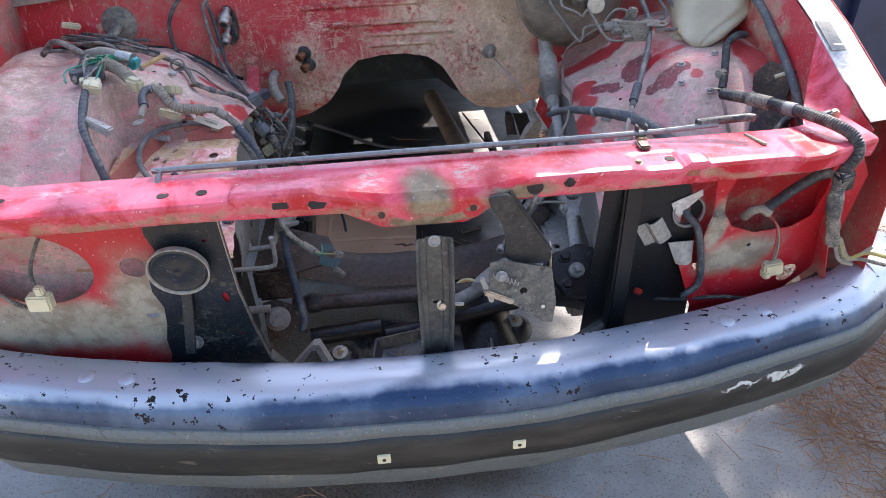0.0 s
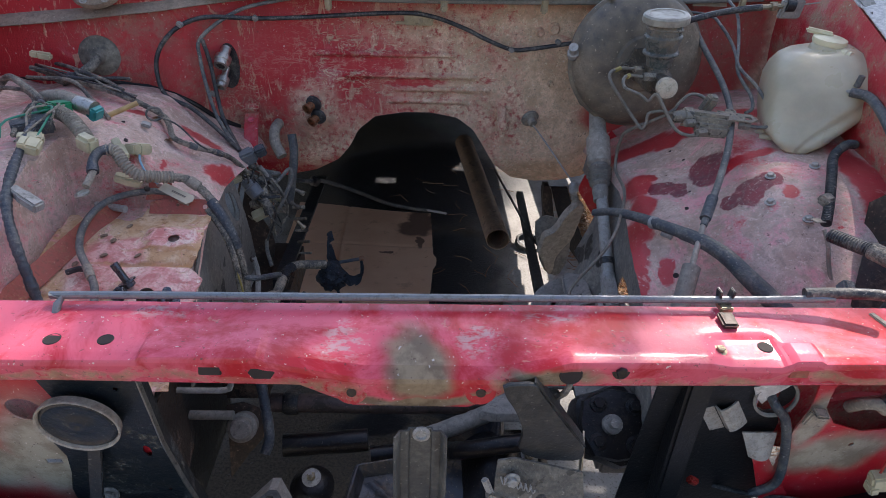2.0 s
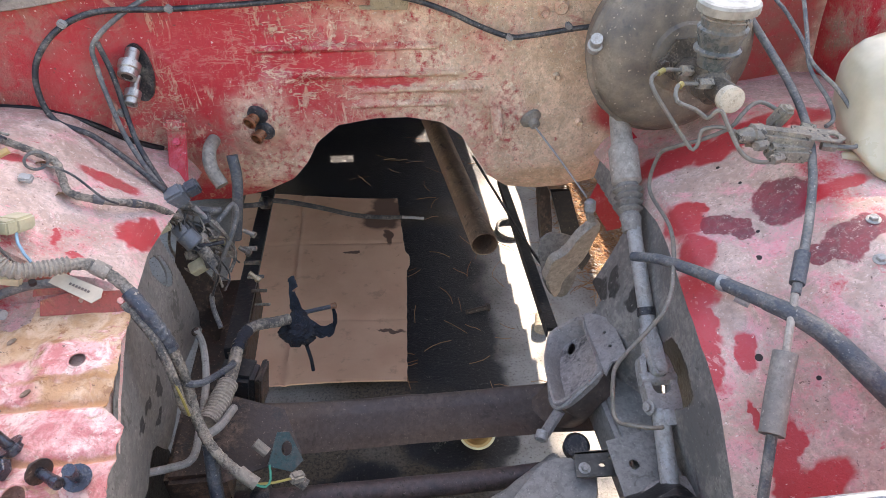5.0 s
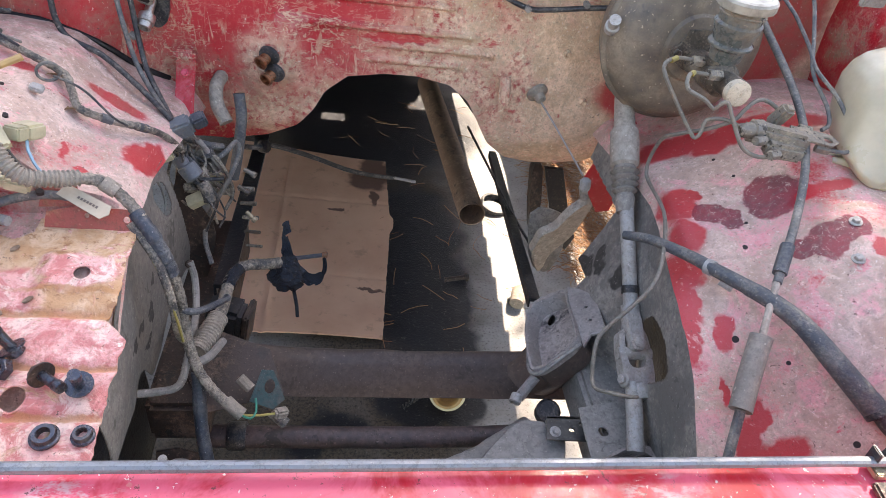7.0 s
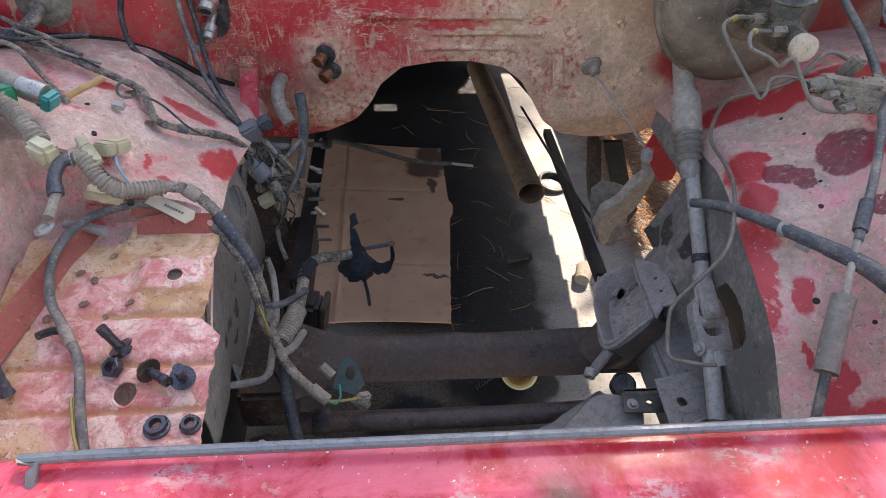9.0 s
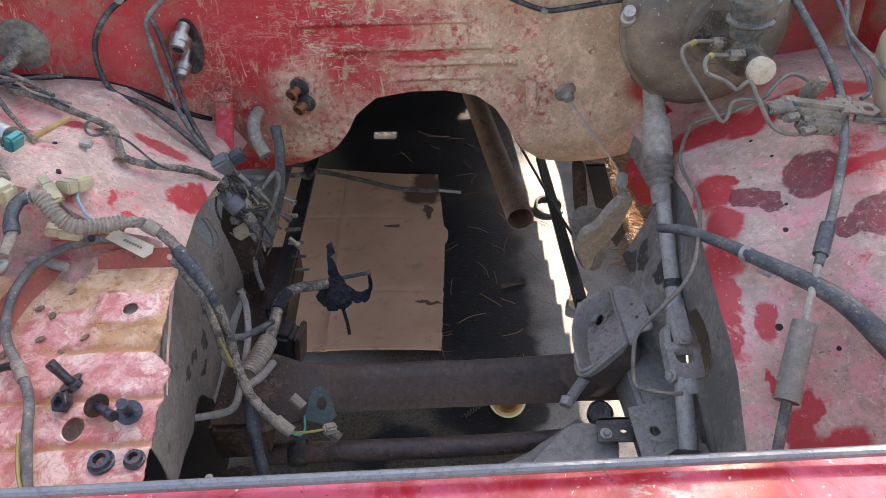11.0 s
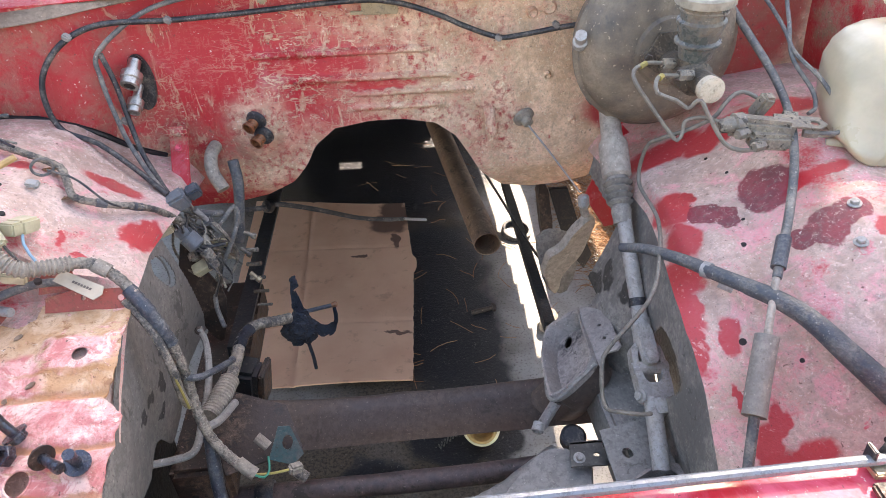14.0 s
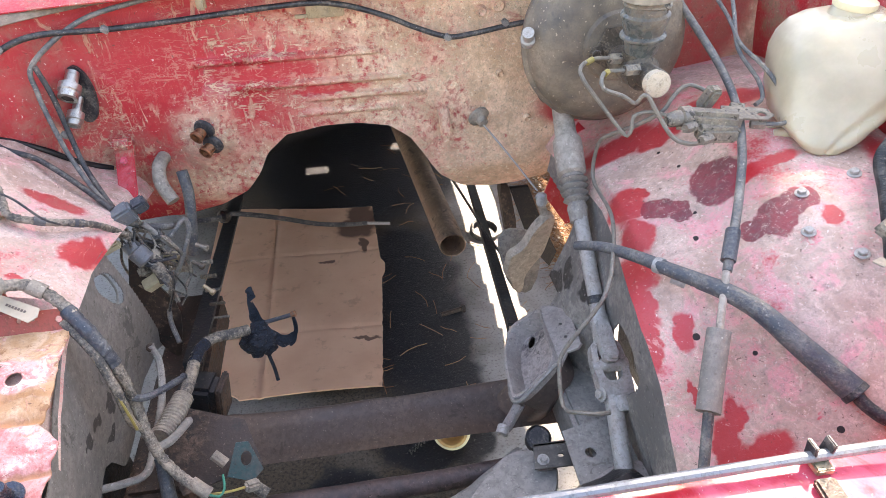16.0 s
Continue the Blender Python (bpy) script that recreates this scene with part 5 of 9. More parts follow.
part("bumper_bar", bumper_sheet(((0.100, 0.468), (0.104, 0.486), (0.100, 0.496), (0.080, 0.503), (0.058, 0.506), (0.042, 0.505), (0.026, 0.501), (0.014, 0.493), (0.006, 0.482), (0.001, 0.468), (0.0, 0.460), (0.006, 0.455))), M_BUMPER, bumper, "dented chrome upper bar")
part("upper_lip", bumper_sheet(((0.008, 0.459), (-0.004, 0.455), (-0.008, 0.447), (-0.007, 0.436), (0.002, 0.432))), M_VALANCE, bumper, "grey plastic lip")
part("beam", bumper_sheet(((0.16, 0.40), (0.15, 0.445), (0.12, 0.458), (0.105, 0.464), (0.095, 0.45))), M_BLACK_PAINT, bumper)
strip = part("rubber_strip", bumper_sheet(((0.006, 0.440), (-0.004, 0.437), (-0.011, 0.431), (-0.014, 0.42), (-0.014, 0.385), (-0.010, 0.372), (0.006, 0.368))), M_STRIP, bumper)
part("valance", bumper_sheet(((0.006, 0.372), (0.0, 0.366), (0.004, 0.34), (0.018, 0.305), (0.04, 0.29), (0.07, 0.285))), M_VALANCE, bumper)
for x, dx in ((-0.515, 0), (-0.452, 0), (0.489, 0), (0.56, 0)):
    y = bumper_face(x) + 0.052
    part("bumper_bolt", lathe(((0, 0.014), (0.003, 0.0135), (0.005, 0.011), (0.0065, 0.006)), (x, y, 0.5045 + 0.02 * (x - 0.03) ** 2), (0, 0.0, 1), 18), M_BUMPER, bumper, "domed carriage bolt")
for x in (-0.078, 0.128):
    c = part("plate_clip", block((0.020, 0.005, 0.017), pose(x, bumper_face(x) - 0.016, 0.402), 0.001), M_WHITE_PLASTIC, bumper, "white plastic screw clip")
    # dark disc on the clip, shade of the screw hole put into colour
    part("screw_hole_disc", lathe(((0, 0.003), (0.001, 0.003)), (x, bumper_face(x) - 0.0182, 0.402), (0, -1, 0), 10), M_HOLE_SHADE, c)
part("end_cap", sheet(lambda u, v: (0.80 + 0.10 * u, bumper_face(0.80 + 0.1 * u) + 0.075 - 0.078 * v, 0.521 - 0.05 * v ** 3), 8, 8, 0.003), M_BUMPER, bumper)

# ---- bonnet prop rod along the bar ----
prop = thing("prop_rod", "grey steel bonnet prop rod lying along the red bar", "rod", (0.1, 0.05, 0.8))
part("rod", tube([(-0.356, 0.027, 0.767), (-0.356, 0.033, 0.789), (-0.352, 0.043, 0.8005), (-0.335, 0.046, 0.802), (0.0, 0.0465, 0.8025), (0.335, 0.0465, 0.8035), (0.46, 0.040, 0.811)], 0.0042, 10), M_ROD, prop)
part("grip", tube([(0.43, 0.046, 0.813), (0.46, 0.043, 0.816), (0.50, 0.032, 0.822), (0.508, 0.026, 0.822)], 0.0062, 12), M_RUBBER, prop, "black rubber grip")
clip = part("rod_clip", block((0.014, 0.016, 0.006), pose(0.346, 0.044, 0.7965), 0.001), M_BRASS, prop, "tarnished spring clip")
for dx in (-0.008, 0.008):
    part("clip_jaw", block((0.003, 0.011, 0.018), pose(0.346 + dx * 0.8, 0.049, 0.8065, 0, dx * 900), 0.0008), M_RUBBER, clip)
part("clip_foot", block((0.017, 0.021, 0.007), pose(0.341, 0.022, 0.7945, 6), 0.002), M_BROWN_STEEL, clip, "dark folded clip foot")
single("bar_clip", block((0.007, 0.042, 0.003), pose(0.513, 0.020, 0.7915, 0, 0, 14), 0.001), M_LOOM_TAN, "tan steel clip strip on the red bar", "clip")
single("bar_stud", bolt_shape((0.320, -0.016, 0.785), (0, -0.1, 1), 0.0045), M_BRASS, "small brass stud on the red bar", "stud")

# ---- bonnet latch stay and latch ----
stay = thing("latch_stay", "dark folded-steel latch stay standing on the lower support", "bracket", (0.02, -0.03, 0.44))
def stay_place(u, v):
    z = 0.722 - 0.29 * v
    a = (u - 0.5) * 2
    side = ease(abs(a), 0.78, 0.98)
    flare = 1.0 + 0.05 * math.sin(v * 5)
    return (0.0195 + a * 0.026 * flare, -0.057 + 0.045 * v * v - 0.014 * side + 0.004 * (abs(a) < 0.45), z - 0.006 * (1 - side) * (v < 0.02))
part("channel", sheet(stay_place, 40, 40, 0.002, lambda c: (c.x - 0.0215) ** 2 + (c.z - 0.594) ** 2 > 0.006 ** 2), M_STAY, stay)
part("boss", lathe(((0, 0.009), (0.002, 0.009), (0.003, 0.006), (0.001, 0.005)), (0.0205, -0.055, 0.709), (0, -1, 0.1), 18), M_STEEL, stay)
part("bolt", bolt_shape((0.03, -0.045, 0.588), (0, -1, 0.2), 0.006), M_ZINC, stay)
part("shank", tube([(0.045, -0.045, 0.588), (0.062, -0.045, 0.586)], 0.003, 8), M_STEEL, stay)

latch = thing("bonnet_latch", "dangling dark steel bonnet latch bracket caked in dirt", "latch", (0.16, 0.0, 0.53))
arm_flat = [(0.098, 0.767), (0.130, 0.770), (0.137, 0.756), (0.163, 0.714), (0.199, 0.657), (0.199, 0.635), (0.153, 0.637), (0.125, 0.653), (0.128, 0.691), (0.114, 0.729), (0.102, 0.751)]
part("arm", loft([[Vector((a, -0.035 + h + 0.16 * (0.7 - c), c)) for a, c in inset(softened(arm_flat, 1), k)] for k, h in ((0.98, 0.003), (1.0, 0.0015), (1.0, -0.0015), (0.98, -0.003))]), M_LATCH, latch)
part("arm_flange", sheet(lambda u, v: (0.131 + 0.069 * u + 0.002 * v, -0.047 + 0.021 * u + 0.018 * v, 0.771 - 0.114 * u - 0.002 * v), 14, 4, 0.002), M_LATCH, latch)
part("arm_side", sheet(lambda u, v: (0.199 + 0.004 * u + 0.004 * v, -0.028 + 0.022 * v - 0.010 * u, 0.656 - 0.105 * u + 0.004 * v), 8, 4, 0.002), M_ZINC, latch, "bright bent edge")
part("latch_plate", plate([(-0.005, 0.020), (0.013, 0.023), (0.088, 0.004), (0.095, -0.053), (0.089, -0.087), (0.074, -0.084), (0.035, -0.055), (0.006, -0.036), (-0.007, -0.027), (-0.007, -0.002)], on_plane((0.108, -0.046, 0.634), (1, 0, 0), (0, 0.2, 1)), 0.003, [ring2(0.045, -0.03, 0.006, None, 12), ring2(0.075, -0.06, 0.004, None, 10)]), M_MUD, latch, "dirt-caked latch plate")
part("latch_fork", block((0.05, 0.012, 0.010), pose(0.115, -0.052, 0.600, 0, 28), 0.002), M_ZINC, latch)
part("latch_lever", block((0.008, 0.006, 0.05), pose(0.097, -0.05, 0.612, 0, -20), 0.002), M_STEEL, latch)
part("spring", tube([(0.105 + 0.0014 * i, -0.056 + 0.004 * math.sin(i * 1.6), 0.640 - 0.0006 * i + 0.004 * math.cos(i * 1.6)) for i in range(28)], 0.0009, 5, 0.002), M_STEEL, latch)
part("latch_bolt", bolt_shape((0.118, -0.052, 0.636), (0, -1, 0.1), 0.006), M_STEEL, latch)
single("latch_cable", tube([(0.170, -0.034, 0.768), (0.165, -0.03, 0.74), (0.158, 0.0, 0.70), (0.156, 0.02, 0.66)], 0.0035, 8), M_CABLE_GREY, "grey cable through the bar hole", "cable")

# ---- horn and lamp panel fittings ----
horn = thing("horn", "round black horn disc with a steel rim", "horn", (-0.36, 0.0, 0.6))
part("disc", lathe(((0, 0.0405), (0.009, 0.0405), (0.0105, 0.037), (0.009, 0.034), (0.010, 0.016), (0.0115, 0.011), (0.012, 0.005), (0.0105, 0.002)), (-0.353, 0.010, 0.661), (0.0, -1, -0.16), 32), M_SHIELD, horn)
part("rim", lathe(((0.002, 0.0432), (0.0115, 0.0448), (0.0130, 0.0440), (0.0118, 0.0420), (0.006, 0.0406)), (-0.353, 0.010, 0.661), (0.0, -1, -0.16), 40, cap=False), M_TAN_DUST, horn, "tarnished steel rim")
part("bracket", block((0.016, 0.004, 0.13), pose(-0.366, 0.018, 0.560, -8, 8), 0.001), M_BLACK_PAINT, horn)
part("bolt", bolt_shape((-0.374, 0.040, 0.494), (0, -1, 0.2), 0.008), M_GREY_DUST, horn)

plug_l = thing("lamp_plug", "white three-pin lamp plug on grey wires", "connector", (-0.575, 0.03, 0.6))
part("housing", block((0.034, 0.02, 0.028), pose(-0.575, 0.028, 0.610, 0, 4), 0.003), M_WHITE_PLASTIC, plug_l)
part("pin_block", block((0.012, 0.012, 0.016), pose(-0.570, 0.028, 0.630), 0.002), M_WHITE_PLASTIC, plug_l)
part("wire", tube([(-0.60, 0.03, 0.60), (-0.635, 0.05, 0.605), (-0.66, 0.06, 0.64), (-0.645, 0.07, 0.70), (-0.62, 0.09, 0.745)], 0.0035, 8), M_LOOM, plug_l)
part("wire", tube([(-0.575, 0.03, 0.632), (-0.577, 0.04, 0.66), (-0.56, 0.06, 0.70), (-0.53, 0.09, 0.74)], 0.003, 8), M_LOOM, plug_l)

plug_r = thing("lamp_plug", "cream three-pin lamp plug hanging on red and brown wires", "connector", (0.585, 0.0, 0.55))
part("housing", block((0.030, 0.018, 0.026), pose(0.590, 0.004, 0.563, 4, -14, -8), 0.003), M_CREAM, plug_r)
part("pin_block", block((0.012, 0.016, 0.014), pose(0.580, 0.003, 0.552, 4, -14), 0.002), M_CREAM, plug_r)
for k, mt in enumerate((M_RED_WIRE, M_LOOM, M_LOOM_TAN, M_RED_WIRE)):
    part("wire", tube([(0.584 + 0.004 * k, 0.006, 0.574), (0.590 + 0.003 * k, 0.012, 0.60), (0.590 + 0.001 * k, 0.02, 0.63), (0.580, 0.034, 0.652 - 0.002 * k)], 0.0016, 6), mt, plug_r)
part("loom", tube([(0.573, 0.040, 0.655), (0.59, 0.04, 0.668), (0.625, 0.045, 0.690), (0.662, 0.045, 0.709), (0.70, 0.03, 0.72)], 0.0085, 12, ), M_RUBBER, plug_r)
part("loom_end", tube([(0.555, 0.06, 0.632), (0.556, 0.045, 0.652), (0.568, 0.038, 0.658), (0.580, 0.036, 0.650)], 0.0075, 12), M_LOOM_TAN, plug_r)

single("corner_clip", sheet(lambda u, v: (0.360 + 0.044 * u + 0.026 * v, 0.052 - 0.010 * math.sin(u * 3.1) * (u > 0.45) + 0.006 * v, 0.636 + 0.016 * u - 0.042 * v), 16, 10, 0.002), M_STEEL, "silver-grey folded steel clip on the black shield", "clip")
single("bracket_tab", sheet(lambda u, v: (0.419 + 0.044 * u + (0.021 - 0.018 * u) * v, 0.044 - 0.008 * math.sin(u * 3.1) * v, 0.605 - 0.043 * v), 10, 8, 0.002), M_STEEL, "grey steel tab under the round hole", "tab")
single("torn_flap", plate([(0, 0), (0.021, 0.0), (0.05, -0.045), (0.080, -0.091), (0.066, -0.086), (0.036, -0.092)], on_plane((0.446, 0.044, 0.558), (1, 0, 0), (0, 0, 1)), 0.0015), M_PANEL, "torn flap of red sheet steel", "flap")
single("short_hose", tube([(0.442, 0.06, 0.664), (0.442, 0.036, 0.657), (0.461, 0.034, 0.633), (0.478, 0.034, 0.573), (0.484, 0.036, 0.519), (0.462, 0.042, 0.490)], 0.0058, 12), M_TAPE, "grey hose drooping from the round hole", "hose")
single("red_cap", block((0.016, 0.010, 0.012), pose(0.386, 0.055, 0.50, 20, 30), 0.003), M_RED_WIRE, "small red plastic cap on the black shield", "cap")
tab_r = thing("corner_bracket", "tan folded steel corner tab beside the round hole", "bracket", (0.487, 0.02, 0.63))
part("leaf", block((0.020, 0.006, 0.026), pose(0.480, 0.018, 0.655, 12, 6), 0.002), M_LOOM_TAN, tab_r)
part("fold", block((0.018, 0.014, 0.004), pose(0.481, 0.013, 0.668, 12, 6), 0.002), M_LOOM_TAN, tab_r)
single("earth_cable", tube([(0.40, 0.10, 0.455), (0.46, 0.06, 0.47), (0.53, 0.03, 0.49), (0.61, 0.02, 0.482), (0.66, 0.03, 0.498)], 0.0035, 8), M_RUBBER, "thin black cable along the lamp panel", "cable")

# ---- low in the bay: tubes, mounts, rubbers ----
stab = thing("stabiliser_bar", "oily black steel cross tube clamped to the frame", "tube", (0.0, 0.435, 0.26))
part("bar", tube([(-0.285, 0.435, 0.262), (-0.1, 0.435, 0.258), (0.12, 0.437, 0.256), (0.30, 0.44, 0.262)], 0.0185, 14, 0.03, lumps=0.05), M_BARROD, stab)
for x in (-0.25, 0.255):
    part("clamp", lathe(((0, 0.022), (0.004, 0.024), (0.026, 0.024), (0.030, 0.022)), (x, 0.436, 0.260), (1, 0, 0), 18), M_RUBBER, stab, "rubber clamp bush")
single("track_rod", tube([(-0.245, 0.375, 0.205), (-0.15, 0.380, 0.208), (-0.08, 0.385, 0.21)], 0.022, 14, 0.02, lumps=0.1), M_OILY, "black greasy steering rod", "rod")
single("relay_rod", tube([(-0.07, 0.33, 0.23), (0.0, 0.335, 0.235), (0.06, 0.315, 0.26), (0.10, 0.28, 0.30), (0.16, 0.265, 0.33), (0.22, 0.27, 0.335)], 0.016, 12, 0.02), M_OILY, "bent oily steel relay rod", "rod")
bush = thing("rubber_bush", "worn rubber bump stop on its steel bracket", "bush", (-0.295, 0.28, 0.33))
part("rubber", lathe(((-0.02, 0.026), (0.0, 0.027), (0.012, 0.027), (0.014, 0.021), (0.030, 0.020), (0.034, 0.016)), (-0.303, 0.335, 0.300), (0.1, -0.75, 0.55), 22), M_GREY_DUST, bush)
part("bracket", plate([(-0.035, -0.10), (0.0, -0.06), (0.042, -0.02), (0.03, 0.025), (0.0, 0.042), (-0.03, 0.040)], on_plane((-0.303, 0.352, 0.290), (1, 0.2, 0), (0, 0.45, 0.9)), 0.004, [ring2(0, 0, 0.01)]), M_BROWN_STEEL, bush)
part("pin", tube([(-0.391, 0.33, 0.335), (-0.314, 0.33, 0.334)], 0.0085, 12), M_GREY_DUST, bush)
for x, y, z, lab in ((-0.171, 0.264, 0.245, "oily steel"), (0.225, 0.30, 0.255, "black steel")):
    mount = thing("mount_pad", f"{lab} mount pad with a stud", "mount", (x, y, z))
    part("pad", lathe(((0, 0.040), (0.006, 0.040), (0.022, 0.026), (0.026, 0.018)), (x, y, z - 0.025), (0, -0.3, 1), 20), M_OILY, mount)
    part("washer", lathe(((0, 0.017), (0.003, 0.017), (0.005, 0.010)), (x, y, z + 0.001), (0, -0.3, 1), 18), M_STEEL, mount)
    part("nut", hexagon((x, y - 0.001, z + 0.005), (0, -0.3, 1), 0.008, 0.008), M_BRASS, mount)
    part("stud", tube([(x, y - 0.004, z + 0.012), (x, y - 0.008, z + 0.024)], 0.0035, 8), M_STEEL, mount)
pocket = thing("mount_bracket", "folded steel mount bracket on the lower support", "bracket", (-0.24, 0.16, 0.3))
part("fold", plate([(0, 0), (0.055, 0.054), (0.067, 0.054), (0.100, -0.02), (0.085, -0.02), (0.060, 0.043), (0.052, 0.043), (0.012, -0.004)], on_plane((-0.259, 0.115, 0.334), (1, 0.0, 0), (0, 0.3, 1)), 0.03), M_GREY_DUST, pocket)

u_bracket = thing("u_bracket", "grey steel u-shaped strap by the frame rail", "bracket", (-0.26, 0.2, 0.4))
part("strap", tube([(-0.330, 0.185, 0.535), (-0.30, 0.185, 0.534), (-0.262, 0.185, 0.535), (-0.252, 0.185, 0.545), (-0.250, 0.185, 0.575), (-0.250, 0.18, 0.60)], 0.0045, 8), M_GREY_DUST, u_bracket)

# ---- steering: column boot, shaft, joint and box ----
steering = thing("steering_shaft", "dusty steel steering shaft with rubber boot and universal joint", "steering shaft", (0.36, 0.45, 0.5))
s_top, s_boot, s_mid, s_joint, s_low = Vector((0.382, 0.762, 0.762)), Vector((0.376, 0.690, 0.702)), Vector((0.372, 0.607, 0.643)), Vector((0.366, 0.425, 0.518)), Vector((0.337, 0.225, 0.425))
way = (s_mid - s_top).normalized()
part("column_cover", lathe(((-0.07, 0.016), (-0.005, 0.018), (0, 0.021), (0.004, 0.0235), (0.02, 0.0240), (0.062, 0.0235), (0.066, 0.019)), s_top + way * 0.056, way, 24), M_TAN_DUST, steering, "dusty grey column cover")
part("boot", lathe(((0.064, 0.018),) + tuple((0.070 + 0.0055 * i, 0.0250 - 0.0006 * i if i % 2 else 0.0175 - 0.0005 * i) for i in range(9)) + ((0.122, 0.0165), (0.134, 0.0150), (0.145, 0.0145)), s_top + way * 0.056, way, 24), M_BOOT, steering, "ribbed rubber boot")
part("upper_shaft", tube([s_top + way * 0.12, s_joint - way * 0.0], 0.0115, 14), M_STEEL, steering)
part("shaft_band", lathe(((0, 0.0135), (0.012, 0.0135)), Vector((0.369, 0.50, 0.571)), way, 16), M_RUBBER, steering)
part("sleeve", tube([Vector((0.3675, 0.475, 0.5525)), Vector((0.366, 0.44, 0.528))], 0.0145, 14), M_STEEL, steering)
jw = (s_low - s_joint).normalized()
jp = on_plane(s_joint, (1, 0, 0), -jw)
yoke_out = softened([(-0.022, 0.018), (-0.010, 0.026), (0.010, 0.026), (0.022, 0.018), (0.025, -0.005), (0.025, -0.045), (0.022, -0.066), (-0.022, -0.066), (-0.025, -0.045), (-0.025, -0.005)], 1)
joint = part("joint_yoke", plate(yoke_out, lambda a, b, h: jp(a, b, h + 0.008), 0.022, [softened([(-0.014, 0.016), (0.014, 0.016), (0.016, -0.012), (0.012, -0.038), (-0.012, -0.038), (-0.016, -0.012)])]), M_STEEL, steering, "dusty steel universal joint")
part("upper_fork", loft([[jp(a * k, b, h) for a, b in softened([(-0.013, 0.050), (0.013, 0.050), (0.013, 0.010), (0.011, -0.014), (-0.011, -0.014), (-0.013, 0.010)])] for k, h in ((0.9, 0.004), (1.0, 0.008), (1.0, 0.018), (0.85, 0.021))]), M_STEEL, joint)
part("cross_cap", lathe(((0, 0.0095), (0.003, 0.0095), (0.004, 0.0075)), jp(0.002, -0.002, 0.020), jp(0, 0, 1) - jp(0, 0, 0), 16), M_STEEL, joint)
part("cross_pin", lathe(((0, 0.009), (0.003, 0.010), (0.051, 0.010), (0.054, 0.009)), jp(-0.027, -0.014, 0.0), (1, 0, 0), 14), M_STEEL, joint)
part("clamp_ear", lathe(((0, 0.015), (0.012, 0.0165), (0.022, 0.015)), jp(0, -0.062, 0.0), jp(0, -1, 0) - jp(0, 0, 0), 18), M_STEEL, joint)
part("pinch_bolt", bolt_shape(jp(-0.024, -0.055, 0.004), (-1, -0.2, 0.4), 0.007), M_STEEL, joint)
part("lower_shaft", tube([s_joint + jw * 0.06, s_low], 0.0125, 14), M_STEEL, steering)
gear = thing("steering_box", "greasy cast steering box with bolted cover", "steering box", (0.315, 0.21, 0.36))
part("case", lathe(((0, 0.04), (0.01, 0.060), (0.05, 0.064), (0.080, 0.060), (0.090, 0.050)), (0.330, 0.262, 0.375), (-0.03, -0.6, 0.75), 24, bite=lambda k, s: 1 + 0.09 * math.sin(k * 1.3)), M_OILY, gear)
part("top_cover", loft([[Vector((a, b, z)) for a, b in inset(softened([(0.288, 0.262), (0.315, 0.292), (0.362, 0.306), (0.410, 0.292), (0.418, 0.255), (0.37, 0.228), (0.31, 0.225)]), k)] for k, z in ((1.0, 0.405), (1.0, 0.432), (0.95, 0.438), (0.7, 0.440), (0.3, 0.444))]), M_MOUNT, gear, "dusty grey cast cover")
part("neck", lathe(((0, 0.055), (0.02, 0.045), (0.03, 0.026)), (0.335, 0.235, 0.405), (0.03, 0.55, 0.6), 18, bite=lambda k, s: 1 + 0.12 * (k % 3 == 0)), M_RUST_PIPE, gear)
part("cover", lathe(((0, 0.056), (0.010, 0.053), (0.014, 0.03)), (0.328, 0.205, 0.445), (-0.03, -0.6, 0.75), 20, bite=lambda k, s: 1 + 0.10 * (k % 5 == 0)), M_OILY, gear)
for a in range(4):
    part("cover_bolt", bolt_shape((0.328 + 0.040 * math.cos(a * 1.57 + 0.7), 0.197 + 0.032 * math.sin(a * 1.57 + 0.7), 0.455 + 0.026 * math.sin(a * 1.57 + 0.7)), (-0.03, -0.6, 0.75), 0.009), M_OILY, gear)
part("adjuster", lathe(((0, 0.016), (0.010, 0.015), (0.011, 0.008), (0.024, 0.007)), (0.320, 0.195, 0.456), (-0.03, -0.6, 0.75), 16), M_GREY_DUST, gear)

# ---- engine mount on the steering side ----
em = thing("engine_mount", "dusty folded-steel engine mount bracket", "bracket", (0.27, 0.5, 0.35))
mp = on_plane((0.269, 0.483, 0.428), (0.645, -0.265, 0.716), (0.276, 0.955, 0.105))
cup_rim = softened([(-0.052, 0.123), (-0.036, 0.136), (0.028, 0.139), (0.035, 0.096), (0.050, 0.044), (0.061, -0.001), (-0.001, -0.033), (-0.029, -0.034), (-0.038, -0.008), (-0.057, 0.066)])
cup_wall = [[mp(a, b, h) for a, b in inset(cup_rim, k)] for k, h in ((1.0, -0.010), (1.0, 0.002), (0.97, 0.006), (0.90, 0.005), (0.84, -0.004), (0.78, -0.026))]
part("mount_wall", loft(cup_wall, 0.002, (False, False)), M_MOUNT, em, "dusty pressed rim of the mount cup")
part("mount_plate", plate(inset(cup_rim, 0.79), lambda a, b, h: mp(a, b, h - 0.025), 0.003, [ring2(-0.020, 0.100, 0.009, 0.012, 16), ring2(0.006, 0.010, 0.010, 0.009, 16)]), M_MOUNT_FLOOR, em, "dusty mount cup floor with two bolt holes")
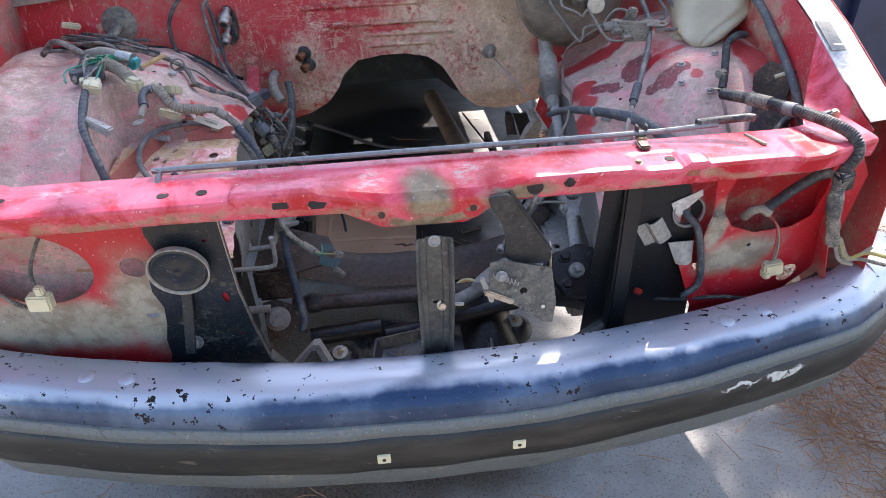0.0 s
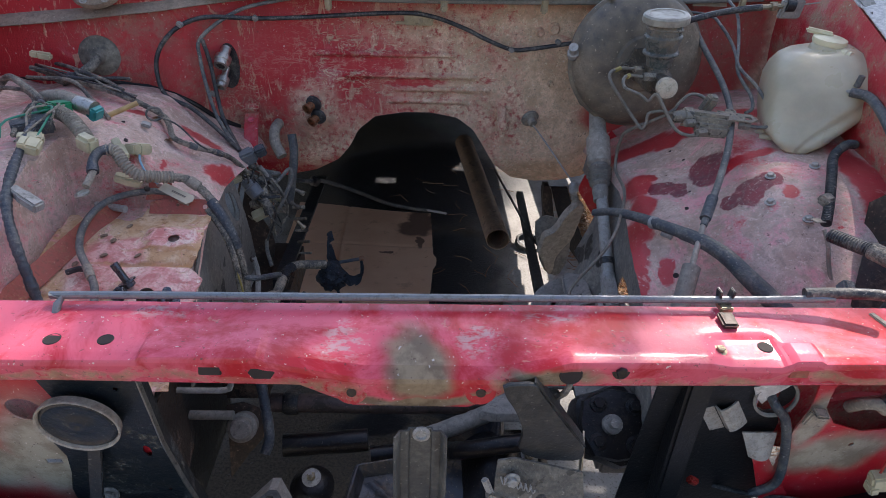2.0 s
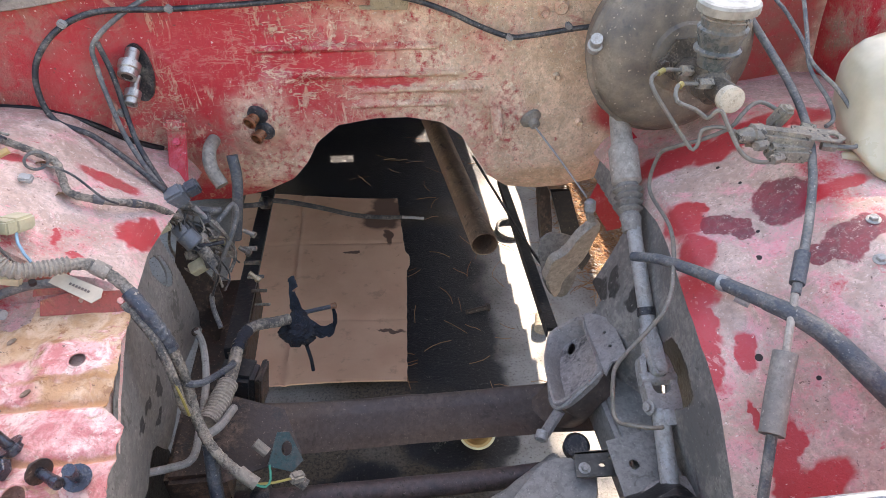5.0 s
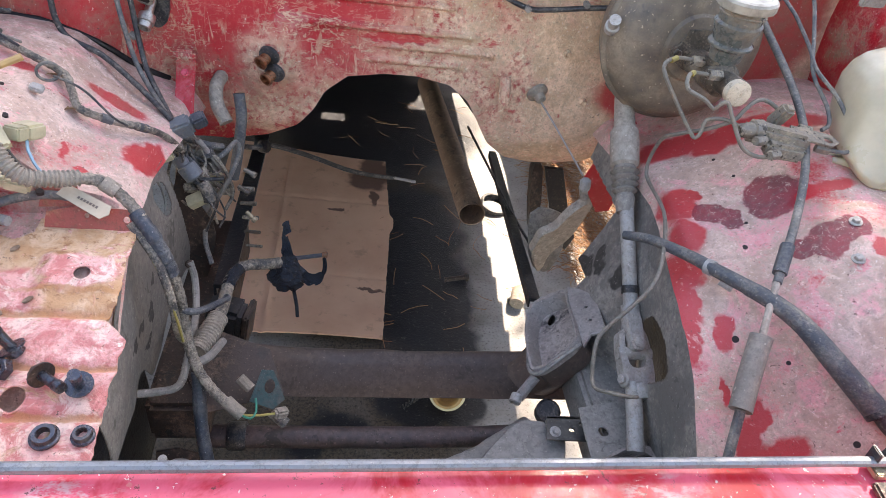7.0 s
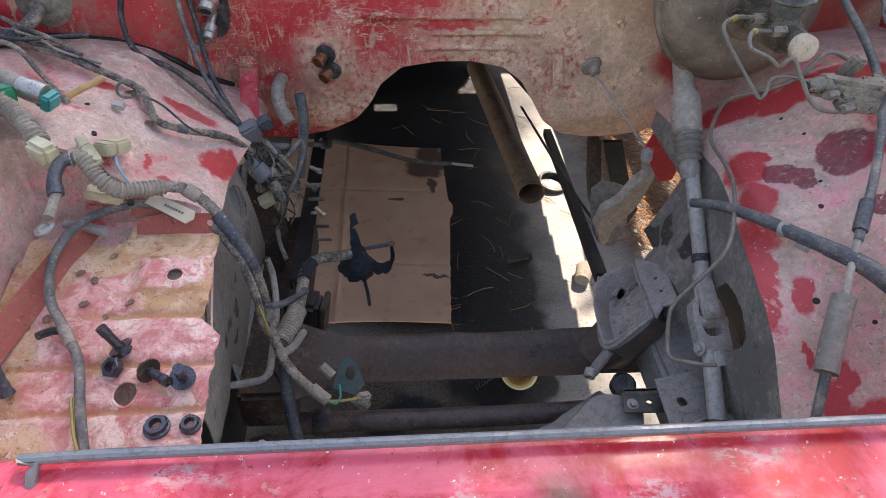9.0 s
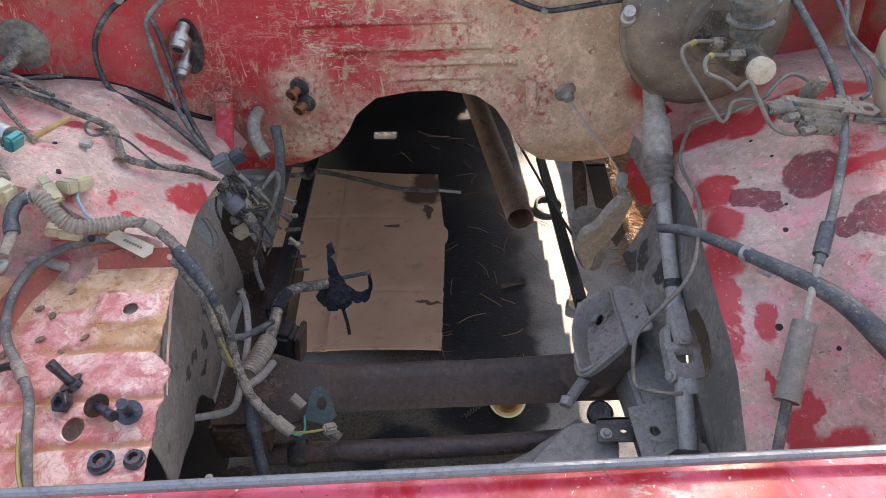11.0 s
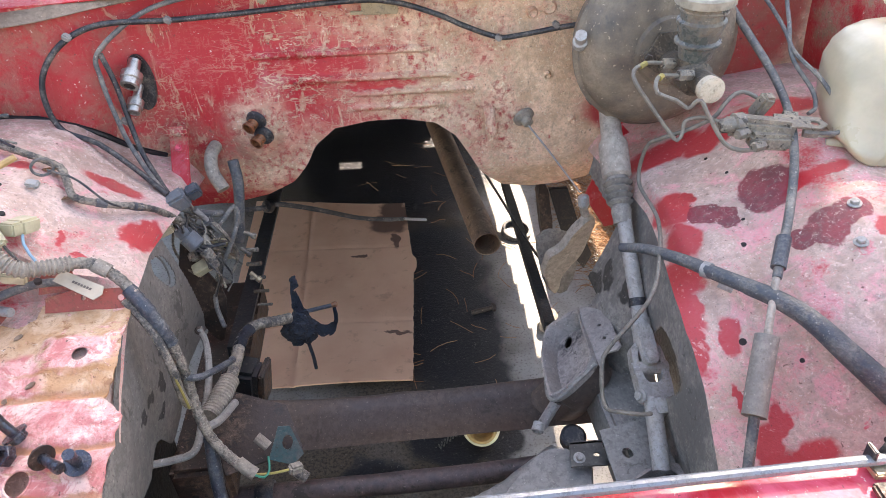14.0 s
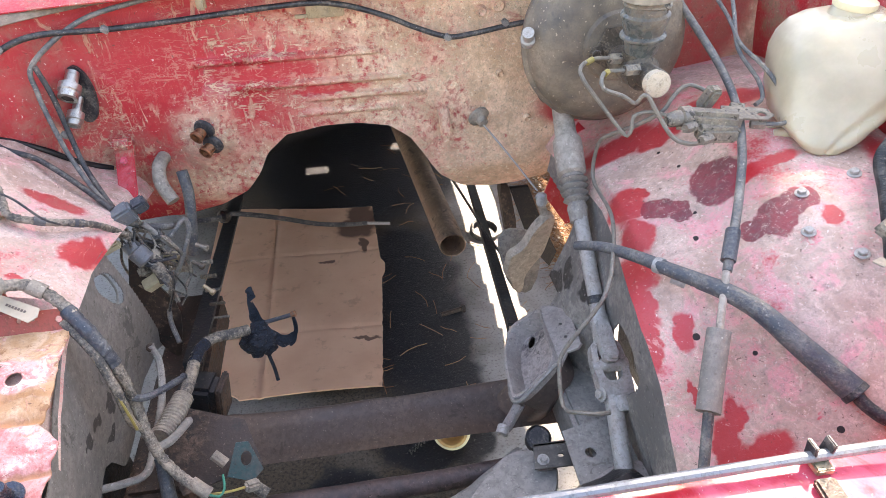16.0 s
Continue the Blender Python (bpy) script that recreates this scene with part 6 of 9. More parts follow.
part("mount_flange", plate([(0.028, 0.139), (0.052, 0.128), (0.075, 0.111), (0.094, 0.034), (0.088, 0.026), (0.071, 0.023), (0.061, -0.001), (0.050, 0.044), (0.035, 0.096)], lambda a, b, h: mp(a, b, h + 0.004 - 0.35 * (a - 0.03)), 0.004, [ring2(0.062, 0.085, 0.003, None, 10), ring2(0.070, 0.055, 0.003, None, 10)]), M_MOUNT, em)
part("mount_lip", tube([mp(-0.045, 0.02, 0.0), mp(-0.036, -0.022, 0.002), mp(-0.014, -0.040, 0.004), mp(0.030, -0.020, 0.004), mp(0.062, -0.002, 0.002)], 0.0035, 8), M_GREY_DUST, em, "bare rolled lower edge")
foot_ring = [Vector((0.235 + 0.12 * (math.cos(t) * 0.5 + 0.5), 0.545 + 0.05 * math.sin(t), 0.300)) for t in [math.atan2(b - 0.05, a) for a, b in cup_rim]]
part("mount_tower", loft([[mp(a, b, -0.012) for a, b in inset(cup_rim, 0.96)], [mp(a, b, -0.05) for a, b in inset(cup_rim, 0.92)], foot_ring], 0.0, (False, True)), M_CROSS, em, "brown steel tower under the mount cup")
part("foot_tab", tube([mp(-0.030, -0.030, -0.012), mp(-0.050, -0.045, -0.016), mp(-0.066, -0.060, -0.018)], 0.009, 10), M_MOUNT, em)
part("foot_nut", lathe(((0, 0.010), (0.014, 0.010), (0.015, 0.0065), (0.006, 0.006)), mp(-0.064, -0.058, -0.012), mp(-0.03, -0.10, 0.0) - mp(0, 0, 0), 14), M_STEEL, em)

idler = thing("arm_plate", "grey pressed-steel arm plate beside the rail", "plate", (0.25, 0.38, 0.3))
flat_arm = on_plane((0, 0, 0.372), (1, 0, 0), (0, 1, 0))
arm_edge = softened([(0.122, 0.296), (0.141, 0.325), (0.202, 0.384), (0.229, 0.391), (0.257, 0.387), (0.254, 0.358), (0.283, 0.359), (0.272, 0.318), (0.25, 0.294)], 1)
part("web", loft([[flat_arm(a, b, h) for a, b in inset(arm_edge, k)] for k, h in ((1.0, -0.016), (1.0, -0.003), (0.96, 0.002), (0.80, 0.004), (0.3, 0.002))]), M_GREY_DUST, idler)
part("strip", plate([(0.250, 0.382), (0.325, 0.380), (0.310, 0.336), (0.241, 0.339)], on_plane((0, 0, 0.396), (1, 0, 0), (0, 1, 0)), 0.003, [ring2(0.285, 0.356, 0.005, 0.004, 10), ring2(0.302, 0.366, 0.004, None, 10)]), M_STAY, idler, "dark steel strap bolted across the arm")
part("strip_fold", plate([(0.250, 0.0), (0.325, 0.0), (0.325, -0.014), (0.250, -0.014)], on_plane((0, 0.382, 0.396), (1, -0.02, 0), (0, 0, 1)), 0.003), M_GREY_DUST, idler)
part("bolt", bolt_shape((0.257, 0.352, 0.396), (0, -0.2, 1), 0.006), M_STEEL, idler)
part("stop_rubber", lathe(((0, 0.02), (0.018, 0.021), (0.022, 0.016)), (0.272, 0.425, 0.340), (0, -0.3, 1), 18), M_RUBBER, idler)

# ---- clutch side linkage ----
fork = thing("clutch_lever", "dusty forked clutch lever with its cable end", "lever", (0.31, 0.75, 0.45))
lever_edge = softened([(0.040, -0.048), (0.030, -0.030), (0.065, -0.012), (0.118, -0.008), (0.135, 0.017), (0.172, 0.009), (0.193, 0.007), (0.210, -0.012), (0.233, -0.024), (0.268, -0.055), (0.245, -0.056), (0.207, -0.044), (0.175, -0.049), (0.139, -0.062), (0.068, -0.052)])
lever_at = on_plane((0.345, 0.735, 0.605), (-0.236, 0.202, -0.951), (-0.945, -0.277, 0.176))
part("lever", loft([[lever_at(a, b, h) for a, b in inset(lever_edge, k)] for k, h in ((0.97, -0.016), (1.0, -0.012), (1.0, -0.002), (0.95, 0.003))]), M_TAN_DUST, fork)
part("cable_end", lathe(((0, 0.006), (0.004, 0.010), (0.02, 0.010), (0.026, 0.005)), (0.348, 0.733, 0.618), (0.1, -0.2, -1), 12), M_STEEL, fork)
part("cable_clevis", block((0.014, 0.014, 0.034), pose(0.352, 0.733, 0.588, 0, -20), 0.003), M_TAN_DUST, fork)
part("cable", tube([(0.264, 0.860, 0.706), (0.30, 0.81, 0.668), (0.343, 0.738, 0.620)], 0.0017, 6), M_STEEL, fork)
part("cable_boot", lathe(((0, 0.020), (0.006, 0.020), (0.012, 0.011), (0.022, 0.009), (0.024, 0.004)), (0.262, 0.872, 0.712), (0.3, -0.8, -0.35), 18), M_LOOM_TAN, fork)
def flat_bar(a, b, wide, thick):
    """A flat steel bar from a to b with a folded edge, its broad side up."""
    a, b = Vector(a), Vector(b)
    way = (b - a).normalized()
    side = way.cross(Vector((0, 0, 1))).normalized()
    up = side.cross(way)
    edge = ((-0.5, 0.0), (0.5, 0.0), (0.5, -1.0), (0.36, -1.0), (0.36, -0.35), (-0.5, -0.35))
    return loft([[p + side * wide * s + up * thick * h for s, h in edge] for p in (a, a.lerp(b, 0.5), b)])


single("support_strut", flat_bar((0.356, 1.43, 0.255), (0.284, 0.64, 0.403), 0.021, 0.020), M_BLACK_PAINT, "black folded steel brace beside the tunnel", "brace")
single("support_strut", flat_bar((-0.288, 1.32, 0.350), (-0.271, 0.60, 0.446), 0.031, 0.022), M_BLACK_PAINT, "black folded steel brace beside the frame rail", "brace")
single("hanging_wire", tube([(0.262, 1.40, 0.345), (0.298, 1.18, 0.335), (0.324, 1.0, 0.333), (0.352, 0.88, 0.325)], 0.0035, 6), M_RUBBER, "thin dark wire hanging past the brace", "wire")
single("hanging_post", plate(softened([(0.338, 0.480), (0.362, 0.480), (0.374, 0.42), (0.384, 0.371), (0.388, 0.283), (0.376, 0.28), (0.357, 0.36)], 1), on_plane((0, 1.0, 0), (1, 0, 0), (0, 0, 1)), 0.03), M_BROWN_STEEL, "brown grimy body post under the toe board", "post")
single("hanging_plate", plate([(0.350, 0.50), (0.392, 0.50), (0.428, 0.404), (0.470, 0.315), (0.455, 0.275), (0.405, 0.341)], on_plane((0, 0.95, 0), (1, 0, 0), (0, 0, 1)), 0.01), M_OILY, "black steel hanger plate under the toe board", "plate")
single("rail_gusset", plate(softened([(0.298, 0.481), (0.323, 0.501), (0.360, 0.490), (0.395, 0.470), (0.392, 0.38), (0.370, 0.335), (0.326, 0.360)], 1), on_plane((0, 0.70, 0), (1, 0.15, 0), (0, 0.12, 1)), 0.006, [ring2(0.352, 0.462, 0.004, None, 10)]), M_WALL_R, "grey dusty gusset behind the engine mount", "gusset")
single("toe_fillet", plate([(0.054, 0.147), (0.10, 0.10), (0.077, -0.07), (0.050, -0.075), (0.0, 0.0), (0.021, 0.07)], on_plane((0.385, 0.825, 0.556), (1, 0, 0), (0, 0.0, 1)), 0.003), M_WING_SIDE, "red steel gusset below the column", "gusset")

# exhaust pipe hanging under the tunnel
single("exhaust_pipe", sheet(lambda u, v: tuple(Vector((0.247 - 0.058 * u, 1.092 + 0.75 * u, 0.262)) + 0.034 * Vector((math.cos(v * 2 * math.pi), 0, math.sin(v * 2 * math.pi)))), 12, 24, 0.002), M_RUST_PIPE, "rusty brown open-ended exhaust pipe", "pipe")

# ---- brake booster, master cylinder and valve ----
booster = thing("brake_booster", "dusty black brake booster drum on the bulkhead", "brake booster", (0.437, 0.78, 0.76))
bway = (0.0, -1, 0.10)
part("shell", lathe(((0, 0.06), (0.0, 0.118), (0.02, 0.124), (0.040, 0.127), (0.048, 0.132), (0.054, 0.132), (0.058, 0.126), (0.075, 0.122), (0.092, 0.108), (0.100, 0.088), (0.103, 0.052), (0.110, 0.048), (0.113, 0.03)), (0.437, 0.805, 0.872), bway, 56), M_BOOSTER, booster)
for k in range(7):
    a = k * 0.9 + 0.3
    part("crimp", block((0.010, 0.018, 0.004), Matrix.Translation((0.437 + 0.131 * math.cos(a), 0.752, 0.877 + 0.131 * math.sin(a))) @ pose(0, 0, 0, 0, -math.degrees(a) + 90, 0), 0.001), M_BOOSTER, booster)
part("vacuum_port", lathe(((0, 0.012), (0.012, 0.012), (0.014, 0.009), (0.03, 0.009)), (0.312, 0.742, 0.885), (-0.2, -0.6, 0.6), 14), M_STEEL, booster)
master = thing("master_cylinder", "grimy cast brake master cylinder with a round fluid reservoir", "master cylinder", (0.432, 0.6, 0.86))
part("flange", plate([(-0.045, -0.01), (-0.02, -0.03), (0.02, -0.03), (0.045, 0.01), (0.02, 0.03), (-0.02, 0.03)], on_plane((0.437, 0.688, 0.885), (1, 0, 0.1), (0, 0.1, 1)), 0.008), M_CAST_DARK, master)
part("barrel", lathe(((0, 0.020), (0.05, 0.021), (0.052, 0.024), (0.09, 0.024), (0.094, 0.0165), (0.135, 0.0165), (0.138, 0.015)), (0.437, 0.69, 0.868), bway, 24), M_CAST_DARK, master)
part("end_plug", lathe(((0, 0.0172), (0.012, 0.0172), (0.013, 0.015), (0.0135, 0.003), (0.0125, 0.002)), (0.434, 0.5605, 0.8805), bway, 24), M_TAN_PLUG, master, "tan dusty end plug")
part("saddle", lathe(((0, 0.018), (0.02, 0.024)), (0.437, 0.625, 0.880), (0, 0, 1), 18), M_CAST_DARK, master)
pot = part("reservoir", lathe(((0, 0.018), (0.010, 0.022), (0.026, 0.0245), (0.030, 0.031), (0.033, 0.031), (0.036, 0.0265), (0.048, 0.029), (0.058, 0.0325), (0.061, 0.0325), (0.064, 0.029), (0.084, 0.030)), (0.438, 0.622, 0.893), (-0.06, -0.06, 1), 28), M_RESERVOIR, master, "smoky plastic fluid reservoir")
part("reservoir_cap", lathe(((0, 0.034), (0.002, 0.0385), (0.012, 0.0385), (0.015, 0.036), (0.0155, 0.030), (0.014, 0.028)), (0.433, 0.617, 0.975), (-0.06, -0.06, 1), 40, bite=lambda k, q: 1.025 if k % 2 and q < 0.013 else 1.0), M_CAP_WHITE, pot, "dirty white ribbed screw cap")
part("reservoir_clamp", tube([(0.435 + 0.030 * math.cos(a * 0.35), 0.619 + 0.030 * math.sin(a * 0.35), 0.966) for a in range(19)], 0.0022, 6), M_CAST, pot)
for dx in (-0.04, 0.04):
    part("stud_nut", bolt_shape((0.437 + dx, 0.682, 0.888 + dx * 0.2), bway, 0.007), M_CAST_DARK, master)
for x, y, z in ((0.408, 0.635, 0.888), (0.408, 0.585, 0.890)):
    part("pipe_union", hexagon((x + 0.012, y, z), (-1, -0.2, 0.1), 0.008, 0.022), M_CAST, master)
valve = thing("brake_valve", "dusty cast brake proportioning valve on the inner wing", "valve", (0.53, 0.525, 0.815))
part("body", block((0.085, 0.026, 0.028), pose(0.500, 0.526, 0.836, 0, 0, -22), 0.006), M_CAST, valve)
part("nose", lathe(((0, 0.014), (0.012, 0.014), (0.014, 0.011), (0.03, 0.010), (0.034, 0.007)), (0.478, 0.532, 0.842), (-0.9, -0.05, -0.1), 14), M_CAST, valve)
part("lower_body", block((0.055, 0.024, 0.022), pose(0.508, 0.508, 0.825, 0, 0, -10), 0.005), M_CAST, valve)
part("switch", block((0.020, 0.018, 0.036), pose(0.512, 0.552, 0.855, 20, 10, 15), 0.004), M_CAST, valve)
part("mount_ear", plate([(-0.02, -0.012), (0.035, -0.012), (0.045, 0.0), (0.035, 0.014), (-0.02, 0.014)], on_plane((0.538, 0.520, 0.846), (1, -0.4, 0), (0.4, 1, 0.2)), 0.003, [ring2(0.03, 0.0, 0.006, None, 12)]), M_CAST, valve)
for x, y, z in ((0.478, 0.515, 0.835), (0.492, 0.495, 0.826), (0.552, 0.508, 0.834), (0.538, 0.54, 0.845)):
    part("union_nut", hexagon((x, y, z), (-0.8 if x < 0.51 else 0.8, -0.3, 0), 0.007, 0.018), M_CAST, valve)
PIPES = (
    [(0.398, 0.632, 0.891), (0.372, 0.628, 0.893), (0.352, 0.618, 0.887), (0.352, 0.605, 0.875), (0.372, 0.592, 0.848), (0.398, 0.575, 0.815), (0.410, 0.565, 0.803), (0.416, 0.566, 0.815), (0.418, 0.57, 0.83), (0.44, 0.56, 0.838), (0.462, 0.530, 0.838), (0.480, 0.520, 0.838)],
    [(0.398, 0.580, 0.892), (0.372, 0.572, 0.896), (0.360, 0.560, 0.894), (0.360, 0.550, 0.882), (0.385, 0.545, 0.872), (0.402, 0.540, 0.862), (0.406, 0.535, 0.872), (0.412, 0.53, 0.876), (0.425, 0.522, 0.855), (0.446, 0.508, 0.825), (0.468, 0.498, 0.818), (0.492, 0.494, 0.824)],
    [(0.53, 0.56, 0.85), (0.505, 0.58, 0.862), (0.485, 0.578, 0.862), (0.468, 0.57, 0.85), (0.455, 0.565, 0.835), (0.425, 0.572, 0.815), (0.405, 0.60, 0.79), (0.398, 0.63, 0.76), (0.397, 0.63, 0.70), (0.385, 0.52, 0.70), (0.353, 0.43, 0.685), (0.332, 0.395, 0.668), (0.316, 0.388, 0.643), (0.277, 0.374, 0.597), (0.268, 0.360, 0.578), (0.266, 0.335, 0.546), (0.268, 0.318, 0.545), (0.278, 0.304, 0.556), (0.300, 0.296, 0.558), (0.318, 0.300, 0.552)],
    [(0.560, 0.506, 0.834), (0.592, 0.500, 0.834), (0.605, 0.505, 0.838), (0.612, 0.525, 0.85), (0.600, 0.57, 0.88), (0.585, 0.62, 0.90), (0.590, 0.66, 0.915), (0.597, 0.70, 0.925), (0.59, 0.74, 0.945), (0.585, 0.80, 0.955), (0.52, 0.845, 0.955)],
    [(0.575, 0.54, 0.845), (0.590, 0.55, 0.85), (0.594, 0.575, 0.865), (0.582, 0.62, 0.895), (0.600, 0.68, 0.93), (0.612, 0.74, 0.97), (0.61, 0.80, 0.99)],
)
for k, line in enumerate(PIPES):
    pipe = thing("brake_pipe", "thin dusty steel brake pipe" if k < 3 else "thin grey steel brake pipe along the bulkhead", "pipe", line[0], "brake pipes")
    part("line", tube(line, 0.0029 if k < 2 else 0.0030, 8), M_PIPE if k < 3 else M_CABLE_GREY, pipe)
    if k in (0, 1):
        tag = Vector(line[2])
        part("paint_mark", tube([Vector(line[1]), (Vector(line[1]) + Vector(line[2])) / 2], 0.0040, 8), M_YELLOW_WIRE, pipe, "yellow paint mark")
        part("black_band", tube([(Vector(line[-2]) + Vector(line[-1])) / 2, line[-1]], 0.0046, 8), M_RUBBER, pipe)

# ---- washer tank ----
tank = thing("washer_tank", "milky yellowed plastic washer fluid tank on the inner wing", "fluid tank", (0.66, 0.53, 0.81))


TANK = ((0.804, 0.638, 0.482, 0.0118, 0.0238), (0.8091, 0.639, 0.486, 0.0237, 0.0367), (0.8194, 0.646, 0.498, 0.0403, 0.0497), (0.8365, 0.662, 0.52, 0.0616, 0.0648), (0.8587, 0.682, 0.54, 0.0782, 0.0756), (0.8818, 0.692, 0.55, 0.0853, 0.0799), (0.9032, 0.695, 0.558, 0.0853, 0.0778), (0.922, 0.695, 0.564, 0.0782, 0.0691), (0.9374, 0.694, 0.568, 0.0663, 0.0562), (0.9476, 0.694, 0.57, 0.0521, 0.0432), (0.9536, 0.694, 0.572, 0.0332, 0.0281))


def tank_ring(row):
    """One level of the tank: a rounded square, with a crease running up from the front corner."""
    z, cx, cy, hx, hy = row
    ring, turn = [], radians(-14)
    for i in range(64):
        a = i / 64 * 2 * math.pi
        c, s = math.cos(a), math.sin(a)
        k = 1.0 / (abs(c) ** 3.4 + abs(s) ** 3.4) ** (1 / 3.4)
        k *= 1 - 0.05 * math.exp(-((a - 5.0 - (z - 0.85) * 9) / 0.10) ** 2) + 0.035 * math.exp(-((a - 4.85 - (z - 0.85) * 9) / 0.09) ** 2)
        x, y = hx * k * c, hy * k * s
        ring.append(Vector((cx + x * math.cos(turn) - y * math.sin(turn), cy + x * math.sin(turn) + y * math.cos(turn), z + 0.006 * c * (z > 0.83))))
    return ring


part("bottle", loft([tank_ring(r) for r in zip(*[[a + (b - a) * k / 3 for a, b in zip(col, col[1:]) for k in range(3)] + [col[-1]] for col in zip(*TANK)])]), M_TANK, tank, angle=70)
part("foot", tube([(0.650, 0.500, 0.828), (0.625, 0.508, 0.816), (0.600, 0.520, 0.809)], 0.013, 14, r_end=0.006), M_TANK, tank, angle=60)
part("foot", tube([(0.648, 0.515, 0.828), (0.622, 0.532, 0.816), (0.602, 0.540, 0.809)], 0.011, 14, r_end=0.005), M_TANK, tank, angle=60)
part("spout", lathe(((0, 0.030), (0.008, 0.027), (0.014, 0.024)), (0.697, 0.568, 0.946), (0.05, -0.05, 1), 24), M_TANK, tank)
lid = part("lid", lathe(((0, 0.026), (0.003, 0.0275), (0.009, 0.027), (0.011, 0.022)), (0.697, 0.568, 0.958), (0.05, -0.08, 1), 24), M_WHITE_PLASTIC, tank, "yellowed snap lid")
part("lid_tab", block((0.044, 0.014, 0.008), pose(0.687, 0.586, 0.973, 0, 8, -18), 0.003), M_WHITE_PLASTIC, lid)
part("nipple", lathe(((0, 0.010), (0.012, 0.010), (0.014, 0.007), (0.018, 0.006)), (0.707, 0.540, 0.946), (0.35, -0.8, 0.15), 16), M_WHITE_PLASTIC, tank)
part("hose_tee", tube([(0.710, 0.480, 0.912), (0.712, 0.478, 0.93)], 0.005, 10), M_RUBBER_GREY, tank)
part("hose_barb", tube([(0.685, 0.490, 0.902), (0.712, 0.470, 0.905)], 0.004, 10), M_STEEL, tank)
single("tank_hose", tube([(0.700, 0.474, 0.905), (0.716, 0.450, 0.904), (0.715, 0.40, 0.888), (0.705, 0.33, 0.858), (0.698, 0.26, 0.822), (0.696, 0.21, 0.785), (0.700, 0.16, 0.72)], 0.0075, 12), M_RUBBER_GREY, "grey rubber hose from the washer tank", "hose")
pump = thing("pump_bracket", "tan bracket holding the washer hose to the wing", "bracket", (0.69, 0.25, 0.76))
part("plate", plate([(-0.03, -0.03), (0.03, -0.035), (0.04, 0.03), (-0.01, 0.045), (-0.035, 0.02)], on_plane((0.680, 0.265, 0.782), (0.5, -0.8, 0.1), (0, 0.3, 1)), 0.004), M_BROWN_STEEL, pump)
part("clip", tube([(0.683, 0.262, 0.80), (0.70, 0.25, 0.812), (0.716, 0.262, 0.812)], 0.004, 8), M_CREAM, pump)
single("wing_plate", plate([(-0.03, -0.075), (0.03, -0.075), (0.035, 0.06), (0.012, 0.078), (-0.03, 0.05)], on_plane((0.655, 0.205, 0.715), (0.8, -0.4, 0.0), (0.15, 0.6, 0.75)), 0.003), M_BROWN_STEEL, "dark grimy steel plate on the inner wing", "plate")
for x, y in ((0.567, 0.397), (0.639, 0.407), (0.548, 0.345), (0.585, 0.30)):
    single("wing_bolt", bolt_shape((x, y, wing_z(x, y, 1) + 0.004), (-0.25, -0.1, 1), 0.0055), M_STEEL, "dusty hex bolt in the inner wing", "bolt", "bolts in the inner wing")

# ---- hoses and cables over the steering-side wing ----
heater = thing("heater_hose", "grey rubber hose that widens across the inner wing", "hose", (0.42, 0.33, 0.7))
part("thin_hose", tube([(0.335, 0.515, 0.660), (0.355, 0.478, 0.682), (0.382, 0.425, 0.70), (0.405, 0.375, 0.712), (0.432, 0.335, 0.718)], 0.0066, 14, r_end=0.0098), M_RUBBER_GREY, heater)
part("thick_hose", tube([(0.425, 0.345, 0.716), (0.445, 0.318, 0.718), (0.470, 0.285, 0.712), (0.498, 0.24, 0.694), (0.535, 0.196, 0.668)], 0.0100, 16, r_end=0.0150), M_RUBBER_GREY, heater)
part("tail_hose", tube([(0.535, 0.196, 0.668), (0.543, 0.180, 0.659), (0.559, 0.161, 0.653), (0.585, 0.149, 0.652), (0.610, 0.144, 0.655), (0.645, 0.165, 0.735), (0.69, 0.19, 0.76)], 0.0072, 12), M_RUBBER, heater)
part("cuff", lathe(((-0.002, 0.0090), (0, 0.0155), (0.007, 0.0155), (0.008, 0.0085)), (0.535, 0.196, 0.668), (0.008, -0.016, -0.006), 18), M_RUBBER, heater)
clamp = part("hose_clamp", lathe(((0, 0.0105), (0.010, 0.0105)), (0.395, 0.397, 0.706), (0.5, -0.8, 0.2), 18), M_STEEL, heater, "worm-drive hose clamp")
part("clamp_screw", tube([(0.405, 0.372, 0.702), (0.418, 0.360, 0.70)], 0.006, 8), M_STEEL, clamp)
throttle = thing("clutch_cable", "grey sheathed control cable crossing the inner wing", "cable", (0.5, 0.4, 0.75))
part("sheath", tube([(0.552, 0.862, 0.955), (0.548, 0.80, 0.945), (0.552, 0.72, 0.915), (0.560, 0.62, 0.872), (0.552, 0.545, 0.842), (0.527, 0.475, 0.815), (0.497, 0.415, 0.785), (0.468, 0.365, 0.755), (0.450, 0.335, 0.735)], 0.0056, 12), M_CABLE_GREY, throttle)
part("collar", tube([(0.474, 0.377, 0.762), (0.455, 0.345, 0.742)], 0.0088, 14), M_TAPE, throttle)
part("link", tube([(0.452, 0.34, 0.738), (0.420, 0.278, 0.690)], 0.0045, 10), M_TAN_DUST, throttle)
part("sleeve", tube([(0.423, 0.284, 0.693), (0.405, 0.250, 0.662), (0.388, 0.217, 0.637)], 0.0135, 16), M_BOOT, throttle, "chalky rubber sleeve")
part("tail", tube([(0.392, 0.224, 0.642), (0.378, 0.19, 0.605), (0.362, 0.15, 0.56), (0.35, 0.12, 0.53)], 0.0062, 10), M_CABLE_GREY, throttle)
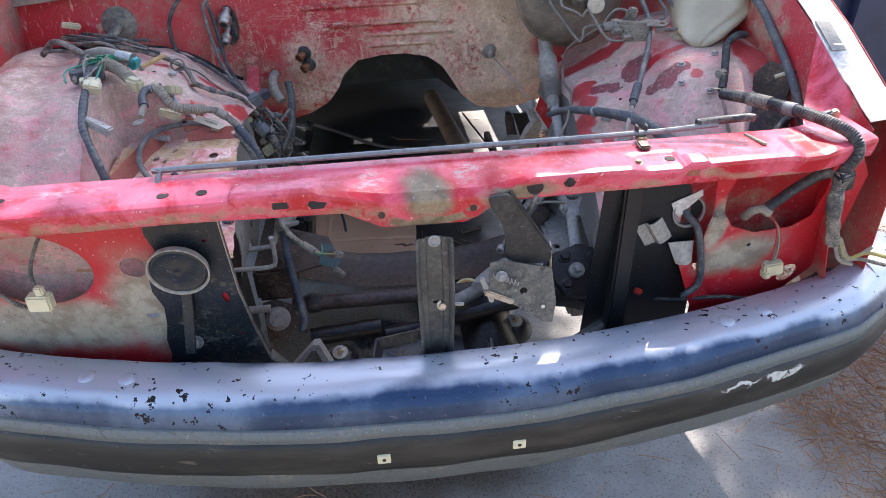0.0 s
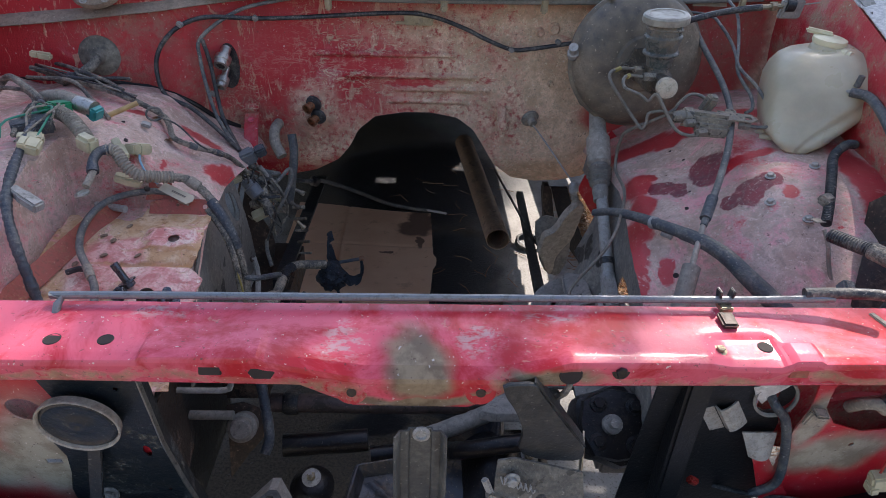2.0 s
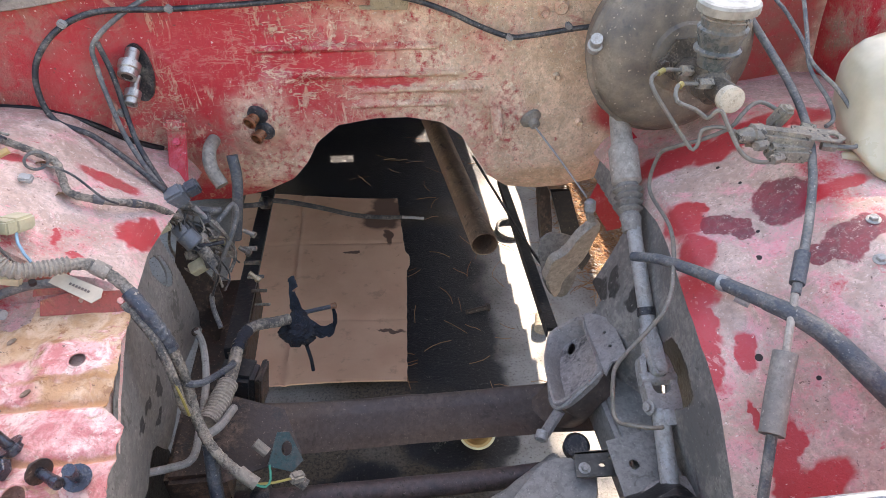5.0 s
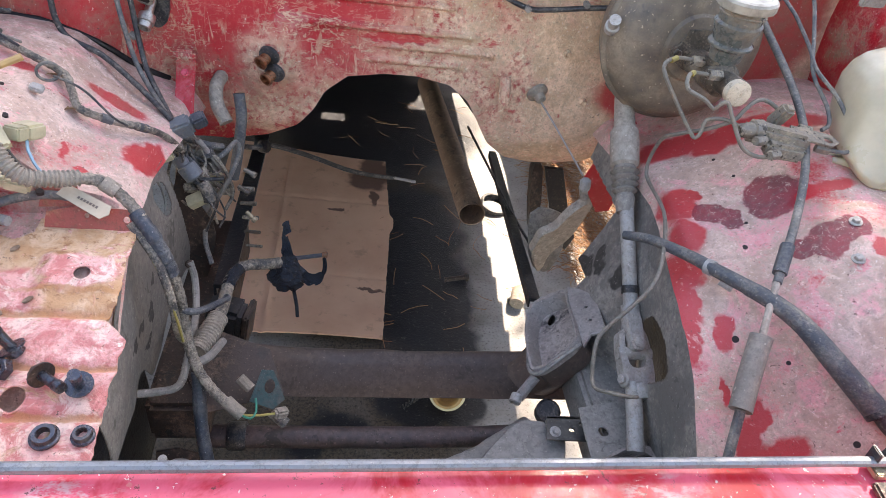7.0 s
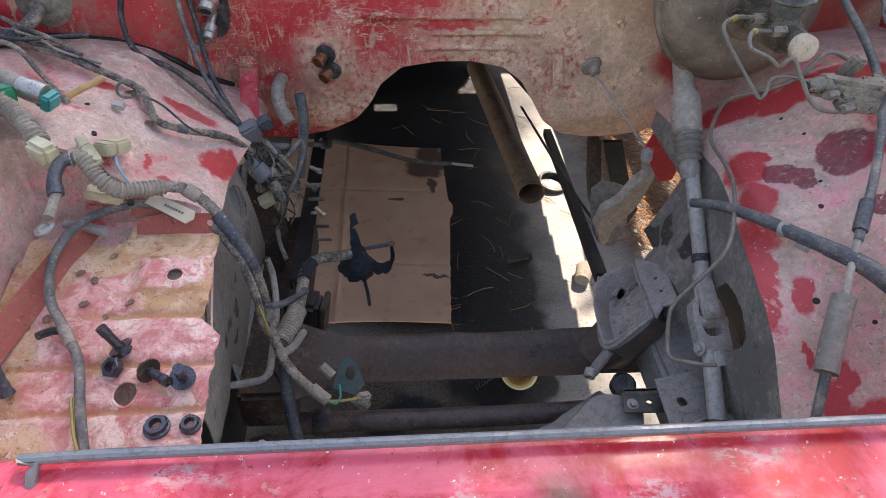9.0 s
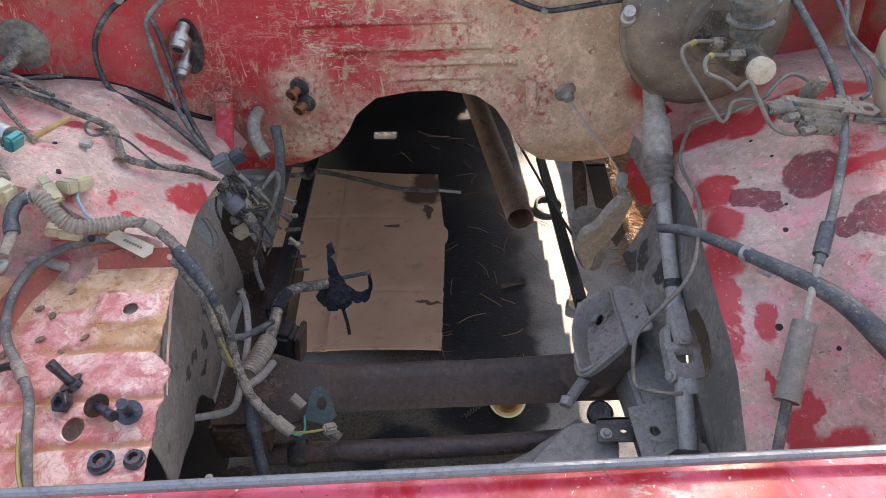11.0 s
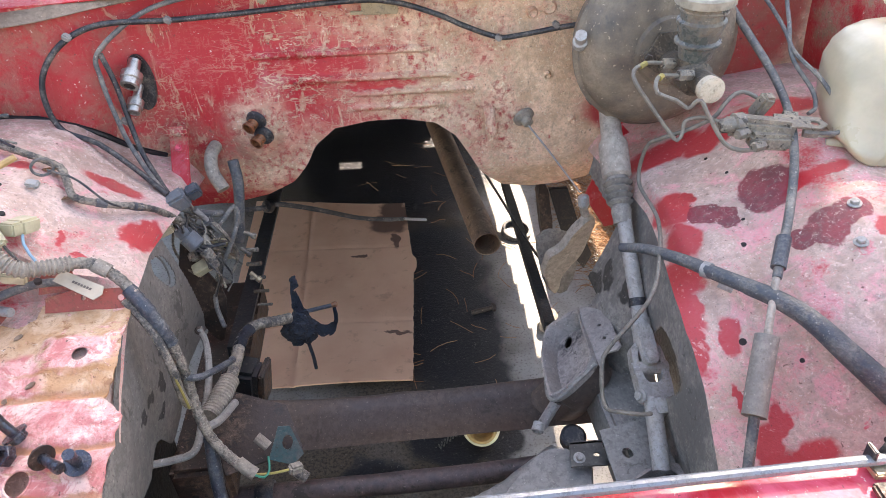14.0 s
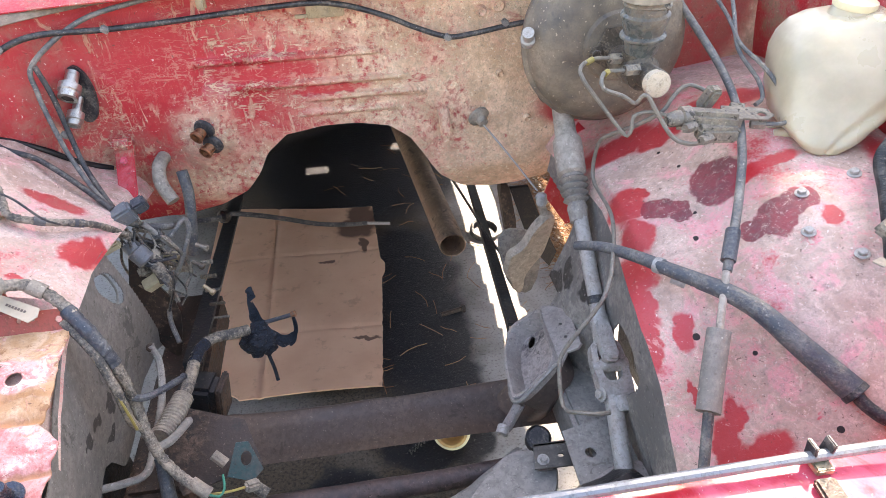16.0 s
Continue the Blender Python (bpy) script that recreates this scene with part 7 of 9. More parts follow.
accel = thing("throttle_cable", "throttle cable with a brass adjuster over the cowl", "cable", (0.6, 0.72, 0.97))
part("sheath", tube([(0.50, 0.70, 0.962), (0.56, 0.712, 0.975), (0.615, 0.72, 0.983), (0.645, 0.72, 0.986)], 0.006, 10), M_RUBBER, accel)
part("adjuster", tube([(0.640, 0.72, 0.986), (0.690, 0.72, 0.990)], 0.005, 8), M_BRASS, accel, "brass threaded adjuster")
part("adjuster_nut", hexagon((0.662, 0.72, 0.988), (1, 0, 0.1), 0.009, 0.010), M_BRASS, accel)
part("bracket", block((0.045, 0.010, 0.035), pose(0.702, 0.722, 0.985, 10, 0, 5), 0.003), M_STEEL, accel)
part("rubber_stop", lathe(((0, 0.012), (0.016, 0.012), (0.018, 0.009)), (0.688, 0.72, 0.992), (1, 0, 0), 16), M_RUBBER, accel)
part("inner_wire", tube([(0.71, 0.72, 0.992), (0.80, 0.73, 1.0), (0.86, 0.74, 0.99)], 0.0015, 6), M_STEEL, accel)
part("post", block((0.012, 0.008, 0.045), pose(0.612, 0.73, 0.995), 0.002), M_BRASS, accel)

harness_r = thing("headlamp_loom", "ribbed black lamp wiring loom bending over the corner", "wiring loom", (0.62, 0.2, 0.78))
part("upper_loom", tube([(0.715, 0.44, 0.83), (0.690, 0.425, 0.835), (0.655, 0.395, 0.828), (0.628, 0.345, 0.815), (0.605, 0.298, 0.795), (0.585, 0.262, 0.782)], 0.0066, 12, ribs=0.0008, pitch=0.0035), M_RUBBER, harness_r)
part("front_loom", tube([(0.549, 0.199, 0.799), (0.578, 0.137, 0.806), (0.601, 0.069, 0.812), (0.622, 0.012, 0.812), (0.641, -0.017, 0.800), (0.648, -0.026, 0.776), (0.637, -0.025, 0.748), (0.632, -0.030, 0.715)], 0.0086, 12, ribs=0.0008, pitch=0.0035), M_RUBBER, harness_r)
part("joint_sleeve", tube([(0.573, 0.151, 0.805), (0.586, 0.113, 0.808)], 0.0112, 14, lumps=0.15), M_LOOM, harness_r, "taped joint sleeve")
part("joint_sleeve", tube([(0.595, 0.086, 0.810), (0.601, 0.069, 0.812)], 0.0108, 14), M_GREY_PLASTIC, harness_r)
part("taped_trunk", tube([(0.637, -0.025, 0.748), (0.632, -0.030, 0.715), (0.632, -0.040, 0.677), (0.646, -0.040, 0.631)], 0.0105, 12, lumps=0.35), M_LOOM, harness_r)
part("black_plug", block((0.026, 0.02, 0.034), pose(0.639, -0.027, 0.735, 12, -15), 0.004), M_RUBBER, harness_r)
part("small_plug", block((0.026, 0.014, 0.014), pose(0.645, 0.06, 0.802, 0, -25, -20), 0.003), M_GREY_PLASTIC, harness_r)
part("plug_collar", block((0.010, 0.016, 0.012), pose(0.658, 0.055, 0.808, 0, -25, -20), 0.002), M_BRASS, harness_r)
for k, mt in enumerate((M_LOOM_TAN, M_LOOM, M_YELLOW_WIRE, M_LOOM_TAN)):
    x, y, z = (0.646, -0.040, 0.631)
    part("lead", tube([(x + 0.003 * k, y, z + 0.01), (x + 0.012 + 0.006 * k, y - 0.008, z - 0.025), (x + 0.035 + 0.008 * k, y - 0.012, z - 0.035 + 0.01 * k), (x + 0.085, y - 0.02, z - 0.05 + 0.014 * k), (x + 0.13, y - 0.03, z - 0.06 + 0.01 * k)][:3 + k % 3], 0.0030, 8), mt, harness_r)
part("drop_wire", tube([(0.583, 0.258, 0.774), (0.588, 0.245, 0.755), (0.596, 0.238, 0.725), (0.604, 0.22, 0.69)], 0.003, 8), M_LOOM_TAN, harness_r)
part("wing_plug", block((0.018, 0.016, 0.035), pose(0.612, 0.218, 0.70, 30, 10), 0.003), M_GREY_PLASTIC, harness_r)
part("tape_flag", block((0.022, 0.012, 0.0015), pose(0.572, 0.262, 0.786, 0, 10, 25), 0.0), M_LOOM_TAN, harness_r)
part("loom_clip", block((0.022, 0.016, 0.014), pose(0.600, 0.30, 0.80, 20, 0, 30), 0.003), M_LOOM, harness_r)


# ---- fittings on the bulkhead ----
ac = thing("pipe_fittings", "two bare alloy hose fittings on a black rubber plate", "fitting", (-0.39, 0.84, 0.8))
part("pad", plate(ring2(0, 0, 0.022, 0.046, 24), on_plane((-0.386, 0.842, 0.820), (1, -0.15, 0), (0, 0.05, 1)), 0.006), M_RUBBER, ac)
fa = Vector((-0.12, -0.75, -0.55))
big = part("large_fitting", lathe(((0, 0.010), (0.022, 0.010), (0.023, 0.0165), (0.034, 0.0165), (0.036, 0.0145), (0.046, 0.014), (0.047, 0.009), (0.03, 0.008)), (-0.384, 0.838, 0.858), fa, 20), M_ZINC, ac, "bright alloy threaded fitting")
# dark disc closing the fitting, painted as the shade in its bore
part("bore_disc", lathe(((0, 0.0088), (0.001, 0.0088)), Vector((-0.384, 0.838, 0.858)) + fa.normalized() * 0.0445, fa, 16), M_HOLE_SHADE, big)
small = part("small_fitting", lathe(((0, 0.007), (0.026, 0.007), (0.027, 0.0125), (0.040, 0.0125), (0.041, 0.010), (0.050, 0.010), (0.051, 0.006), (0.04, 0.005)), (-0.388, 0.836, 0.818), fa, 16), M_ZINC, ac, "small alloy fitting")
heat = thing("heater_pipes", "two tarnished copper heater pipe stubs in the bulkhead", "pipe", (-0.22, 0.85, 0.7))
for x, z in ((-0.216, 0.733), (-0.208, 0.704)):
    part("stub", lathe(((0, 0.0095), (0.022, 0.0095), (0.024, 0.0115), (0.028, 0.0115), (0.0285, 0.009), (0.02, 0.0085), (0.018, 0.001)), (x, 0.856, z + 0.008), (-0.5, -0.8, -0.3), 18), M_COPPER, heat)
    part("grommet", lathe(((0, 0.018), (0.005, 0.017), (0.008, 0.011)), (x, 0.852, z + 0.008), (-0.3, -0.9, -0.2), 18), M_RUBBER, heat)
tab = thing("bulkhead_bracket", "red folded-steel tab on the bulkhead", "bracket", (-0.345, 0.8, 0.65))
part("leaf", block((0.030, 0.005, 0.105), pose(-0.346, 0.800, 0.690, -38), 0.002), M_WING_SIDE, tab)
part("cap", block((0.034, 0.03, 0.018), pose(-0.347, 0.834, 0.735, -20), 0.005), M_BULKHEAD, tab)
part("bolt", bolt_shape((-0.346, 0.812, 0.715), (0, -0.8, 0.6), 0.004), M_BAR, tab)
single("drain_elbow", tube([(-0.300, 0.868, 0.688), (-0.303, 0.835, 0.685), (-0.300, 0.812, 0.665), (-0.283, 0.792, 0.640)], 0.0115, 14), M_LOOM_TAN, "dusty tan drain elbow on the bulkhead", "elbow")
single("loose_hose", tube([(-0.266, 0.828, 0.678), (-0.262, 0.815, 0.64), (-0.268, 0.80, 0.585), (-0.278, 0.79, 0.53)], 0.0095, 12), M_RUBBER_GREY, "grey hose hanging below the bulkhead", "hose")
gro = thing("bulkhead_grommet", "large black rubber grommet with the main loom", "grommet", (-0.62, 0.78, 0.8))
part("disc", lathe(((0, 0.040), (0.005, 0.039), (0.010, 0.033), (0.014, 0.024), (0.018, 0.016), (0.030, 0.011)), (-0.622, 0.796, 0.848), (0.12, -1, 0.05), 32), M_GROMMET, gro, "dusty rubber disc")
part("neck", tube([(-0.617, 0.770, 0.848), (-0.618, 0.745, 0.842), (-0.635, 0.72, 0.83), (-0.66, 0.70, 0.822)], 0.009, 12), M_LOOM, gro)
clip_f = thing("cable_bracket", "tan steel cable bracket on the bulkhead", "bracket", (0.008, 0.87, 0.9))
part("plate", block((0.060, 0.006, 0.022), pose(0.010, 0.866, 0.918), 0.002), M_BRASS, clip_f)
part("band", block((0.022, 0.010, 0.028), pose(0.008, 0.862, 0.923), 0.003), M_BRASS, clip_f)
part("tang", block((0.020, 0.004, 0.006), pose(-0.028, 0.862, 0.912), 0.001), M_BRASS, clip_f)
for x, z, r in ((0.267, 0.897, 0.010), (0.296, 0.905, 0.013), (0.200, 0.708, 0.010), (0.205, 0.69, 0.008), (0.355, 0.70, 0.008), (0.30, 0.79, 0.007)):
    single("bulkhead_plug", lathe(((0, r), (0.006, r * 0.95), (0.010, r * 0.7), (0.008, r * 0.4)), (x, fire_y(x, z) + 0.001, z), (0, -1, -0.1), 20), M_BULKHEAD, "dust-covered plug in the bulkhead", "plug", "plugs in the bulkhead")
single("bulkhead_stud", tube([(0.196, 0.868, 0.735), (0.198, 0.856, 0.715), (0.2, 0.852, 0.69)], 0.011, 10), M_BULKHEAD, "dusty raised boss on the bulkhead", "boss")
cowl = thing("cowl_rail", "red cowl edge with clipped wiring over the bulkhead", "cowl", (0.0, 0.85, 0.95))
part("rail", sheet(lambda u, v: (-0.90 + 1.66 * u, 0.80 + 0.12 * v + 0.04 * ease(-0.90 + 1.66 * u, -0.6, -0.3), 0.946 + 0.035 * u + 0.014 * math.sin(v * 3.1)), 40, 8, 0.002), M_WING_SIDE, cowl)
part("scuttle", sheet(lambda u, v: (-0.92 + 1.48 * u, 0.915 + 0.42 * v, 0.962 + 0.035 * u + 0.10 * v + 0.012 * math.sin(v * 9)), 30, 14, 0.003), M_WING_SIDE, cowl, "red scuttle panel below the windscreen")
part("seam", tube([(-0.20, 0.848, 0.962), (0.0, 0.84, 0.962), (0.4, 0.838, 0.97), (0.70, 0.83, 0.985)], 0.007, 10, 0.05), M_GREY_DUST, cowl)
for x in (-0.17, 0.06, 0.262):
    part("cable_tab", block((0.014, 0.012, 0.035), pose(x, 0.834, 0.958 + 0.01 * x), 0.003), M_BRASS, cowl)
for k in range(3):
    part("wire", tube([(-0.15, 0.835, 0.968 + 0.006 * k), (0.06, 0.828, 0.966 + 0.007 * k), (0.26, 0.828, 0.972 + 0.006 * k), (0.45, 0.82, 0.985 + 0.005 * k)], 0.003, 6, 0.03), (M_CABLE_GREY, M_LOOM, M_RUBBER)[k], cowl)
wiper = thing("wiper_motor", "dusty cream cast wiper motor with a black barrel on the cowl", "wiper motor", (-0.59, 0.79, 0.96))
wiper_way = Vector((0.08, -0.62, 0.78))
wiper_at = Vector((-0.600, 0.80, 0.974))
part("gear_case", lathe(((0, 0.050), (0.006, 0.051), (0.012, 0.050), (0.014, 0.041), (0.024, 0.038), (0.027, 0.032), (0.029, 0.012)), wiper_at, wiper_way, 40), M_LEDGE, wiper)
wiper_face = on_plane(wiper_at + wiper_way.normalized() * 0.027, (1, 0.1, 0), (0, 0.78, 0.62))
part("terminal_box", loft([[wiper_face(a, b, h) for a, b in softened([(-0.028, -0.014), (0.016, -0.018), (0.020, 0.022), (-0.024, 0.026)], 1)] for h in (-0.004, 0.012, 0.015)]), M_CREAM, wiper, "cream terminal cover")
part("barrel", tube([wiper_face(0.030, 0.022, -0.006), wiper_face(0.075, 0.040, -0.002), wiper_face(0.13, 0.052, 0.0)], 0.026, 20), M_BLACK_PAINT, wiper, "black motor barrel")
for a in (200, 250, 300, 345):
    part("case_bolt", bolt_shape(wiper_face(0.045 * math.cos(radians(a)), 0.045 * math.sin(radians(a)), -0.014), wiper_way, 0.0045), M_STEEL, wiper)
for k in range(3):
    part("lead", tube([wiper_face(0.016, 0.010 - 0.01 * k, 0.008), wiper_face(0.034, 0.004 - 0.012 * k, 0.016), wiper_face(0.052, 0.016 - 0.008 * k, 0.008), wiper_face(0.060, 0.034, -0.004)], 0.0022, 6), (M_LOOM_TAN, M_CABLE_GREY, M_YELLOW_WIRE)[k], wiper)
part("earth_loop", tube([wiper_face(0.072, 0.010, -0.010), wiper_face(0.085, -0.006, -0.006), wiper_face(0.102, -0.002, -0.006), wiper_face(0.106, 0.018, -0.008)], 0.0028, 8), M_LOOM_TAN, wiper)
LEDGE_LOW = ((-0.84, 0.905), (-0.659, 0.922), (-0.543, 0.935), (-0.422, 0.948), (-0.292, 0.957), (-0.132, 0.962))


def ledge(u, v):
    x = -0.84 + 0.70 * u
    z = lerp_table(x, LEDGE_LOW)
    return (x, fire_y(x, z) - 0.020 * (1 - ease(x, -0.34, -0.15)) * (1 - v) - 0.002 + 0.012 * v, z + (0.020 - 0.008 * u) * v - 0.004 * math.exp(-(v / 0.12) ** 2))


part("ledge", sheet(ledge, 60, 10, 0.002), M_LEDGE, cowl, "tan dusty ledge under the cowl")
# black tube put in as the shadow line where wing meets bulkhead
single("joint_shadow", tube([(x, fire_y(x, 0.8) - 0.004, wing_z(x, fire_y(x, 0.8) - 0.01, -1) + 0.002) for x in (-0.80, -0.70, -0.62, -0.54, -0.47, -0.42, -0.38)], 0.0042, 8, 0.02, lumps=0.5), M_OILY, "black strip modelled as the shadow between wing and bulkhead", "sealer")
single("warning_label", plate([(-0.035, -0.018), (0.035, -0.018), (0.035, 0.018), (-0.035, 0.018)], on_plane((0.600, 0.846, 0.982), (1, 0, 0), (0, 0.3, 1)), 0.0015), M_PAPER, "faded pale label on the cowl", "label")

# bulkhead wiring
single("main_cable", tube([(0.500, 0.70, 0.950), (0.42, 0.735, 0.925), (0.355, 0.80, 0.900), (0.31, 0.84, 0.882), (0.245, 0.852, 0.868), (0.205, 0.853, 0.866), (0.15, 0.856, 0.885), (0.105, 0.858, 0.905), (0.035, 0.855, 0.928), (-0.04, 0.858, 0.932), (-0.24, 0.857, 0.918), (-0.325, 0.848, 0.916), (-0.41, 0.818, 0.922), (-0.462, 0.797, 0.905), (-0.497, 0.78, 0.868), (-0.508, 0.772, 0.825), (-0.496, 0.765, 0.780), (-0.447, 0.757, 0.757), (-0.392, 0.728, 0.724), (-0.345, 0.700, 0.690)], 0.0044, 12), M_RUBBER, "black cable looped across the bulkhead", "cable")
single("grey_lead", tube([(-0.10, 0.85, 0.965), (-0.19, 0.858, 0.962), (-0.275, 0.855, 0.950), (-0.355, 0.842, 0.93), (-0.422, 0.808, 0.885), (-0.428, 0.800, 0.845), (-0.418, 0.785, 0.785), (-0.402, 0.769, 0.735), (-0.360, 0.715, 0.70), (-0.335, 0.70, 0.672)], 0.0038, 10), M_CABLE_GREY, "grey wire running down the bulkhead", "cable")
single("black_lead", tube([(-0.420, 0.806, 0.882), (-0.410, 0.802, 0.835), (-0.402, 0.79, 0.77), (-0.390, 0.77, 0.73), (-0.358, 0.725, 0.695), (-0.340, 0.71, 0.665)], 0.0042, 10), M_RUBBER, "black wire running down the bulkhead", "cable")
for p in ((-0.320, 0.846, 0.917), (-0.455, 0.795, 0.912), (-0.412, 0.797, 0.775), (0.205, 0.85, 0.866), (0.30, 0.842, 0.886)):
    single("cable_clip", block((0.012, 0.012, 0.009), pose(*p, 10, 35), 0.002), M_GREY_DUST, "grey clip gripping a bulkhead cable", "clip", "cable clips")

# connector cluster where the bulkhead wires meet
random.seed(7)
knot = thing("connector_cluster", "tangle of dusty connectors and cut wires", "connectors", (-0.33, 0.7, 0.6))
part("grey_plug", block((0.044, 0.026, 0.030), pose(-0.338, 0.702, 0.674, 15, -20, 20), 0.004), M_GREY_PLASTIC, knot, "grey multi-pin plug")
part("plug_shell", block((0.022, 0.022, 0.020), pose(-0.308, 0.712, 0.686, 15, -20, 20), 0.003), M_TAPE, knot)
part("cream_plug", block((0.032, 0.020, 0.018), pose(-0.316, 0.680, 0.558, 25, -25, 15), 0.002), M_CREAM, knot, "cream plug with bare blades")
for k in (0, 1):
    part("blade", block((0.003, 0.002, 0.018), pose(-0.298 + 0.009 * k, 0.688, 0.569 + 0.003 * k, 10, 40), 0.0), M_ZINC, knot)
part("fuse_holder", block((0.052, 0.014, 0.012), pose(-0.366, 0.670, 0.634, 0, -18, 18), 0.003), M_CREAM, knot, "dirty cream fuse holder")
part("round_plug", lathe(((0, 0.010), (0.004, 0.012), (0.016, 0.012), (0.018, 0.0155), (0.040, 0.0155), (0.043, 0.010), (0.036, 0.009)), (-0.342, 0.695, 0.628), (0.62, -0.25, -0.72), 18), M_GREY_PLASTIC, knot, "round grey sensor plug")
part("plug_tail", tube([(-0.308, 0.684, 0.590), (-0.300, 0.68, 0.578), (-0.296, 0.676, 0.56)], 0.010, 12, lumps=0.15), M_LOOM, knot)
part("stay_rod", tube([(-0.313, 0.710, 0.653), (-0.278, 0.720, 0.590)], 0.0045, 10), M_GREY_DUST, knot, "thin grey stay rod")
for k, (p, mt) in enumerate((((-0.246, 0.720, 0.596), M_CAST), ((-0.254, 0.702, 0.575), M_CAST_DARK), ((-0.238, 0.668, 0.548), M_BRASS))):
    part("cut_stub", lathe(((0, 0.0036), (0.014, 0.0036), (0.015, 0.0055), (0.021, 0.0055), (0.022, 0.003)), p, (0.75, -0.35, -0.2 - 0.2 * k), 12), mt, knot)
for k, (p, rot) in enumerate((((-0.332, 0.705, 0.61), 20), ((-0.312, 0.70, 0.598), -30), ((-0.325, 0.69, 0.575), 50), ((-0.296, 0.735, 0.565), 10), ((-0.30, 0.72, 0.62), 70), ((-0.285, 0.74, 0.54), 0))):
    part("connector", block((0.026, 0.016, 0.018), Matrix.Translation(p) @ pose(0, 0, 0, rot, rot * 0.7, rot * 1.3), 0.003), (M_GREY_PLASTIC, M_LOOM_TAN, M_LOOM, M_CREAM, M_RUBBER, M_LOOM_TAN)[k], knot)
for k in range(24):
    a = Vector((-0.335 + random.uniform(-0.02, 0.02), 0.715 + random.uniform(-0.02, 0.02), 0.645 + random.uniform(-0.02, 0.02)))
    b = Vector((-0.298 + random.uniform(-0.035, 0.04), 0.712 + random.uniform(-0.04, 0.04), 0.545 + random.uniform(-0.05, 0.05)))
    m1 = a.lerp(b, 0.35) + Vector([random.uniform(-0.03, 0.03) for _ in range(3)])
    m2 = a.lerp(b, 0.7) + Vector([random.uniform(-0.03, 0.03) for _ in range(3)])
    part("wire", tube([a, m1, m2, b], random.choice((0.0016, 0.0024, 0.0034)), 6, 0.01), random.choice((M_LOOM, M_LOOM_TAN, M_RUBBER, M_LOOM)), knot)
part("loop_wire", tube([(-0.30, 0.72, 0.60), (-0.275, 0.735, 0.62), (-0.262, 0.75, 0.63), (-0.258, 0.745, 0.61), (-0.275, 0.72, 0.57), (-0.305, 0.70, 0.515), (-0.310, 0.675, 0.48), (-0.295, 0.64, 0.455)], 0.0042, 8), M_CABLE_GREY, knot)
part("thick_lead", tube([(-0.345, 0.72, 0.655), (-0.31, 0.735, 0.63), (-0.285, 0.755, 0.615)], 0.006, 10), M_CABLE_GREY, knot)
for k in range(5):
    part("bolt_stub", tube([(-0.262 + 0.004 * k, 0.745 - 0.012 * k, 0.54 - 0.022 * k), (-0.235 + 0.004 * k, 0.738 - 0.012 * k, 0.545 - 0.022 * k)], 0.0042 - 0.0004 * k, 8), M_CAST_DARK if k % 2 else M_LOOM, knot)

# pale cast bracket behind the rail, beside the tunnel
single("side_bracket", plate(softened([(-0.336, 0.625), (-0.318, 0.56), (-0.288, 0.498), (-0.300, 0.43), (-0.313, 0.390), (-0.335, 0.42), (-0.360, 0.532)], 1), on_plane((0, 0.665, 0), (1, 0.1, 0), (0, 0.1, 1)), 0.004), M_BROWN_STEEL, "grimy brown steel plate beside the tunnel", "plate")
pin = thing("pin_strap", "thin bent steel rod on the splash wall", "rod", (-0.32, 0.4, 0.5))
part("rod", tube([(-0.310, 0.57, 0.520), (-0.303, 0.56, 0.49), (-0.292, 0.50, 0.475), (-0.288, 0.42, 0.47), (-0.290, 0.375, 0.468), (-0.315, 0.362, 0.47), (-0.356, 0.353, 0.474)], 0.0055, 10), M_GREY_DUST, pin)
part("eye", lathe(((0, 0.006), (0.005, 0.007), (0.009, 0.004)), (-0.312, 0.572, 0.513), (0.3, -0.6, 0.6), 14), M_BROWN_STEEL, pin)

# ---- wiring over the battery-side wing ----
upper = thing("wing_loom", "dust-grey wiring loom clipped across the inner wing", "wiring loom", (-0.5, 0.6, 0.8))
part("trunk", tube([(-0.735, 0.745, 0.835), (-0.66, 0.715, 0.828), (-0.609, 0.691, 0.822), (-0.558, 0.668, 0.818), (-0.501, 0.64, 0.808), (-0.467, 0.642, 0.787), (-0.453, 0.639, 0.776), (-0.442, 0.619, 0.766), (-0.426, 0.593, 0.756), (-0.394, 0.605, 0.735), (-0.366, 0.617, 0.722), (-0.346, 0.64, 0.70), (-0.338, 0.67, 0.668), (-0.330, 0.69, 0.645)], 0.0050, 12, ribs=0.0004, pitch=0.009, lumps=0.15), M_LOOM, upper)
part("side_wire", tube([(-0.72, 0.70, 0.83), (-0.62, 0.66, 0.838), (-0.56, 0.60, 0.824), (-0.515, 0.555, 0.806)], 0.0036, 8), M_LOOM, upper)
part("bundle_wire", tube([(-0.735, 0.80, 0.832), (-0.68, 0.765, 0.835), (-0.632, 0.722, 0.838), (-0.571, 0.686, 0.832), (-0.53, 0.66, 0.822)], 0.0036, 10, lumps=0.15), M_LOOM, upper)
part("bundle_wire", tube([(-0.735, 0.765, 0.835), (-0.68, 0.715, 0.838), (-0.623, 0.676, 0.838), (-0.563, 0.714, 0.828), (-0.545, 0.73, 0.822)], 0.0032, 10, lumps=0.15), M_RUBBER, upper)
part("bundle_wire", tube([(-0.72, 0.60, 0.84), (-0.681, 0.583, 0.846), (-0.649, 0.570, 0.845), (-0.612, 0.521, 0.840), (-0.604, 0.455, 0.836), (-0.59, 0.41, 0.83)], 0.0036, 10, lumps=0.15), M_LOOM, upper)
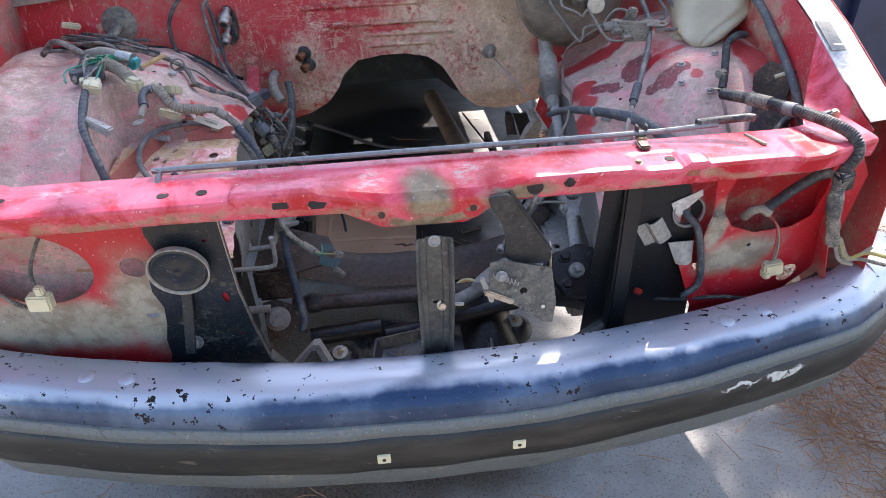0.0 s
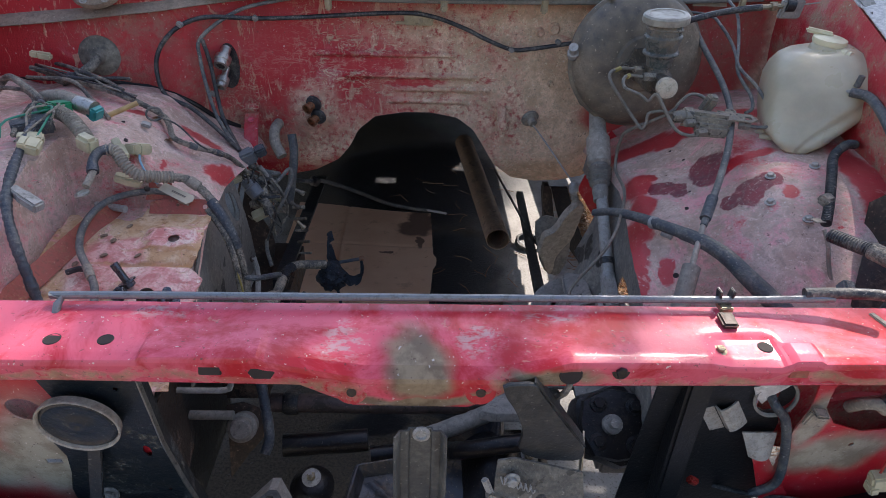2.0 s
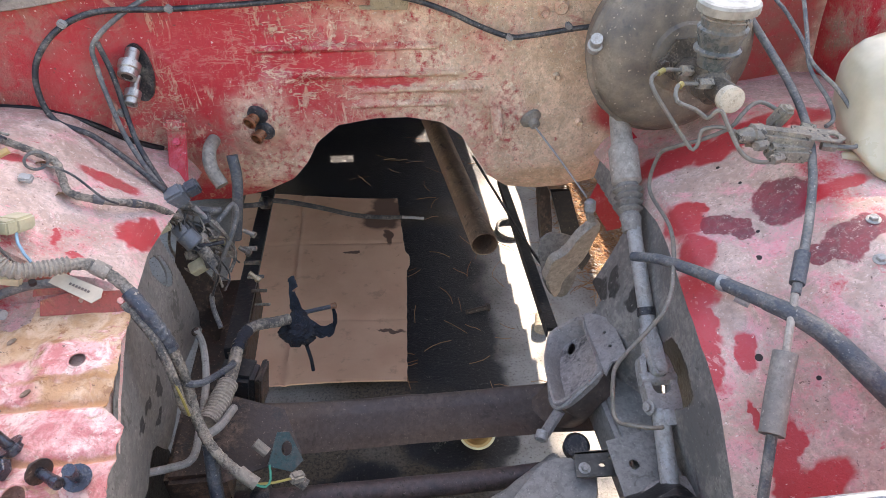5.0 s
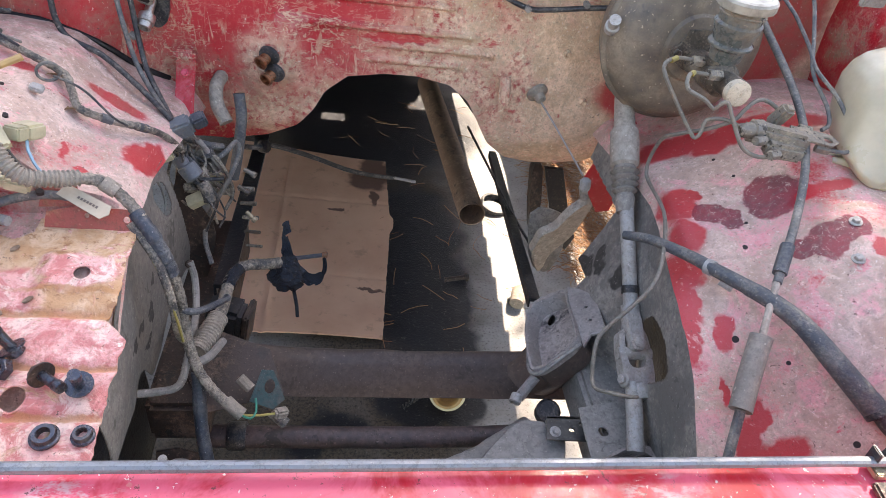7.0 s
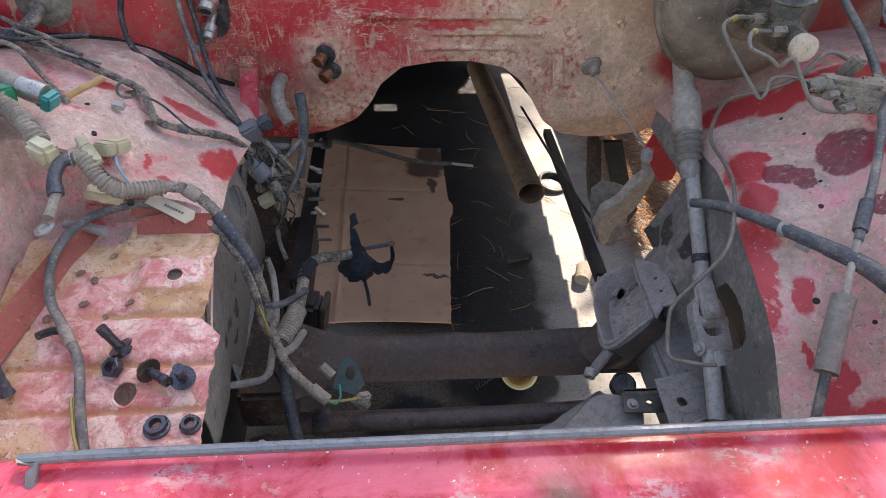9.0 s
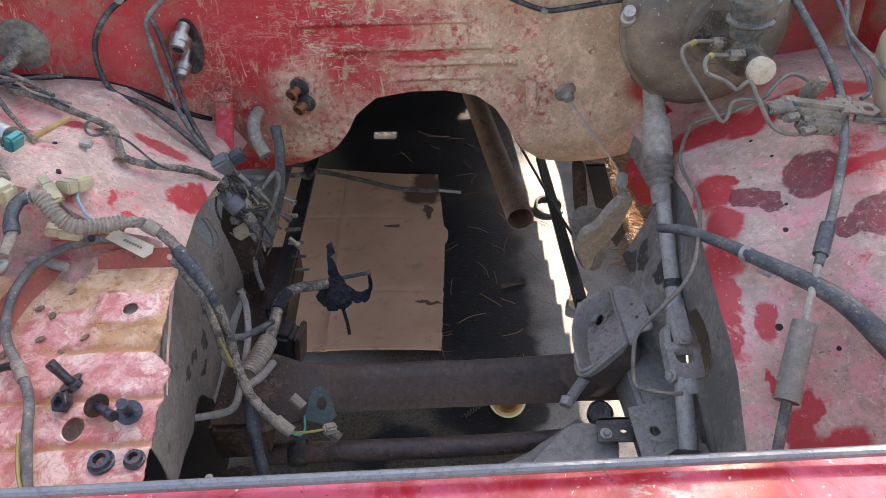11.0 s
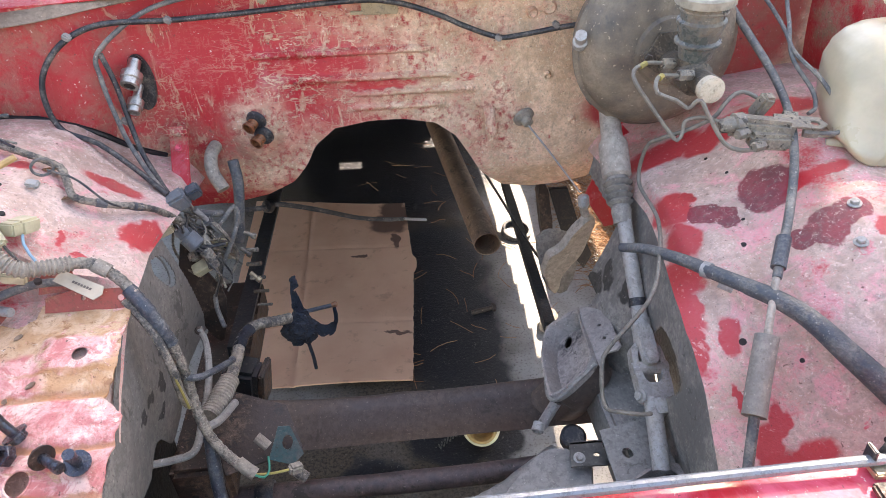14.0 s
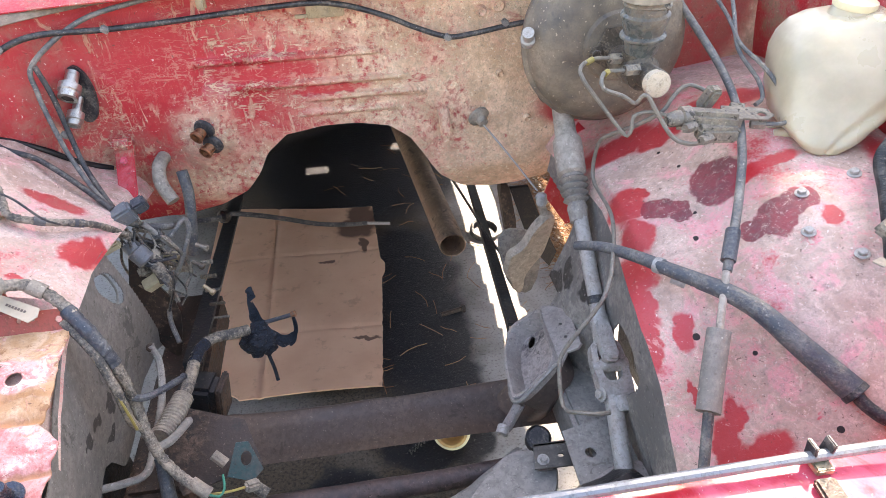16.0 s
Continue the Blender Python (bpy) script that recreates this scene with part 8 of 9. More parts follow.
part("side_wire", tube([(-0.72, 0.755, 0.828), (-0.66, 0.70, 0.822), (-0.64, 0.69, 0.835)], 0.0045, 8), M_LOOM, upper)
part("tie", tube([(-0.462 + 0.012 * math.cos(a), 0.612 + 0.006 * math.cos(a), 0.795 + 0.012 * math.sin(a)) for a in [k * 0.7 for k in range(10)]], 0.002, 6), M_CABLE_GREY, upper)
part("strap", lathe(((0, 0.009), (0.010, 0.009)), (-0.643, 0.704, 0.832), (0.9, -0.4, 0), 16), M_TAPE, upper, "blue strap")
for a, b in (((-0.590, 0.683, 0.8205), (-0.574, 0.676, 0.8195)), ((-0.530, 0.655, 0.8135), (-0.517, 0.648, 0.811)), ((-0.405, 0.600, 0.742), (-0.394, 0.605, 0.735)), ((-0.366, 0.617, 0.722), (-0.358, 0.626, 0.714))):
    part("tape_band", tube([a, b], 0.0062, 10), M_LOOM_TAN if a[0] < -0.5 else M_TAPE, upper)
for k, (dx, dz) in enumerate(((0.004, 0.004), (-0.005, 0.003), (0.002, -0.003))):
    part("loose_strand", tube([(-0.72 + dx, 0.735 + 2 * dx, 0.838 + dz), (-0.655, 0.712 + dx, 0.834 + dz), (-0.60, 0.688 + 2 * dx, 0.828 + dz), (-0.555 - dx, 0.664, 0.823 + dz), (-0.50, 0.640 + dx, 0.813 + dz)], 0.0018, 6), (M_LOOM_TAN, M_RUBBER, M_CABLE_GREY)[k], upper)
part("thin_wire", tube([(-0.455, 0.608, 0.792), (-0.42, 0.60, 0.78), (-0.385, 0.585, 0.752), (-0.372, 0.595, 0.735)], 0.0016, 6), M_RUBBER, upper)
part("clip", block((0.016, 0.012, 0.008), pose(-0.468, 0.585, 0.785, 20, 15), 0.002), M_STEEL, upper)
part("tan_stub", tube([(-0.523, 0.566, 0.806), (-0.495, 0.582, 0.816), (-0.478, 0.592, 0.822)], 0.0045, 8), M_ORANGE, upper, "tan cut tube end")
for x, y in ((-0.433, 0.60), (-0.61, 0.72), (-0.585, 0.715), (-0.465, 0.64)):
    single("dry_leaf", sheet(lambda u, v, x=x, y=y: (x - 0.014 + 0.028 * u, y - 0.009 + 0.018 * v - 0.004 * u, wing_z(x, y, -1) + 0.010 + 0.006 * math.sin(u * 3) * math.cos(v * 3)), 8, 6, 0.0006, lambda c, x=x, y=y: ((c.x - x) / 0.014) ** 2 + ((c.y - y) / 0.009) ** 2 < 1.1), M_LEAF, "dry brown leaf scrap on the inner wing", "leaf", "dry leaves")

conv = thing("ribbed_loom", "tan ribbed loom elbow with a taped tail", "wiring loom", (-0.4, 0.42, 0.75))
part("ribbed_tube", tube([(-0.470, 0.428, 0.802), (-0.456, 0.430, 0.800), (-0.440, 0.418, 0.782), (-0.424, 0.416, 0.767), (-0.402, 0.430, 0.757), (-0.382, 0.445, 0.750)], 0.0086, 14, ribs=0.0013, pitch=0.005), M_LOOM_TAN, conv)
part("blue_tape", tube([(-0.471, 0.380, 0.786), (-0.476, 0.398, 0.797), (-0.474, 0.420, 0.803), (-0.462, 0.430, 0.802)], 0.0080, 12, lumps=0.25), M_TAPE, conv)
part("trunk", tube([(-0.388, 0.442, 0.752), (-0.362, 0.452, 0.742), (-0.335, 0.445, 0.722), (-0.308, 0.425, 0.695), (-0.290, 0.412, 0.655), (-0.280, 0.405, 0.61), (-0.277, 0.40, 0.575), (-0.272, 0.385, 0.54), (-0.258, 0.365, 0.51), (-0.235, 0.345, 0.49), (-0.21, 0.33, 0.478)], 0.0068, 12, ribs=0.0005, pitch=0.010, lumps=0.12), M_LOOM, conv)
part("tape_band", tube([(-0.360, 0.452, 0.741), (-0.345, 0.449, 0.731)], 0.0092, 12), M_LOOM_TAN, conv)
part("tape_wrap", tube([(-0.325, 0.438, 0.711), (-0.305, 0.422, 0.69), (-0.290, 0.412, 0.655), (-0.286, 0.41, 0.64)], 0.0090, 12, ribs=0.0005, pitch=0.010, lumps=0.1), M_TAPE, conv)
part("second_wire", tube([(-0.330, 0.430, 0.70), (-0.300, 0.405, 0.665), (-0.284, 0.385, 0.62), (-0.280, 0.378, 0.57), (-0.276, 0.39, 0.54)], 0.0055, 10), M_LOOM, conv)
part("yellow_wire", tube([(-0.326, 0.425, 0.695), (-0.296, 0.396, 0.655), (-0.279, 0.376, 0.60), (-0.274, 0.372, 0.56)], 0.0018, 6), M_YELLOW_WIRE, conv)
part("ring_lead", tube([(-0.471, 0.382, 0.787), (-0.473, 0.365, 0.778), (-0.474, 0.356, 0.774)], 0.0055, 10), M_LOOM_TAN, conv)
part("ring_terminal", lathe(((0, 0.011), (0.0025, 0.011), (0.003, 0.0065), (0.0005, 0.006)), (-0.474, 0.342, 0.768), (-0.2, -0.1, 1), 18), M_ZINC, conv, "bare ring terminal")
part("end_tape", tube([(-0.222, 0.338, 0.484), (-0.21, 0.33, 0.478), (-0.200, 0.325, 0.472)], 0.0088, 12), M_LOOM_TAN, conv)
part("green_lead", tube([(-0.202, 0.325, 0.472), (-0.190, 0.325, 0.464), (-0.184, 0.335, 0.466), (-0.186, 0.35, 0.475)], 0.0016, 6), M_GREEN_WIRE, conv)
part("yellow_lead", tube([(-0.200, 0.326, 0.470), (-0.180, 0.333, 0.460), (-0.160, 0.342, 0.452)], 0.0018, 6), M_YELLOW_WIRE, conv)
part("lead_plug", block((0.020, 0.014, 0.014), pose(-0.153, 0.346, 0.448, 0, 20, 30), 0.003), M_LOOM_TAN, conv)
part("cable_tie", tube([(-0.292, 0.405, 0.588), (-0.262, 0.402, 0.584), (-0.235, 0.45, 0.56), (-0.238, 0.47, 0.545)], 0.0048, 8), M_TAPE, conv, "black cable tie tail")
part("white_sleeve", tube([(-0.262, 0.375, 0.515), (-0.252, 0.40, 0.50), (-0.245, 0.45, 0.475)], 0.006, 10), M_GREY_DUST, conv)
part("lower_lead", tube([(-0.262, 0.372, 0.50), (-0.255, 0.33, 0.44), (-0.245, 0.30, 0.39), (-0.236, 0.27, 0.345), (-0.242, 0.25, 0.325)], 0.009, 12, lumps=0.08), M_TAPE, conv)
ballp = thing("taped_plug", "plug bundled in crumpled black tape on a grey loom", "plug", (-0.18, 0.62, 0.45))
part("stem", tube([(-0.270, 0.430, 0.487), (-0.264, 0.46, 0.482), (-0.256, 0.50, 0.481), (-0.256, 0.54, 0.475), (-0.256, 0.58, 0.472), (-0.251, 0.61, 0.468), (-0.234, 0.63, 0.465), (-0.205, 0.645, 0.456), (-0.187, 0.66, 0.447)], 0.0095, 12, ribs=0.0004, pitch=0.010, lumps=0.1), M_LOOM, ballp)
part("tape_wrap", tube([(-0.256, 0.565, 0.473), (-0.254, 0.595, 0.470), (-0.247, 0.617, 0.467)], 0.0105, 12, lumps=0.1), M_TAPE_BLACK, ballp)
part("coil_band", tube([(-0.274, 0.415, 0.488), (-0.267, 0.445, 0.484), (-0.258, 0.49, 0.481)], 0.015, 12, ribs=0.0012, pitch=0.006, lumps=0.1), M_LOOM_TAN, ballp)
def crumple(p, k, seed):
    return 1.0 + k * (1.0 - 2.2 * abs(noise.noise(p * 2.1 + Vector((seed, 0, 0))))) + 0.5 * k * noise.noise(p * 5.0 + Vector((0, seed, 0)))


def wad(centre, r, squash, seed, k=0.35):
    """A crumpled lump of tape."""
    def place(u, v):
        a, b = u * 2 * math.pi, (v - 0.5) * math.pi * 0.98
        d = Vector((math.cos(a) * math.cos(b), math.sin(a) * math.cos(b), math.sin(b)))
        d = d * r * crumple(d, k, seed)
        return Vector(centre) + Vector((d.x * squash[0], d.y * squash[1], d.z * squash[2]))
    return sheet(place, 40, 22, 0.0004)


def ribbon(points, width, seed):
    """A twisted, creased strip of tape."""
    line = smooth_line(points, 0.004)
    def place(u, v):
        c = line[min(len(line) - 1, int(u * (len(line) - 1)))]
        turn = seed + u * 1.6
        w = width * (0.55 + 0.45 * math.sin(u * 2.6 + 0.4)) * (v - 0.5)
        fold = 0.006 * noise.noise(Vector((u * 7, v * 4, seed)))
        return c + Vector((math.cos(turn) * w, fold + 0.3 * w, math.sin(turn) * w + fold))
    return sheet(place, 24, 8, 0.002)


part("plug_body", wad((-0.176, 0.675, 0.402), 0.025, (1.15, 0.8, 1.05), 4.0, 0.26), M_TAPE_BLACK, ballp, angle=25)
part("plug_neck", wad((-0.172, 0.685, 0.428), 0.013, (1.0, 0.9, 1.0), 9.0, 0.3), M_TAPE_BLACK, ballp, angle=25)
part("tape_tail", ribbon([(-0.173, 0.69, 0.424), (-0.178, 0.695, 0.450), (-0.183, 0.70, 0.471), (-0.182, 0.705, 0.488), (-0.172, 0.705, 0.492)], 0.024, 0.3), M_TAPE_BLACK, ballp, angle=25)
part("tape_tail", ribbon([(-0.162, 0.682, 0.410), (-0.145, 0.68, 0.396), (-0.128, 0.68, 0.392), (-0.112, 0.68, 0.406), (-0.109, 0.685, 0.440)], 0.026, 0.4), M_TAPE_BLACK, ballp, angle=25)
part("tape_tail", ribbon([(-0.188, 0.668, 0.425), (-0.196, 0.66, 0.440), (-0.203, 0.65, 0.455)], 0.020, 2.1), M_TAPE_BLACK, ballp, angle=25)
part("wire_stub", tube([(-0.162, 0.66, 0.380), (-0.157, 0.655, 0.350), (-0.155, 0.65, 0.325)], 0.0034, 8), M_TAPE_BLACK, ballp)
part("lead", tube([(-0.168, 0.69, 0.432), (-0.140, 0.69, 0.438), (-0.112, 0.69, 0.444)], 0.0038, 8), M_TAPE, ballp)
part("lead_end", lathe(((0, 0.005), (0.008, 0.006), (0.010, 0.003)), (-0.114, 0.69, 0.444), (1, 0, 0.2), 10), M_COPPER, ballp, "bare copper wire end")
green = thing("green_bracket", "flaked green steel tab with a hole", "bracket", (-0.18, 0.42, 0.38))
part("tab", plate([(-0.024, -0.016), (0.012, -0.026), (0.028, -0.010), (0.006, 0.032), (-0.012, 0.032)], on_plane((-0.182, 0.425, 0.392), (1, 0.1, -0.2), (0, 0.7, 0.7)), 0.003, [ring2(0.003, 0.008, 0.008, 0.011, 14)]), M_GREEN_PAINT, green)
part("stem", tube([(-0.222, 0.43, 0.418), (-0.205, 0.42, 0.405)], 0.008, 10), M_LOOM_TAN, green)
part("stud", tube([(-0.172, 0.40, 0.375), (-0.152, 0.39, 0.36)], 0.009, 10), M_LOOM, green)
box_l = thing("mount_block", "black engine mount block on the frame rail", "mount", (-0.24, 0.55, 0.4))
part("block", block((0.058, 0.05, 0.085), pose(-0.266, 0.572, 0.390, 0, 8, -10), 0.008), M_BLACK_PAINT, box_l)
part("side_flange", block((0.010, 0.05, 0.080), pose(-0.230, 0.568, 0.386, 0, 8, -10), 0.003), M_BROWN_STEEL, box_l)
part("wing", plate([(0, 0), (0.10, -0.03), (0.13, -0.10), (0.02, -0.14), (-0.03, -0.06)], on_plane((-0.285, 0.53, 0.42), (1, 0, -0.1), (0, 0.95, 0.3)), 0.004), M_BROWN_STEEL, box_l)

# loose connectors lying on the wing
def plug(label, mt, p, size, rot, wires=()):
    t = thing("connector", label, "connector", p, "loose connectors on the wing")
    part("shell", block(size, Matrix.Translation(p) @ pose(0, 0, 0, *rot), 0.003), mt, t)
    part("collar", block((size[0] * 0.55, size[1] * 0.8, size[2] * 0.9), Matrix.Translation(p) @ pose(0, 0, 0, *rot) @ pose(-size[0] * 0.65, 0, 0), 0.002), mt, t)
    for mw, line in wires:
        part("wire", tube([p, *line], 0.0018, 6, 0.01), mw, t)


def over(x, y, h):
    return (x, y, wing_z(x, y, -1) + h)


plug("cream plastic plug lying on the inner wing", M_CREAM, over(-0.448, 0.498, 0.020), (0.030, 0.026, 0.018), (0, 20, 75), ((M_BLUE_WIRE, (over(-0.44, 0.47, 0.02), over(-0.425, 0.455, 0.012), over(-0.41, 0.45, 0.012))),))
plug("cream two-pin plug lying on the inner wing", M_CREAM, over(-0.462, 0.462, 0.018), (0.030, 0.016, 0.014), (10, 30, -50), ((M_LOOM, (over(-0.44, 0.445, 0.018), over(-0.42, 0.44, 0.012))),))
plug("cream plug half under the ribbed loom", M_CREAM, over(-0.440, 0.430, 0.006), (0.028, 0.022, 0.014), (0, 20, 10))
plug("teal-ended grey plug on the inner wing", M_TEAL, over(-0.512, 0.512, 0.030), (0.013, 0.024, 0.022), (0, 25, -15))
plug("green plug among the wiring", M_GREEN, over(-0.565, 0.505, 0.032), (0.034, 0.024, 0.022), (0, 10, 60))
plug("cream plug at the loom's end", M_CREAM, over(-0.556, 0.405, 0.028), (0.024, 0.018, 0.016), (20, 10, 20))
plug("cream plug hanging at the loom's end", M_CREAM, over(-0.545, 0.378, 0.030), (0.020, 0.026, 0.018), (15, 20, 10))
plug("pale plug by the grommet loom", M_CREAM, (-0.70, 0.74, 0.86), (0.026, 0.014, 0.013), (0, 12, 10))
plug("grey metal-ended plug on the inner wing", M_STEEL, over(-0.520, 0.295, 0.018), (0.036, 0.018, 0.016), (0, 20, -25))
plug("dark blue plug among the wiring", M_TAPE, over(-0.575, 0.455, 0.025), (0.04, 0.026, 0.024), (10, 0, 35))
tail = thing("loom_tails", "taped loom tails crossing the inner wing", "wiring loom", (-0.55, 0.45, 0.8))
part("grey_tail", tube([over(-0.625, 0.56, 0.02), over(-0.58, 0.545, 0.035), over(-0.545, 0.525, 0.035), over(-0.520, 0.515, 0.032)], 0.0105, 12, ribs=0.0005, pitch=0.010, lumps=0.15), M_LOOM_TAN, tail)
part("plug_sleeve", lathe(((0, 0.0135), (0.02, 0.0145), (0.034, 0.013)), over(-0.545, 0.526, 0.034), (0.9, -0.35, -0.15), 16), M_ZINC, tail)
part("ribbed_tail", tube([over(-0.570, 0.50, 0.03), over(-0.540, 0.48, 0.03), over(-0.515, 0.455, 0.028), over(-0.500, 0.44, 0.024)], 0.0108, 12, ribs=0.0015, pitch=0.006), M_LOOM_TAN, tail)
part("end_collar", block((0.032, 0.022, 0.026), Matrix.Translation(over(-0.492, 0.425, 0.026)) @ pose(0, 0, 0, 0, 10, -30), 0.005), M_CREAM, tail)
part("down_loom", tube([over(-0.60, 0.52, 0.03), over(-0.585, 0.47, 0.03), over(-0.565, 0.40, 0.03), over(-0.555, 0.34, 0.026), over(-0.548, 0.29, 0.022), over(-0.525, 0.245, 0.02), (-0.498, 0.21, 0.66)], 0.0068, 12, ribs=0.0005, pitch=0.010, lumps=0.2), M_TAPE, tail)
part("arch_wire", tube([(-0.73, 0.62, 0.83), (-0.69, 0.60, 0.86), (-0.64, 0.56, 0.855), over(-0.60, 0.525, 0.03)], 0.006, 10), M_LOOM, tail)
part("eyelet", lathe(((0, 0.012), (0.003, 0.012), (0.0035, 0.006)), over(-0.60, 0.558, 0.02), (0, -0.4, 1), 16), M_ZINC, tail)
for k in range(9):
    a = Vector(over(-0.56 + random.uniform(-0.02, 0.02), 0.50 + random.uniform(-0.02, 0.02), 0.04))
    b = Vector(over(-0.575 + random.uniform(-0.03, 0.03), 0.43 + random.uniform(-0.05, 0.03), 0.03))
    part("thin_wire", tube([a, a.lerp(b, 0.5) + Vector((random.uniform(-0.03, 0.03), random.uniform(-0.02, 0.02), random.uniform(0.0, 0.02))), b], 0.0018, 6, 0.01), random.choice((M_LOOM, M_LOOM_TAN, M_GREEN_WIRE, M_RUBBER)), tail)

# paper tag with unreadable print
tagm = thing("paper_tag", "pale printed paper tag tied to the loom", "tag", (-0.375, 0.425, 0.72))
tg = on_plane((-0.400, 0.443, 0.733), (0.88, -0.42, -0.2), (0.35, 0.85, 0.3))
part("card", plate([(-0.004, -0.008), (0.055, -0.010), (0.060, 0.0), (0.055, 0.010), (-0.004, 0.009)], tg, 0.0012), M_PAPER, tagm)
for k in range(7):
    part("print_bar", plate([(0.018 + 0.004 * k, -0.001), (0.0205 + 0.004 * k, -0.001), (0.0205 + 0.004 * k, 0.002), (0.018 + 0.004 * k, 0.002)], lambda a, b, h: tg(a, b, h + 0.0008), 0.0006), M_INK, tagm)

# ---- battery tray with loose bolts ----
tray = thing("battery_tray", "rusty red battery tray with torn edge", "battery tray", (-0.4, 0.28, 0.62))


def tray_edge(y):
    return lerp_table(y, ((0.08, -0.298), (0.14, -0.302), (0.20, -0.303), (0.255, -0.302), (0.275, -0.298), (0.288, -0.312), (0.30, -0.326), (0.32, -0.318), (0.41, -0.322), (0.5, -0.322))) + 0.002 * noise.noise(Vector((y * 60, 0, 8))) + 0.0012 * noise.noise(Vector((y * 200, 0, 8)))


def tray_keep(c):
    hole = (c.x + 0.361) ** 2 + (c.y - 0.352) ** 2 < 0.0095 ** 2 or (c.x + 0.386) ** 2 + (c.y - 0.212) ** 2 < 0.0125 ** 2
    torn = c.y > 0.405 + 0.03 * noise.noise(Vector((c.x * 25, 2, 2))) and c.x < -0.43
    return not hole and not torn


def tray_place(u, v):
    y = 0.10 + 0.335 * v
    x = -0.548 + (tray_edge(y) + 0.548) * u
    return (x, y, tray_z(x, y))


part("pan", sheet(tray_place, 170, 200, 0.002, tray_keep), M_TRAY, tray)
part("rear_lip", plate([(-0.100, -0.012), (0.0, -0.016), (0.003, 0.004), (-0.006, 0.010), (-0.07, 0.012), (-0.098, 0.006)], on_plane((-0.322, 0.432, 0.706), (1, 0.05, 0), (0, 0.55, 0.8)), 0.002, [ring2(-0.012, -0.002, 0.004, None, 10), ring2(-0.055, 0.002, 0.003, None, 10)]), M_RUST_RED, tray, "red turned-up lip")
part("lip_ear", plate([(0, 0), (0.045, 0.0), (0.04, 0.035), (0.01, 0.04)], on_plane((-0.430, 0.437, 0.712), (1, 0.1, 0), (0, 0.5, 0.85)), 0.002, [ring2(0.022, 0.026, 0.006, None, 12)]), M_RUST_RED, tray)
part("side_wall", sheet(lambda u, v: (-0.490 - 0.074 * u + 0.024 * v, 0.425 - 0.25 * u, 0.715 - 0.035 * u - 0.020 * v - 0.006 * u), 40, 6, 0.002), M_RUST_RED, tray, "red folded side flange")
for hx, hy, hr in ((-0.361, 0.352, 0.0098), (-0.386, 0.212, 0.0128)):
    part("hole_lip", tube([(hx + hr * math.cos(k * 0.2618), hy + hr * math.sin(k * 0.2618), tray_z(hx + hr * math.cos(k * 0.2618), hy + hr * math.sin(k * 0.2618)) - 0.0004) for k in range(25)], 0.0015, 8, straight=True), M_TRAY, tray)


def loose(kind, label, x, y, tilt, size=1.0):
    z = tray_z(x, y)
    if kind == "nut":
        single("nut", lathe(((0, 0.0105), (0.001, 0.0115), (0.009, 0.0115), (0.010, 0.0105), (0.010, 0.0062), (0.0, 0.0060)), (x, y, z + 0.004), (-0.35, -0.45, 0.8), 6, lathe(((0, 0.0062), (0.001, 0.006), (0.010, 0.0062), (0.0101, 0.0075), (0.001, 0.0075)), (x, y, z + 0.004), (-0.35, -0.45, 0.8), 18, cap=False), cap=False), M_BOLT, label, "nut", "loose nuts on the tray")
    elif kind == "ring":
        single("flange_nut", lathe(((0, 0.0125 * size), (0.003, 0.0125 * size), (0.004, 0.0105 * size), (0.009, 0.0095 * size), (0.009, 0.006 * size), (0.0, 0.0055 * size)), (x, y, z), (0.05, -0.1, 1), 20, cap=False), M_BOLT, label, "nut", "loose nuts on the tray")
    else:
        b = thing("flange_bolt", label, "bolt", (x, y, z), "loose bolts on the tray")
        w = Vector(tilt).normalized()
        part("head", bolt_shape(Vector((x, y, z + 0.012)), -w, 0.0088), M_BOLT if kind == "dark" else M_BROWN_STEEL, b)
        part("shank", tube([Vector((x, y, z + 0.012)), Vector((x, y, z + 0.012)) + w * 0.030], 0.0054, 12, ribs=0.0004, pitch=0.0016), M_BOLT, b)


loose("dark", "black flange bolt tipped up on the rusty tray", -0.398, 0.256, (-0.45, 0.15, 0.85))
loose("brown", "rusty flange bolt lying on the tray", -0.362, 0.228, (0.75, -0.55, 0.1))
loose("dark", "black flange bolt standing on its head", -0.327, 0.220, (0.15, -0.35, 0.9))
loose("nut", "blue-black steel nut lying on the tray", -0.400, 0.238, 0)
loose("ring", "blue-black flange nut on the tray's edge", -0.347, 0.176, 0, 1.05)
loose("ring", "small blue-black flange nut on the tray's edge", -0.314, 0.177, 0, 0.85)
single("stud_rod", tube([(-0.508, 0.432, 0.705), (-0.455, 0.415, 0.706)], 0.0055, 10, ribs=0.0005, pitch=0.002), M_STEEL, "threaded steel stud lying behind the tray", "stud")
for k, (x, y) in enumerate(((-0.452, 0.349), (-0.455, 0.318), (-0.405, 0.318), (-0.43, 0.305), (-0.47, 0.36), (-0.44, 0.385), (-0.49, 0.30))):
    single("rust_flake", plate(ring2(0, 0, random.uniform(0.005, 0.008), random.uniform(0.003, 0.006), 5 + k % 3, k), on_plane((x, y, tray_z(x, y) + 0.003), (1, k % 3 - 1, 0.25), (0, 1, 0.15)), 0.0015), M_RUST_PIPE, "flake of rust on the tray", "rust flake", "rust flakes")
tw = thing("tray_wire", "grey battery cable curving over the tray", "cable", (-0.45, 0.3, 0.68))
